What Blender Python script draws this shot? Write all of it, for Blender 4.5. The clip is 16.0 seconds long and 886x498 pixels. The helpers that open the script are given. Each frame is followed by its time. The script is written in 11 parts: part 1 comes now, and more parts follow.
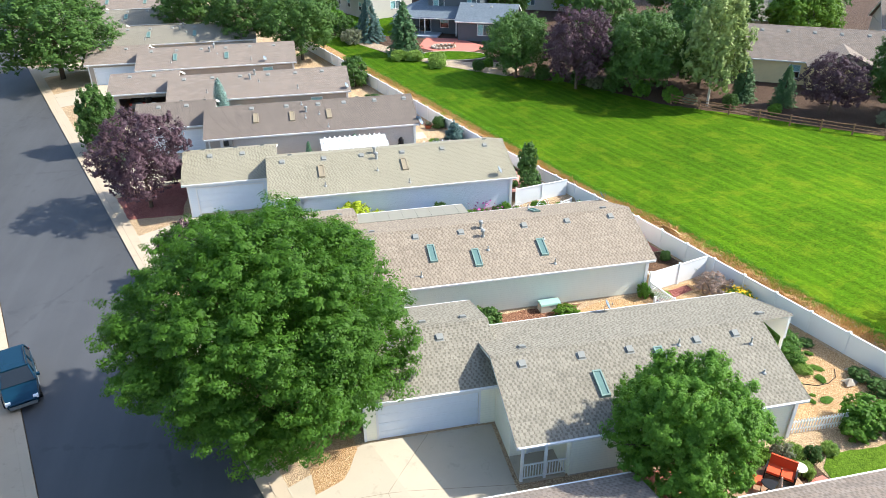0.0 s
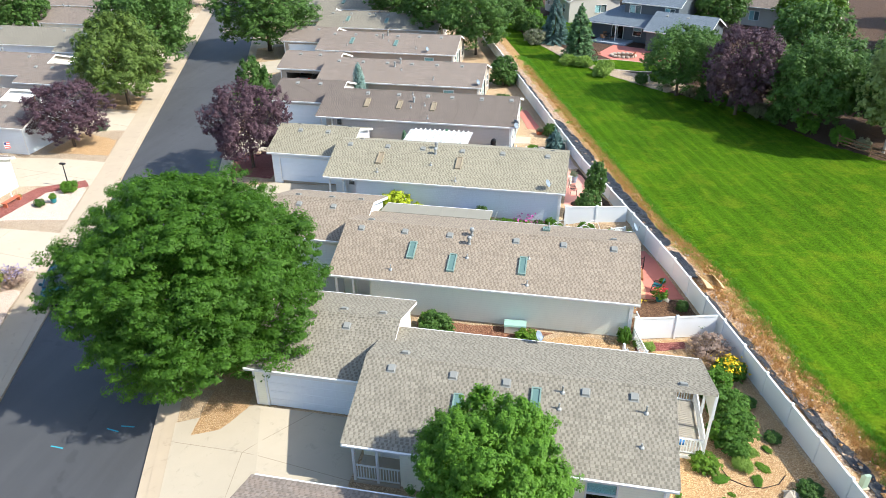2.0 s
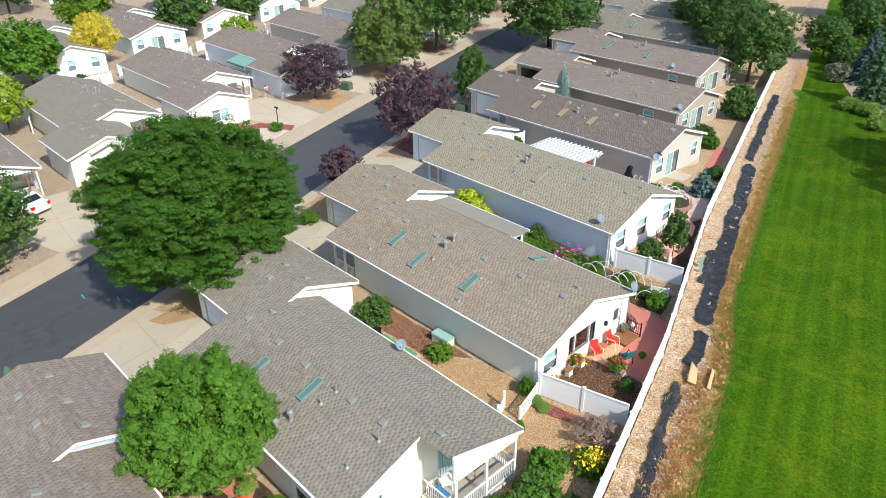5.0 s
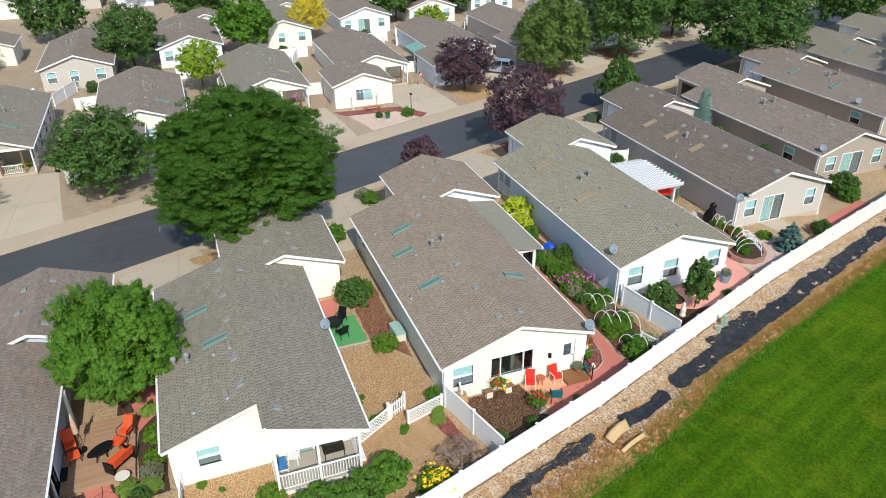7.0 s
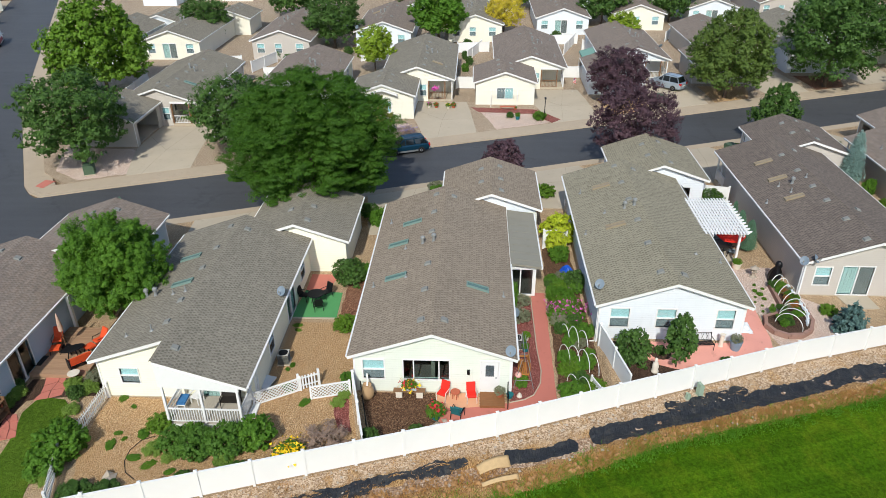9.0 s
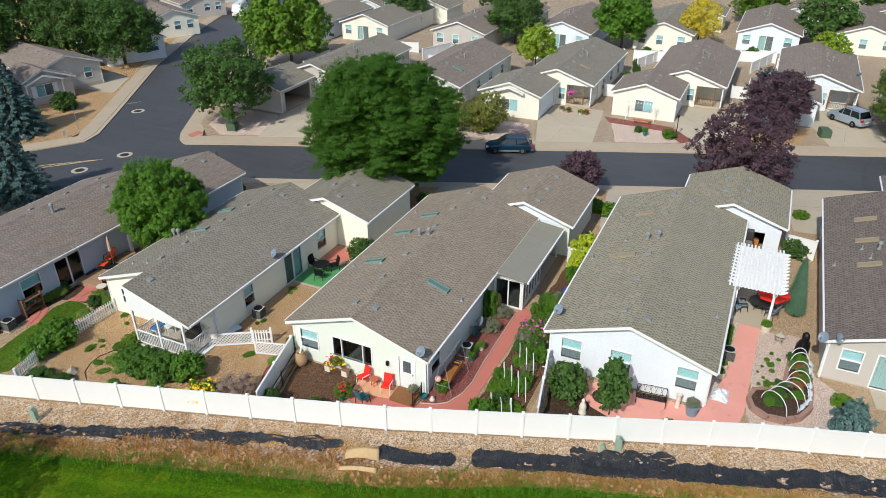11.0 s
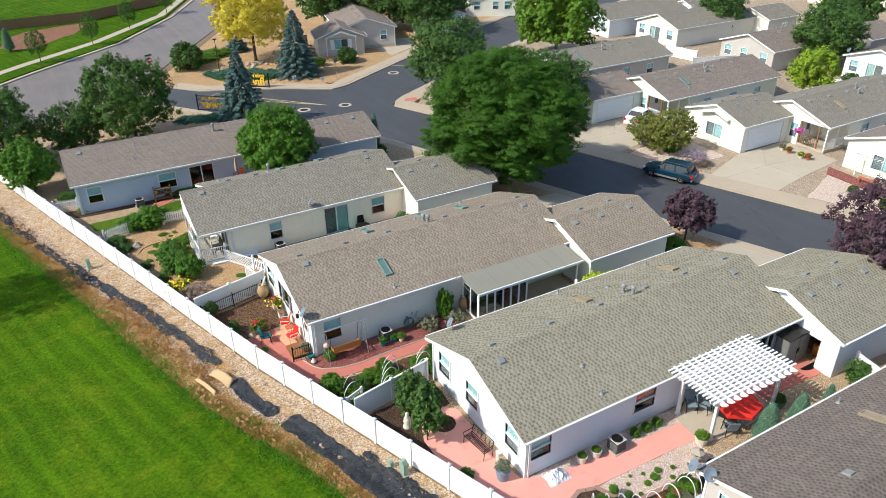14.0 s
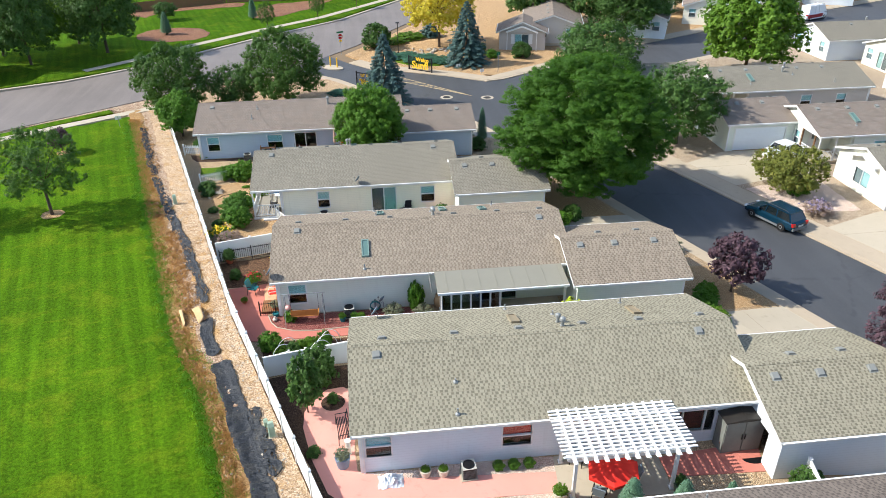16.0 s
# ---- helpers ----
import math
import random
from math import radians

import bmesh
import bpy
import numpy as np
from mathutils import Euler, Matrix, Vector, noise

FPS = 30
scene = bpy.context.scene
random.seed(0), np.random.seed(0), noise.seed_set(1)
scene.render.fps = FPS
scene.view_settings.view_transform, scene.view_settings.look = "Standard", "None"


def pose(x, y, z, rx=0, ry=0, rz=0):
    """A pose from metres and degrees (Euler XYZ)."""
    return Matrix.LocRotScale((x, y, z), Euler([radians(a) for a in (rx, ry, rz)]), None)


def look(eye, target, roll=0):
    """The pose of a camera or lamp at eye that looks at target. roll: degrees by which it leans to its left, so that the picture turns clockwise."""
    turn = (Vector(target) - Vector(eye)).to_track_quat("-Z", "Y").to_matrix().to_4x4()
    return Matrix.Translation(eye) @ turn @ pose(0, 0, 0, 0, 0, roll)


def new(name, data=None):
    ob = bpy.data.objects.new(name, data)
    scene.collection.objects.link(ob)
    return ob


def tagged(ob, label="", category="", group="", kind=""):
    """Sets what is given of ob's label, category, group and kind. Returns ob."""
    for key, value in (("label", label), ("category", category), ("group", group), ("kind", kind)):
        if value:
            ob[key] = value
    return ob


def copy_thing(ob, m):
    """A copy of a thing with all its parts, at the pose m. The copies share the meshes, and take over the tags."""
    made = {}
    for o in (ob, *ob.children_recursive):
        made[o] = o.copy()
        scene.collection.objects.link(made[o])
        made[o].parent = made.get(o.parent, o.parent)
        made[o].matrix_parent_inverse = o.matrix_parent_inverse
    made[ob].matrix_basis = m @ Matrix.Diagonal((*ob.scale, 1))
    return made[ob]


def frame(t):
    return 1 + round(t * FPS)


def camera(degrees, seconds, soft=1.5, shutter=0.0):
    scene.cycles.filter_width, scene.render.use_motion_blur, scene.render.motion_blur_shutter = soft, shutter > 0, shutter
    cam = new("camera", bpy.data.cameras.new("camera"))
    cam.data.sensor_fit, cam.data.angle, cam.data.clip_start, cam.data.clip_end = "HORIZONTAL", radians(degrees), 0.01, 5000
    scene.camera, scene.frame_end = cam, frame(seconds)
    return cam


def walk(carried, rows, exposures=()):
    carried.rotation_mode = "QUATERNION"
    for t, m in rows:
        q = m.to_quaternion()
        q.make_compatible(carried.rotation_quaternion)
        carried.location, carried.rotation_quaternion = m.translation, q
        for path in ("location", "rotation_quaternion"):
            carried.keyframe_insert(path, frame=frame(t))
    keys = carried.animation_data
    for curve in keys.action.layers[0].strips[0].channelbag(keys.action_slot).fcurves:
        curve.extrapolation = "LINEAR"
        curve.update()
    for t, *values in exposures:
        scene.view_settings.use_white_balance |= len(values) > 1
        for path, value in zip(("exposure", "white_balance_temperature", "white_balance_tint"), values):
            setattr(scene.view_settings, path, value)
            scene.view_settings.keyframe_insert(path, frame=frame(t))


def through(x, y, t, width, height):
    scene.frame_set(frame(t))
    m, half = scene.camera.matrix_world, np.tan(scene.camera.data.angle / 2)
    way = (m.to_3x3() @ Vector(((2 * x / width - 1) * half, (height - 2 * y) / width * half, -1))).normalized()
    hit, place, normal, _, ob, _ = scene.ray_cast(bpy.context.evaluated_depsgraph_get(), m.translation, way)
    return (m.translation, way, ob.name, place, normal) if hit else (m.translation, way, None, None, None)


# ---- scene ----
cam = camera(64.3, 16.0, soft=0.7)
METRES, EYE, TILT, LEAN, TURN = 130.89, 25.0, 0.3, 2.25, -13.3
ROWS = [
    (0.0, 0.0, 0.0, 0.0, 1.1, -29.64, -1.94),
    (0.5, 0.0305, 0.0019, 0.0013, 6.71, -29.86, -1.85),
    (1.0, 0.0626, 0.0072, 0.0027, 12.72, -30.07, -1.76),
    (1.5, 0.092, 0.0151, 0.0041, 18.33, -30.26, -1.65),
    (2.0, 0.1224, 0.0266, 0.0054, 24.34, -30.42, -1.52),
    (2.5, 0.1495, 0.0402, 0.0065, 29.97, -30.58, -1.37),
    (3.0, 0.177, 0.0576, 0.0075, 35.99, -30.74, -1.18),
    (3.5, 0.2011, 0.0761, 0.0087, 41.62, -30.86, -0.99),
    (4.0, 0.2247, 0.0986, 0.0097, 47.63, -30.97, -0.78),
    (6.5, 0.3, 0.2331, 0.0137, 76.42, -31.32, 0.25),
    (7.0, 0.3063, 0.2647, 0.0141, 82.41, -31.39, 0.46),
    (7.5, 0.3092, 0.295, 0.0141, 88.02, -31.31, 0.71),
    (8.0, 0.3089, 0.3277, 0.0142, 94.08, -31.3, 0.91),
    (8.5, 0.3057, 0.3582, 0.0141, 99.76, -31.23, 1.12),
    (9.0, 0.2989, 0.3899, 0.014, 105.8, -31.14, 1.3),
    (11.5, 0.2246, 0.522, 0.0096, 134.22, -30.5, 2.17),
    (12.0, 0.2004, 0.5446, 0.0083, 140.33, -30.35, 2.35),
    (12.5, 0.1773, 0.5621, 0.0071, 145.68, -30.22, 2.5),
    (13.0, 0.1497, 0.5791, 0.0053, 151.7, -30.04, 2.63),
    (13.5, 0.1226, 0.5924, 0.0035, 157.32, -29.84, 2.73),
    (14.0, 0.0921, 0.6033, 0.0016, 163.33, -29.63, 2.8),
    (14.5, 0.063, 0.6104, -0.0003, 169.01, -29.39, 2.8),
    (15.0, 0.0311, 0.6152, -0.0021, 175.02, -29.16, 2.82),
    (15.5, 0.0008, 0.6164, -0.0036, 180.68, -28.96, 2.78),
    (16.0, -0.0315, 0.6144, -0.0049, 186.75, -28.76, 2.71),
]
walk(cam, [(t, pose(0, 0, EYE, TILT, LEAN, TURN) @ pose(METRES * x, METRES * y, METRES * z, 90 + pitch, roll, yaw)) for t, x, y, z, yaw, pitch, roll in ROWS],
     exposures=[(0.0, 1.3), (1.5, 1.19), (3.5, 0.88), (6.5, 0.31), (9.0, 0.06), (11.5, 0.05), (14.0, 0.45), (16.0, 0.78)])

# ---- light: clear morning sun from the east, blue sky ----
SUN_EL, SUN_AZ = 42.0, 95.5
world = bpy.data.worlds.new("world")
scene.world = world
world.use_nodes = True
wn, wl = world.node_tree.nodes, world.node_tree.links
sky = wn.new("ShaderNodeTexSky")
sky.sky_type, sky.sun_disc = "NISHITA", False
sky.sun_elevation, sky.sun_rotation = radians(SUN_EL), radians(SUN_AZ)
wl.new(sky.outputs[0], wn["Background"].inputs[0])
wn["Background"].inputs[1].default_value = 0.15
sun = new("sun", bpy.data.lights.new("sun", "SUN"))
sun.data.energy, sun.data.angle, sun.data.color = 3.6, radians(0.53), (0.975, 0.96, 0.885)
sdir = Vector((math.sin(radians(SUN_AZ)) * math.cos(radians(SUN_EL)), math.cos(radians(SUN_AZ)) * math.cos(radians(SUN_EL)), math.sin(radians(SUN_EL))))
sun.matrix_world = look(sdir * 100, (0, 0, 0))

# ---- materials ----


def srgb(r, g, b):
    return tuple(((c / 255 + 0.055) / 1.055) ** 2.4 if c > 10 else c / 255 / 12.92 for c in (r, g, b)) + (1,)


class Mat:
    """A small builder for node materials."""

    def __init__(self, name, rough=0.8, metal=0.0, spec=0.4):
        self.m = bpy.data.materials.new(name)
        self.m.use_nodes = True
        self.n, self.l = self.m.node_tree.nodes, self.m.node_tree.links
        self.b = self.n["Principled BSDF"]
        self.b.inputs["Roughness"].default_value = rough
        self.b.inputs["Metallic"].default_value = metal
        self.b.inputs["Specular IOR Level"].default_value = spec
        self.hs = []

    def node(self, kind, **kw):
        nd = self.n.new(kind)
        for k, v in kw.items():
            if k in nd.inputs:
                nd.inputs[k].default_value = v
        return nd

    def pos(self, world=True, scale=(1, 1, 1), rot=0.0):
        src = self.n.new("ShaderNodeNewGeometry").outputs["Position"] if world else self.n.new("ShaderNodeTexCoord").outputs["Object"]
        mp = self.n.new("ShaderNodeMapping")
        mp.inputs["Scale"].default_value = scale
        mp.inputs["Rotation"].default_value = (0, 0, radians(rot))
        self.l.new(src, mp.inputs["Vector"])
        return mp.outputs[0]

    def noise(self, scale, detail=4, rough=0.55, vec=None, dist=0.0):
        nd = self.node("ShaderNodeTexNoise", Scale=scale, Detail=detail, Roughness=rough, Distortion=dist)
        self.l.new(vec if vec is not None else self.pos(), nd.inputs["Vector"])
        return nd.outputs["Fac"]

    def voro(self, scale, vec=None, out="Color", feature="F1"):
        nd = self.node("ShaderNodeTexVoronoi", Scale=scale)
        nd.feature = feature
        self.l.new(vec if vec is not None else self.pos(), nd.inputs["Vector"])
        return nd.outputs[out]

    def ramp(self, fac, *stops):
        nd = self.n.new("ShaderNodeValToRGB")
        e = nd.color_ramp.elements
        while len(e) < len(stops):
            e.new(0.5)
        for el, (p, c) in zip(e, stops):
            el.position, el.color = p, (c if len(c) == 4 else (*c, 1))
        self.l.new(fac, nd.inputs[0])
        return nd.outputs[0]

    def mix(self, fac, a, b, mode="MIX"):
        nd = self.n.new("ShaderNodeMix")
        nd.data_type, nd.blend_type = "RGBA", mode
        for sock, v in ((nd.inputs[0], fac), (nd.inputs[6], a), (nd.inputs[7], b)):
            if hasattr(v, "links"):
                self.l.new(v, sock)
            else:
                sock.default_value = v
        return nd.outputs[2]

    def math(self, op, a, b=0.0):
        nd = self.n.new("ShaderNodeMath")
        nd.operation = op
        for sock, v in zip(nd.inputs, (a, b)):
            if hasattr(v, "links"):
                self.l.new(v, sock)
            else:
                sock.default_value = v
        return nd.outputs[0]

    def rand(self, island=False):
        if island:
            return self.n.new("ShaderNodeNewGeometry").outputs["Random Per Island"]
        return self.n.new("ShaderNodeObjectInfo").outputs["Random"]

    def color(self, c):
        if hasattr(c, "links"):
            self.l.new(c, self.b.inputs["Base Color"])
        else:
            self.b.inputs["Base Color"].default_value = c
        return self

    def bump(self, h, strength=0.5, dist=0.02):
        nd = self.node("ShaderNodeBump", Strength=strength, Distance=dist)
        self.l.new(h, nd.inputs["Height"])
        self.l.new(nd.outputs[0], self.b.inputs["Normal"])
        return self

    def roughness(self, fac, lo, hi):
        nd = self.n.new("ShaderNodeMapRange")
        nd.inputs[3].default_value, nd.inputs[4].default_value = lo, hi
        self.l.new(fac, nd.inputs[0])
        self.l.new(nd.outputs[0], self.b.inputs["Roughness"])
        return self


def tint(c, k):
    return (min(c[0] * k, 1), min(c[1] * k, 1), min(c[2] * k, 1), 1)


def plain(name, c, rough=0.6, metal=0.0, var=0.12, scale=3.0, spec=0.4, bump=0.0, fine=40.0):
    """One-coloured surface with soft stains and fine grain."""
    m = Mat(name, rough, metal, spec)
    a = m.mix(m.noise(scale), tint(c, 1 - var), tint(c, 1 + var))
    m.color(m.mix(m.noise(fine, 2), a, m.mix(0.5, a, tint(c, 1 - 1.5 * var))))
    if bump:
        m.bump(m.noise(fine, 3), bump, 0.01)
    return m.m


def shingles(name, dark, light, odd, contrast=0.5, blend=0.35, rose=None):
    """Laminated shingles: rows of raised tabs with darker teeth between them, colours blended along each strip."""
    m = Mat(name, 0.92, spec=0.22)
    v = m.pos(False)
    sep = m.n.new("ShaderNodeSeparateXYZ")
    m.l.new(v, sep.inputs[0])

    def hash2(a, b):
        cb = m.n.new("ShaderNodeCombineXYZ")
        m.l.new(a, cb.inputs[0])
        m.l.new(b, cb.inputs[1])
        wn_ = m.n.new("ShaderNodeTexWhiteNoise")
        wn_.noise_dimensions = "2D"
        m.l.new(cb.outputs[0], wn_.inputs["Vector"])
        return wn_.outputs["Value"]

    up = m.math("DIVIDE", sep.outputs[1], 0.1475)
    row, rise = m.math("FLOOR", up), m.math("FRACT", up)
    shift = m.math("ADD", m.math("MULTIPLY", row, 0.37), m.math("MULTIPLY", hash2(row, row), 0.45))
    xs = m.math("ADD", m.math("DIVIDE", sep.outputs[0], 0.235), shift)
    cell, part_ = m.math("FLOOR", xs), m.math("FRACT", xs)
    h1 = hash2(cell, row)
    tone = hash2(row, cell)
    # each strip is about a metre long and has its own blend of granules
    strip = hash2(m.math("FLOOR", m.math("ADD", m.math("DIVIDE", sep.outputs[0], 0.62), shift)), m.math("ADD", row, 37.0))
    c = m.mix(strip, m.mix(blend, m.mix(0.5, dark, light), tint(dark, 0.9)), m.mix(blend, m.mix(0.5, dark, light), tint(light, 1.12)))
    if rose:
        pick = m.ramp(hash2(m.math("ADD", row, 11.0), m.math("FLOOR", m.math("ADD", m.math("DIVIDE", sep.outputs[0], 0.45), shift))), (0.55, (0, 0, 0)), (0.7, (1, 1, 1)))
        c = m.mix(pick, c, m.mix(0.55, c, rose))
    c = m.mix(tone, m.mix(0.42, c, tint(dark, 0.94)), m.mix(0.42, c, tint(light, 1.04)))
    # the teeth: gaps of uneven width in the upper layer, in shade along their top
    gap = m.ramp(m.math("ADD", part_, m.math("MULTIPLY", m.math("SUBTRACT", h1, 0.5), 0.5)), (0.36, (1, 1, 1)), (0.46, (0, 0, 0)))
    band = m.ramp(rise, (0.02, (0, 0, 0)), (0.12, (1, 1, 1)), (0.78, (1, 1, 1)), (0.92, (0, 0, 0)))
    tooth = m.math("MULTIPLY", gap, band)
    c = m.mix(m.math("MULTIPLY", tooth, contrast), c, odd)
    c = m.mix(m.ramp(m.noise(0.3, 4, 0.55, v), (0.3, (0, 0, 0)), (0.8, (1, 1, 1))), m.mix(0.1, c, odd), m.mix(0.12, c, tint(light, 1.2)))
    streak = m.noise(1.0, 4, 0.6, m.pos(False, (2.2, 0.25, 1)))
    c = m.mix(m.ramp(streak, (0.5, (0, 0, 0)), (0.78, (1, 1, 1))), c, m.mix(0.14, c, tint(odd, 0.8)))
    c = m.mix(m.noise(70, 2, 0.7, v), m.mix(0.22, c, tint(dark, 0.5)), m.mix(0.16, c, tint(light, 1.5)))
    m.color(c)
    m.bump(m.mix(0.5, m.math("SUBTRACT", 1.0, tooth), m.noise(60, 3, 0.6, v)), 0.25, 0.012)
    return m.m


def siding(name, c, course=0.15):
    m = Mat(name, 0.55, spec=0.35)
    v = m.pos()
    sep = m.n.new("ShaderNodeSeparateXYZ")
    m.l.new(v, sep.inputs[0])
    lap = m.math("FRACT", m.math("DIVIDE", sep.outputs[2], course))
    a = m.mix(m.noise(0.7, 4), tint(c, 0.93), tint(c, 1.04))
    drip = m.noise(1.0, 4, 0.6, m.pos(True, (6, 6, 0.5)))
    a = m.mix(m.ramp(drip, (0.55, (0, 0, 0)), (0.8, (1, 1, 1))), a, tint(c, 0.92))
    # shade line along each lap's lower edge, painted into the colour
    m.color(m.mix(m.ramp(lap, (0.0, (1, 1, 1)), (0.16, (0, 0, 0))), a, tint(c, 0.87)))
    m.bump(m.math("POWER", m.math("SUBTRACT", 1.0, lap), 0.6), 0.55, 0.022)
    return m.m


def gravel(name, cols, size=14.0, patches=None):
    """Loose stones or bark: each cell has its own colour and height."""
    m = Mat(name, 0.9, spec=0.2)
    v = m.pos()
    cell = m.voro(size, v)
    sep = m.n.new("ShaderNodeSeparateColor")
    m.l.new(cell, sep.inputs[0])
    st = [(i / max(len(cols) - 1, 1), c) for i, c in enumerate(cols)]
    c = m.ramp(sep.outputs[0], *st)
    d = m.voro(size, v, "Distance")
    c = m.mix(m.ramp(d, (0.35, (0, 0, 0)), (0.9, (1, 1, 1))), c, tint(cols[0], 0.68))
    c = m.mix(m.ramp(m.noise(0.55, 5, 0.6, v), (0.38, (0, 0, 0)), (0.68, (1, 1, 1))), c, m.mix(0.35, c, patches or tint(cols[-1], 0.7)))
    m.color(c)
    m.bump(m.math("SUBTRACT", 1.0, d), 1.0, 0.05)
    return m.m


def leafmat(name, dark, light, through=0.25):
    m = Mat(name, 0.55, spec=0.22)
    r = m.ramp(m.rand(True), (0.0, (0.18, 0.18, 0.18)), (0.85, (0.7, 0.7, 0.7)), (1.0, (1, 1, 1)))
    c = m.mix(r, dark, light)
    c = m.mix(m.ramp(m.noise(0.6, 3), (0.35, (0, 0, 0)), (0.65, (1, 1, 1))), c, m.mix(0.4, c, light))
    c = m.mix(m.ramp(m.noise(2.6, 3, 0.6), (0.42, (0, 0, 0)), (0.62, (1, 1, 1))), m.mix(0.25, c, dark), c)
    m.color(c)
    tr = m.n.new("ShaderNodeBsdfTranslucent")
    m.l.new(m.mix(0.5, c, tint(light, 1.5)), tr.inputs[0])
    mx = m.n.new("ShaderNodeMixShader")
    mx.inputs[0].default_value = through
    m.l.new(m.b.outputs[0], mx.inputs[1])
    m.l.new(tr.outputs[0], mx.inputs[2])
    m.l.new(mx.outputs[0], m.n["Material Output"].inputs[0])
    return m.m


def glassmat(name, tintc, gloss_rough=0.02):
    m = Mat(name)
    t = m.n.new("ShaderNodeBsdfTransparent")
    t.inputs[0].default_value = tintc
    g = m.n.new("ShaderNodeBsdfGlossy")
    g.inputs["Roughness"].default_value = gloss_rough
    lw = m.node("ShaderNodeLayerWeight", Blend=0.5)
    fr = m.math("ADD", 0.05, m.math("MULTIPLY", m.math("POWER", lw.outputs["Facing"], 4.0), 0.8))
    mx = m.n.new("ShaderNodeMixShader")
    m.l.new(fr, mx.inputs[0])
    m.l.new(t.outputs[0], mx.inputs[1])
    m.l.new(g.outputs[0], mx.inputs[2])
    m.l.new(mx.outputs[0], m.n["Material Output"].inputs[0])
    return m.m


def asphalt(name, c, seams=True):
    m = Mat(name, 0.62, spec=0.5)
    v = m.pos()
    a = m.mix(m.ramp(m.noise(0.16, 6, 0.6, v), (0.3, (0, 0, 0)), (0.7, (1, 1, 1))), tint(c, 0.8), tint(c, 1.3))
    lane = m.noise(1.0, 4, 0.6, m.pos(True, (0.9, 0.05, 1), 21.2))
    a = m.mix(m.ramp(lane, (0.45, (0, 0, 0)), (0.62, (1, 1, 1))), a, m.mix(0.4, a, tint(c, 1.7)))
    a = m.mix(m.noise(90, 2, 0.8, v), tint(c, 0.6), m.mix(0.85, tint(c, 1.8), a))
    d = m.voro(0.09, v, "Distance", "DISTANCE_TO_EDGE")
    crack = m.ramp(m.math("ADD", d, m.math("MULTIPLY", m.math("SUBTRACT", m.noise(1.2, 4, 0.6, v), 0.5), 0.12)), (0.0, (1, 1, 1)), (0.006, (0, 0, 0)))
    if seams:
        a = m.mix(crack, a, m.mix(0.35, a, tint(c, 0.45)))
    m.color(a)
    m.bump(m.noise(120, 2, 0.7, v), 0.35, 0.01)
    return m.m


def concrete(name, c):
    m = Mat(name, 0.82, spec=0.3)
    v = m.pos()
    a = m.mix(m.noise(0.5, 6, 0.6, v), tint(c, 0.86), tint(c, 1.08))
    a = m.mix(m.ramp(m.noise(1.7, 5, 0.7, v, 0.6), (0.58, (0, 0, 0)), (0.75, (1, 1, 1))), a, tint(c, 0.74))
    r = m.rand()
    a = m.mix(r, m.mix(0.1, a, tint(c, 0.6)), a)
    m.color(m.mix(m.noise(70, 2, 0.7, v), m.mix(0.2, a, tint(c, 0.5)), a))
    m.bump(m.noise(60, 3, 0.6, v), 0.25, 0.006)
    return m.m


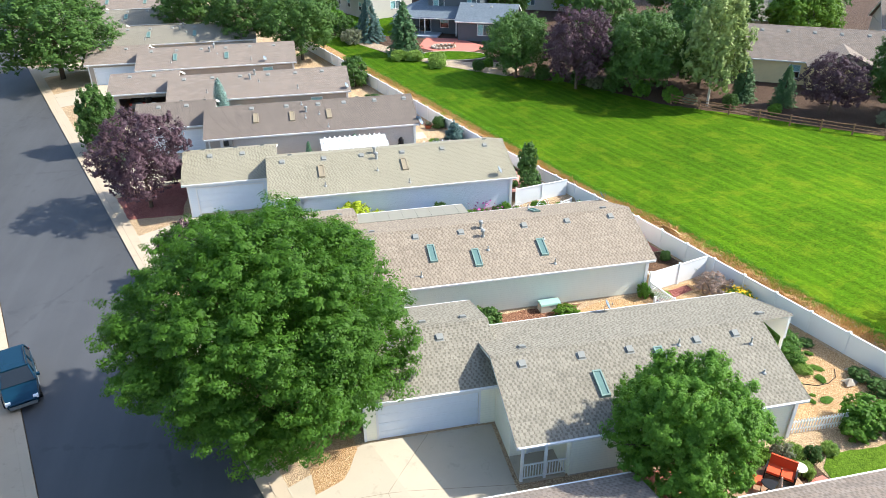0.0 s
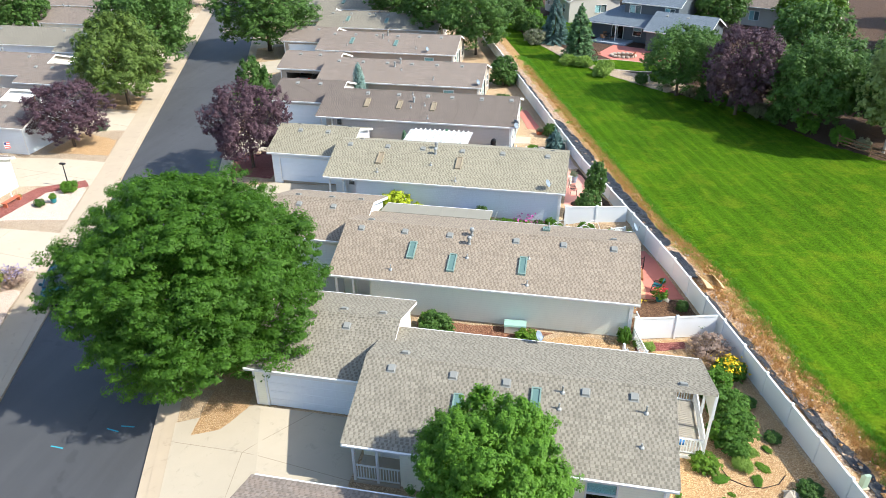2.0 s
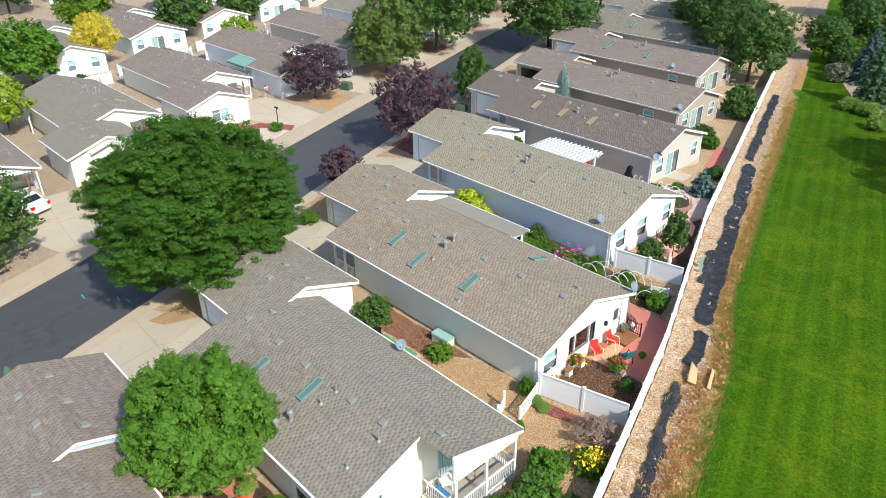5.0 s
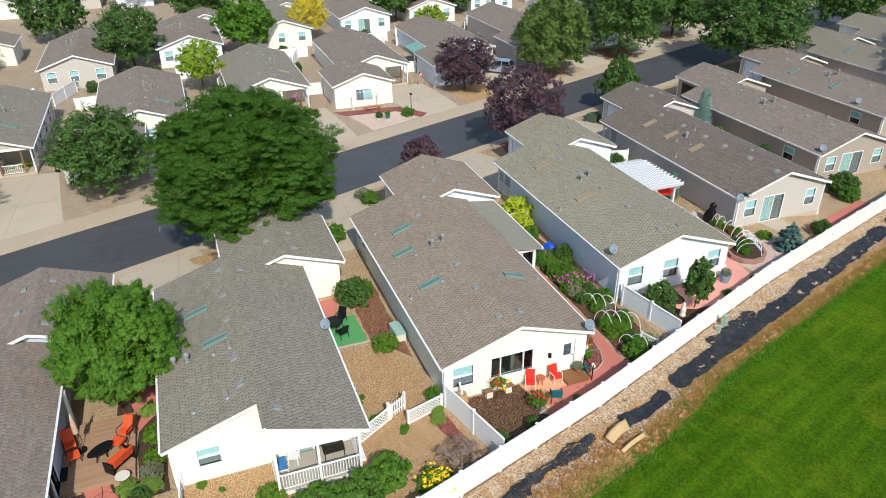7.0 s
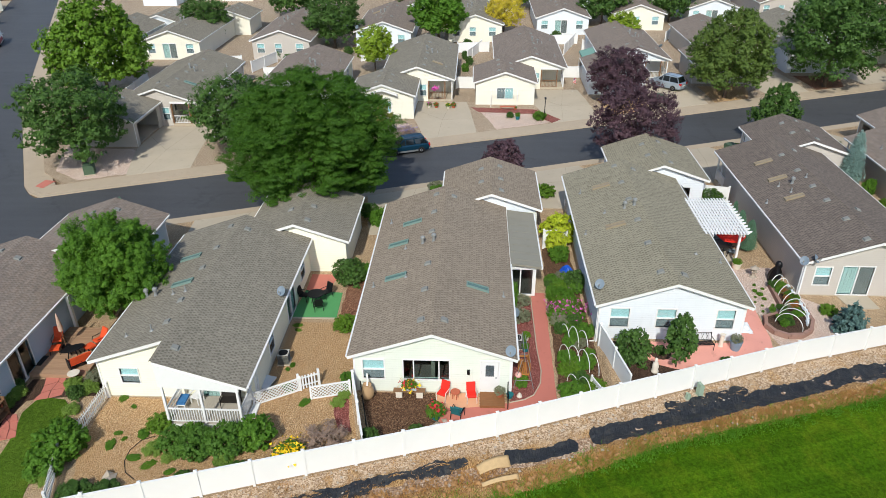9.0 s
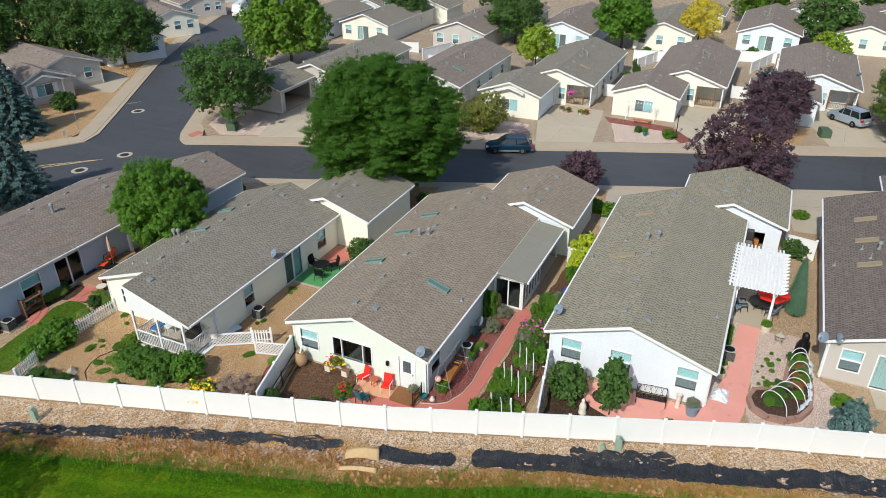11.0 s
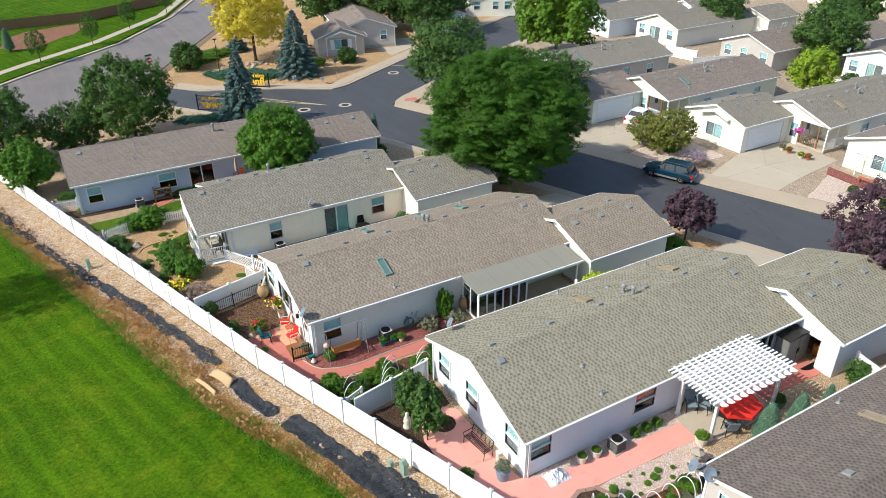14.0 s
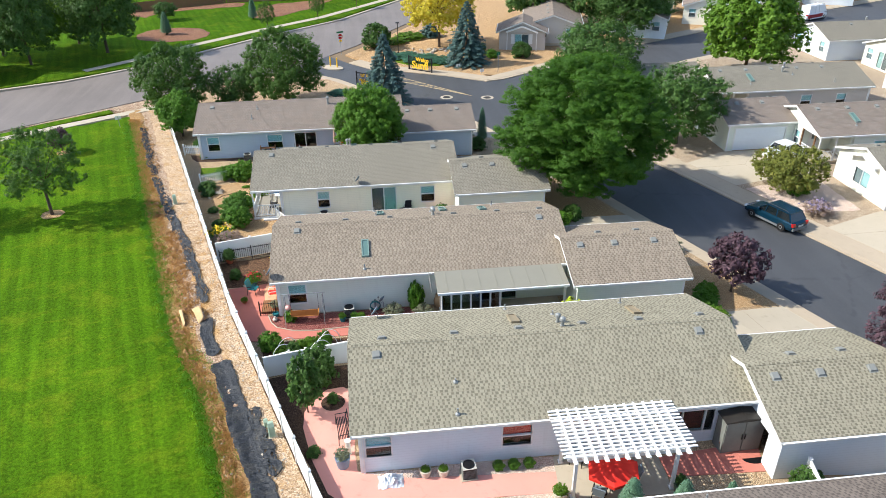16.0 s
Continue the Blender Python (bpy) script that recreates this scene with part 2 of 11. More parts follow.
def turf(name, dark, light, dry, stripes=True):
    """Mown grass: diffuse blades with a broad green gloss, mowing lanes, dry and lush patches."""
    m = Mat(name, 0.9, spec=0.1)
    v = m.pos()
    a = m.mix(m.ramp(m.noise(0.12, 5, 0.6, v), (0.36, (0, 0, 0)), (0.64, (1, 1, 1))), dark, light)
    if stripes:
        # mowing lanes parallel to the fence
        sep = m.n.new("ShaderNodeSeparateXYZ")
        m.l.new(v, sep.inputs[0])
        u = m.math("ADD", m.math("MULTIPLY", sep.outputs[0], 0.953), m.math("MULTIPLY", sep.outputs[1], 0.303))
        w = m.math("SUBTRACT", m.math("MULTIPLY", sep.outputs[1], 0.953), m.math("MULTIPLY", sep.outputs[0], 0.303))
        lane = m.math("SINE", m.math("ADD", m.math("MULTIPLY", u, 5.2), m.math("MULTIPLY", m.noise(0.2, 3, 0.5, v), 2.0)))
        a = m.mix(m.ramp(m.math("ADD", m.math("MULTIPLY", lane, 0.5), 0.5), (0.2, (0, 0, 0)), (0.8, (1, 1, 1))), m.mix(0.3, a, tint(dark, 0.68)), m.mix(0.2, a, tint(light, 1.25)))
        cb = m.n.new("ShaderNodeCombineXYZ")
        m.l.new(m.math("MULTIPLY", u, 3.0), cb.inputs[0])
        m.l.new(m.math("MULTIPLY", w, 0.12), cb.inputs[1])
        streak = m.noise(1.0, 5, 0.6, cb.outputs[0])
        a = m.mix(m.ramp(streak, (0.44, (0, 0, 0)), (0.6, (1, 1, 1))), a, m.mix(0.45, a, tint(dark, 0.6)))
        cb2 = m.n.new("ShaderNodeCombineXYZ")
        m.l.new(m.math("MULTIPLY", u, 0.5), cb2.inputs[0])
        m.l.new(m.math("MULTIPLY", w, 2.2), cb2.inputs[1])
        a = m.mix(m.ramp(m.noise(1.0, 5, 0.65, cb2.outputs[0]), (0.56, (0, 0, 0)), (0.68, (1, 1, 1))), a, m.mix(0.3, a, dry))
    a = m.mix(m.ramp(m.noise(0.35, 5, 0.65, v, 0.4), (0.5, (0, 0, 0)), (0.68, (1, 1, 1))), a, m.mix(0.45, a, dry))
    clump = m.noise(5.5, 4, 0.8, v, 0.3)
    a = m.mix(m.ramp(clump, (0.4, (0, 0, 0)), (0.6, (1, 1, 1))), m.mix(0.45, a, tint(dark, 0.42)), m.mix(0.24, a, tint(light, 1.55)))
    fine = m.noise(24, 4, 0.8, v)
    a = m.mix(m.ramp(fine, (0.42, (0, 0, 0)), (0.58, (1, 1, 1))), m.mix(0.4, a, tint(dark, 0.4)), m.mix(0.1, a, tint(light, 1.6)))
    fleck = m.ramp(m.noise(7.5, 2, 0.5, m.pos(True, (1, 0.5, 1), 31)), (0.7, (0, 0, 0)), (0.76, (1, 1, 1)))
    a = m.mix(fleck, a, m.mix(0.22, a, tint(dry, 1.3)))
    m.color(a)
    m.bump(m.noise(6.5, 6, 0.85, v, 0.3), 1.0, 0.12)
    gl = m.n.new("ShaderNodeBsdfGlossy")
    gl.inputs["Roughness"].default_value = 0.55
    m.l.new(m.mix(1.0, a, (2.5, 1.9, 1.2, 1), "MULTIPLY"), gl.inputs["Color"])
    m.l.new(m.b.inputs["Normal"].links[0].from_socket, gl.inputs["Normal"])
    mx = m.n.new("ShaderNodeMixShader")
    mx.inputs[0].default_value = 0.58
    m.l.new(m.b.outputs[0], mx.inputs[1])
    m.l.new(gl.outputs[0], mx.inputs[2])
    m.l.new(mx.outputs[0], m.n["Material Output"].inputs[0])
    return m.m


SHINGLE_BROWN = shingles("shingle_brown", srgb(131, 119, 104), srgb(163, 149, 131), srgb(88, 77, 67), 0.7, 0.32)
SHINGLE_GREY = shingles("shingle_grey", srgb(124, 118, 105), srgb(152, 145, 130), srgb(84, 79, 70), 0.75, 0.4)
SHINGLE_TAN = shingles("shingle_tan", srgb(140, 133, 114), srgb(162, 155, 134), srgb(88, 83, 70), 0.85, 0.25)
SHINGLE_PINK = shingles("shingle_pink", srgb(116, 105, 96), srgb(148, 136, 125), srgb(88, 79, 72), 0.6, 0.75, srgb(152, 131, 114))
SHINGLE_UMBER = shingles("shingle_umber", srgb(98, 89, 82), srgb(134, 122, 112), srgb(70, 63, 58), 0.8, 0.35)
SHINGLE_BLUE = shingles("shingle_blue", srgb(90, 100, 108), srgb(122, 132, 140), srgb(80, 88, 96))
WHITE = plain("white_vinyl", (0.8, 0.8, 0.78, 1), 0.45, var=0.04, scale=1.2)
TRIM = plain("white_trim_paint", (0.78, 0.78, 0.76, 1), 0.5, var=0.05)
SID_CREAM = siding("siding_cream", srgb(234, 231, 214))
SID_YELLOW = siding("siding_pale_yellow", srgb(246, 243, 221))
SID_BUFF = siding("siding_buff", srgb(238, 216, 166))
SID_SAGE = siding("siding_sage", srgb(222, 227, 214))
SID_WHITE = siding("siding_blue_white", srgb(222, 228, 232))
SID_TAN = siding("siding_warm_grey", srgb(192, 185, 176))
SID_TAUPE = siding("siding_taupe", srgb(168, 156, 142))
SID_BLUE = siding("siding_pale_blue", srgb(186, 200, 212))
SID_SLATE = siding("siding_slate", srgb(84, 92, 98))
GLASS = glassmat("window_glass", (0.78, 0.92, 0.93, 1))
SCREEN = glassmat("screened_glass", (0.58, 0.62, 0.64, 1), 0.1)
BLIND = plain("window_blind", srgb(206, 220, 220), 0.7, var=0.04)
DRAPE = plain("window_drape", srgb(204, 208, 202), 0.8, var=0.1, scale=2.0)
INSIDE = plain("dark_interior", srgb(96, 90, 84), 0.9, var=0.2)
METAL = plain("galvanised_metal", srgb(150, 152, 150), 0.6, 0.3, 0.15)
DARKMETAL = plain("dark_bronze_metal", srgb(60, 56, 52), 0.5, 0.4, 0.2)
BLACKIRON = plain("black_iron", srgb(26, 26, 28), 0.5, 0.3, 0.2)
VENTGREY = plain("weathered_vent_grey", srgb(124, 126, 120), 0.8, 0.0, 0.18, spec=0.2)
ROOFVENT = plain("roof_vent_metal", srgb(136, 137, 132), 0.7, 0.0, 0.15, spec=0.3)
DOORWHITE = plain("garage_door_white", srgb(228, 234, 238), 0.45, var=0.05)
ROADM = asphalt("asphalt_dark", (0.07, 0.071, 0.075, 1))
ROADP = asphalt("asphalt_pinkish", (0.205, 0.172, 0.152, 1), False)
CONC = concrete("concrete_pale", srgb(190, 177, 156))
CONCW = concrete("concrete_walk", srgb(186, 169, 146))
PINKC = concrete("concrete_pink", srgb(234, 164, 148))
REDPAVE = concrete("paver_red", srgb(203, 124, 108))
GRAVTAN = gravel("gravel_tan", [srgb(160, 132, 102), srgb(204, 172, 134), srgb(222, 198, 164)], 19)
CHIPS = gravel("bark_chips", [srgb(166, 128, 88), srgb(208, 170, 124), srgb(230, 200, 158)], 21, srgb(186, 148, 106))
GRAVPALE = gravel("gravel_pale_tan", [srgb(146, 124, 102), srgb(190, 168, 142), srgb(212, 194, 170)], 17)
MULCHB = gravel("mulch_brown", [srgb(74, 52, 38), srgb(116, 86, 64), srgb(150, 120, 94)], 16, srgb(96, 70, 52))
MULCH = gravel("mulch_dark", [srgb(62, 46, 36), srgb(92, 70, 56), srgb(112, 90, 74)], 20)
REDMULCH = gravel("mulch_red", [srgb(104, 66, 50), srgb(150, 104, 80), srgb(184, 140, 110)], 18)
REDROCK = gravel("lava_rock_red", [srgb(120, 62, 56), srgb(156, 90, 82), srgb(186, 128, 116)], 18)
PALEROCK = gravel("river_rock_pale", [srgb(196, 168, 150), srgb(226, 202, 186), srgb(242, 228, 216)], 18, srgb(218, 190, 168))
STRIPROCK = gravel("crushed_rock_pinkish", [srgb(140, 112, 90), srgb(192, 164, 138), srgb(216, 196, 174)], 10, srgb(142, 108, 72))
LAWN = turf("lawn_grass", srgb(44, 81, 13), srgb(76, 118, 22), srgb(122, 138, 40))
LAWN2 = turf("garden_grass", srgb(58, 90, 30), srgb(90, 126, 48), srgb(112, 122, 58), False)
DIRT = plain("bare_dirt", srgb(128, 108, 84), 0.95, var=0.25, scale=0.8, bump=0.5, fine=20)
WOODB = plain("weathered_wood", srgb(134, 100, 72), 0.8, var=0.2)
DECKW = Mat("deck_boards", 0.75)
_dn = DECKW.mix(DECKW.noise(1.0, 4, 0.6, DECKW.pos(True, (14, 1.2, 1))), srgb(150, 117, 90), srgb(186, 154, 124))
DECKW.color(DECKW.mix(DECKW.rand(), DECKW.mix(0.35, _dn, srgb(122, 94, 74)), _dn))
DECKW = DECKW.m
WOODO = plain("orange_wood", srgb(186, 124, 62), 0.65, var=0.15)
RED = plain("red_fabric", srgb(226, 44, 30), 0.7, var=0.08)
ORANGE = plain("orange_red_fabric", srgb(222, 82, 40), 0.7, var=0.1)
STEPWOOD = plain("brown_step_wood", srgb(138, 94, 58), 0.7, var=0.2, scale=6)
PALESTONE = plain("white_cast_stone", srgb(222, 212, 196), 0.8, var=0.14, scale=5, bump=0.3)
SHEETBLUE = plain("pale_blue_plastic_sheet", srgb(206, 216, 222), 0.35, var=0.12, scale=5)
TEAL = plain("teal_plastic", srgb(28, 112, 118), 0.5, var=0.1)
TERRA = plain("terracotta", srgb(180, 96, 68), 0.75, var=0.15)
CLAYTAN = plain("tan_clay", srgb(178, 146, 108), 0.7, var=0.15)
GREENBOX = plain("green_painted_metal", srgb(74, 96, 74), 0.55, var=0.1)
CANVASGREEN = plain("green_awning_cloth", srgb(120, 160, 146), 0.75, var=0.06)
GREENMAT = plain("green_outdoor_carpet", srgb(84, 152, 92), 0.9, var=0.1, scale=4, bump=0.3, fine=60)
BARK = plain("bark", srgb(92, 78, 64), 0.95, var=0.3, scale=6, bump=0.8, fine=18)
STONE = plain("field_stone", srgb(176, 164, 148), 0.85, var=0.25, scale=4, bump=0.5)
YELLOWP = plain("yellow_paint", srgb(244, 196, 40), 0.6, var=0.05)
ROADWHITE = plain("worn_road_paint", srgb(206, 204, 196), 0.7, var=0.2, scale=6)
PLASTICW = plain("pale_plastic_sheet", srgb(214, 220, 224), 0.35, var=0.12)
DISHM = plain("dish_grey", srgb(118, 132, 144), 0.45, var=0.1)
SUNROOF = plain("patio_roof_panel", srgb(140, 136, 122), 0.6, var=0.1, scale=0.9)
LEAF_ASH = leafmat("leaf_ash", srgb(40, 75, 24), srgb(95, 137, 46), 0.5)
LEAF_MAPLE = leafmat("leaf_maple", srgb(50, 90, 26), srgb(113, 156, 53), 0.34)
LEAF_DARK = leafmat("leaf_dark_green", srgb(42, 70, 32), srgb(92, 126, 56))
LEAF_ELM = leafmat("leaf_elm", srgb(42, 72, 28), srgb(92, 126, 50), 0.28)
LEAF_JUNIPER = leafmat("leaf_juniper", srgb(44, 84, 64), srgb(92, 138, 110), 0.12)
LEAF_LINDEN = leafmat("leaf_linden", srgb(60, 84, 36), srgb(112, 134, 62))
LEAF_LIME = leafmat("leaf_lime", srgb(66, 98, 28), srgb(112, 148, 44))
LEAF_YELLOW = leafmat("leaf_yellow", srgb(176, 156, 34), srgb(224, 208, 78))
LEAF_GOLD = leafmat("leaf_yellow_green", srgb(126, 148, 30), srgb(200, 208, 58))
LEAF_LOCUST = leafmat("leaf_locust", srgb(96, 128, 32), srgb(156, 176, 54))
LEAF_PLUM = leafmat("leaf_plum", srgb(56, 40, 47), srgb(104, 79, 87), 0.15)
LEAF_SPRUCE = leafmat("needle_blue", srgb(52, 78, 74), srgb(106, 136, 130), 0.1)
LEAF_PINE = leafmat("needle_green", srgb(52, 82, 52), srgb(104, 138, 88), 0.1)
LEAF_CYPRESS = leafmat("needle_cypress", srgb(62, 96, 72), srgb(116, 152, 122), 0.15)
LEAF_ASPEN = leafmat("leaf_aspen", srgb(92, 112, 62), srgb(158, 172, 104))
LEAF_GREY = leafmat("leaf_grey_green", srgb(96, 104, 82), srgb(150, 152, 122))
LEAF_DRY = leafmat("leaf_dry_twig", srgb(120, 98, 84), srgb(172, 150, 134), 0.1)
LEAF_FEATHER = leafmat("leaf_feather_grass", srgb(84, 116, 44), srgb(150, 176, 84))
LEAF_MIXED = leafmat("leaf_autumn_mixed", srgb(72, 96, 38), srgb(146, 142, 66))
PETAL_PINK = plain("petal_pink", srgb(216, 96, 176), 0.6, var=0.25)
PETAL_YELLOW = plain("petal_yellow", srgb(246, 206, 30), 0.6, var=0.1)
PETAL_RED = plain("petal_red", srgb(206, 50, 60), 0.6, var=0.15)


# ---- mesh helpers ----
class Geo:
    """Collects vertices and faces of one mesh."""

    def __init__(self):
        self.v, self.f = [], []

    def add(self, vs, fs):
        k = len(self.v)
        self.v += [tuple(p) for p in vs]
        self.f += [tuple(i + k for i in f) for f in fs]
        return self

    def box(self, x0, y0, z0, x1, y1, z1):
        x0, x1, y0, y1, z0, z1 = min(x0, x1), max(x0, x1), min(y0, y1), max(y0, y1), min(z0, z1), max(z0, z1)
        return self.add([(x0, y0, z0), (x1, y0, z0), (x1, y1, z0), (x0, y1, z0), (x0, y0, z1), (x1, y0, z1), (x1, y1, z1), (x0, y1, z1)],
                        [(3, 2, 1, 0), (4, 5, 6, 7), (0, 1, 5, 4), (1, 2, 6, 5), (2, 3, 7, 6), (3, 0, 4, 7)])

    def bar(self, a, b, w, h=None):
        """A square bar from a to b."""
        a, b = Vector(a), Vector(b)
        d = (b - a).normalized()
        up = Vector((0, 0, 1)) if abs(d.z) < 0.95 else Vector((1, 0, 0))
        s = d.cross(up).normalized() * (w / 2)
        u = s.cross(d).normalized() * ((h or w) / 2)
        vs = [p + i * s + j * u for p in (a, b) for i, j in ((-1, -1), (1, -1), (1, 1), (-1, 1))]
        return self.add(vs, [(3, 2, 1, 0), (4, 5, 6, 7), (0, 1, 5, 4), (1, 2, 6, 5), (2, 3, 7, 6), (3, 0, 4, 7)])

    def prism(self, pts, z0, z1):
        """A flat outline in plan between two heights."""
        n = len(pts)
        area = sum(pts[i][0] * pts[(i + 1) % n][1] - pts[(i + 1) % n][0] * pts[i][1] for i in range(n))
        if area < 0:
            pts = pts[::-1]
        vs = [(x, y, z0) for x, y in pts] + [(x, y, z1) for x, y in pts]
        return self.add(vs, [tuple(range(n))[::-1], tuple(range(n, 2 * n))] + [(i, (i + 1) % n, n + (i + 1) % n, n + i) for i in range(n)])

    def extrude(self, prof, axis, a0, a1):
        """A profile in (y, z) drawn along x, or in (x, z) along y."""
        n = len(prof)
        put = (lambda a, p: (a, p[0], p[1])) if axis == "x" else (lambda a, p: (p[0], a, p[1]))
        vs = [put(a0, p) for p in prof] + [put(a1, p) for p in prof]
        return self.add(vs, [tuple(range(n))[::-1], tuple(range(n, 2 * n))] + [(i, (i + 1) % n, n + (i + 1) % n, n + i) for i in range(n)])

    def tube(self, path, radii, n=8, cap=True):
        path = [Vector(p) for p in path]
        if not hasattr(radii, "__len__"):
            radii = [radii] * len(path)
        k = len(self.v)
        side = None
        for i, p in enumerate(path):
            d = (path[min(i + 1, len(path) - 1)] - path[max(i - 1, 0)]).normalized()
            ref = Vector((0, 0, 1)) if abs(d.z) < 0.9 else Vector((1, 0, 0))
            s = d.cross(ref).normalized() if side is None else (side - side.dot(d) * d).normalized()
            side = s
            u = s.cross(d)
            for j in range(n):
                a = 2 * math.pi * j / n
                self.v.append(tuple(p + radii[i] * (math.cos(a) * s + math.sin(a) * u)))
        for i in range(len(path) - 1):
            for j in range(n):
                a, b = k + i * n + j, k + i * n + (j + 1) % n
                self.f.append((a, b, b + n, a + n))
        if cap:
            self.f.append(tuple(k + j for j in range(n))[::-1])
            self.f.append(tuple(k + (len(path) - 1) * n + j for j in range(n)))
        return self

    def lathe(self, prof, c=(0, 0, 0), n=16):
        k = len(self.v)
        for r, z in prof:
            for j in range(n):
                a = 2 * math.pi * j / n
                self.v.append((c[0] + r * math.cos(a), c[1] + r * math.sin(a), c[2] + z))
        for i in range(len(prof) - 1):
            for j in range(n):
                a, b = k + i * n + j, k + i * n + (j + 1) % n
                self.f.append((a, b, b + n, a + n))
        self.f.append(tuple(k + j for j in range(n))[::-1])
        self.f.append(tuple(k + (len(prof) - 1) * n + j for j in range(n)))
        return self

    def mesh(self, name, mat, smooth=False):
        me = bpy.data.meshes.new(name)
        me.from_pydata(self.v, [], self.f)
        me.materials.append(mat)
        if smooth:
            me.polygons.foreach_set("use_smooth", [True] * len(me.polygons))
        me.update()
        return me


def part(name, geo, material, parent=None, label="", smooth=False):
    ob = new(name, geo.mesh(name, material, smooth))
    if parent is not None:
        ob.parent = parent
    if label:
        ob["label"] = label
    return ob


def piece(name, me, parent, m=None):
    ob = new(name, me)
    ob.parent = parent
    if m is not None:
        ob.matrix_basis = m
    return ob


def thing(name, m, label, category, group="", kind=""):
    """An Empty at the base of a thing; its parts are built round it."""
    ob = new(name)
    ob.empty_display_size = 0.3
    ob.matrix_basis = m
    return tagged(ob, label, category, group, kind)


def slab(name, pts, z1, z0, material, label, category, kind="structure"):
    return tagged(part(name, Geo().prism(pts, z0, z1), material), label, category, "", kind)


def wobble(pts, step=1.0, amp=0.12, seed=0):
    """An outline with its sides broken up and uneven."""
    r = random.Random(seed)
    out = []
    for i, (x, y) in enumerate(pts):
        x2, y2 = pts[(i + 1) % len(pts)]
        n = max(1, int(math.hypot(x2 - x, y2 - y) / step))
        for k in range(n):
            out.append((x + (x2 - x) * k / n + r.uniform(-amp, amp), y + (y2 - y) * k / n + r.uniform(-amp, amp)))
    return out


def oval(cx, cy, rx, ry, n=20, rot=0.0, amp=0.0, seed=0):
    r = random.Random(seed)
    c, s = math.cos(radians(rot)), math.sin(radians(rot))
    out = []
    for i in range(n):
        a = 2 * math.pi * i / n
        k = 1 + r.uniform(-amp, amp)
        x, y = rx * k * math.cos(a), ry * k * math.sin(a)
        out.append((cx + c * x - s * y, cy + s * x + c * y))
    return out


# ---- ground ----
def kerb_e(y):
    return 5.67 - 0.387 * y


def kerb_w(y):
    return -3.3 - 0.387 * y


def strip_line(y):
    """A straight line along the park, from which the rough strip and the lawn are set out."""
    return 36.4 - 0.318 * y


def fence_x(y):
    """The long fence, which bends a little towards the homes halfway along."""
    return strip_line(y) + 0.5 - min(1.0, max(0.0, (y - 42.0) / 17.0))


WALK_E, WALK_W = 1.25, 2.6
slab("ground", [(-900, -900), (900, -900), (900, 900), (-900, 900)], -0.2, -0.6, DIRT, "bare tan earth round the whole neighbourhood", "ground")
slab("road_main", [(120, 32), (59, 7.5), (52.6, 3.5), (44.5, -2.3), (40.9, -5.1), (36.4, -8.4), (31.2, -11.2), (27, -14), (24, -17), (19.4, -23), (15.4, -28.6), (-3, -60), (-40, -125), (-24, -130),
                   (7.2, -64), (18.2, -47.2), (31.0, -34.9), (38.6, -26.6), (46, -19.1), (52.4, -14.2), (59, -11.2), (125, 14)], -0.12, -0.5, ROADP, "wide collector road of faded pinkish-grey asphalt", "road")
slab("road_street", [(kerb_e(190), 190), (kerb_w(190), 190), (kerb_w(2.5), 2.5), (-5.2, 1.4), (-6.6, 0.2), (-29.3, -13.2), (-101, -47), (-160, -74), (-156, -84), (-100, -56.5), (-48, -34),
                     (-28, -23.6), (-10, -12), (-3, -7.6), (-0.7, -7.0), (4, -10.2), (8, -12.3), (13.5, -14.8), (16.5, -18.5), (19.4, -23), (24, -16.2), (20.5, -13.2), (17.7, -10.6),
                     (12.5, -3.4), (8.2, 2.4), (5.6, 4.3), (3.9, 5.6), (3.2, 6.6)], -0.112, -0.5, ROADM, "dark fresh asphalt of the residential street", "road")
LOT, LOT_W, LAWN_Z, STRIP_Z = 0.38, 0.25, 0.2, 0.27
TERRACE = 0.35


def ramp01(v):
    return min(1.0, max(0.0, v))


def rise(x, y):
    """The back yards of the white home and its neighbour lie higher than the others."""
    return TERRACE * ramp01((x + 0.387 * y - 15.5) / 3.0) * ramp01((y - 47.9) / 0.4) * ramp01((69.5 - y) / 2.5)


def lot_z(x, y):
    return LOT + rise(x, y)


def ground_z(x, y):
    """Height of the ground: the lots rise gently from the kerb."""
    if y > 4 and kerb_e(y) + WALK_E <= x <= fence_x(y):
        return LOT * min(1.0, (x - kerb_e(y) - WALK_E) / 4.5) + rise(x, y)
    if y > -2 and x > fence_x(y):
        return STRIP_Z if x < fence_x(y) + 4 else LAWN_Z
    if x < kerb_w(y) - WALK_W and y > -10 + 0.47 * (x + 10):
        return LOT_W * min(1.0, (kerb_w(y) - WALK_W - x) / 4.5)
    return 0.0


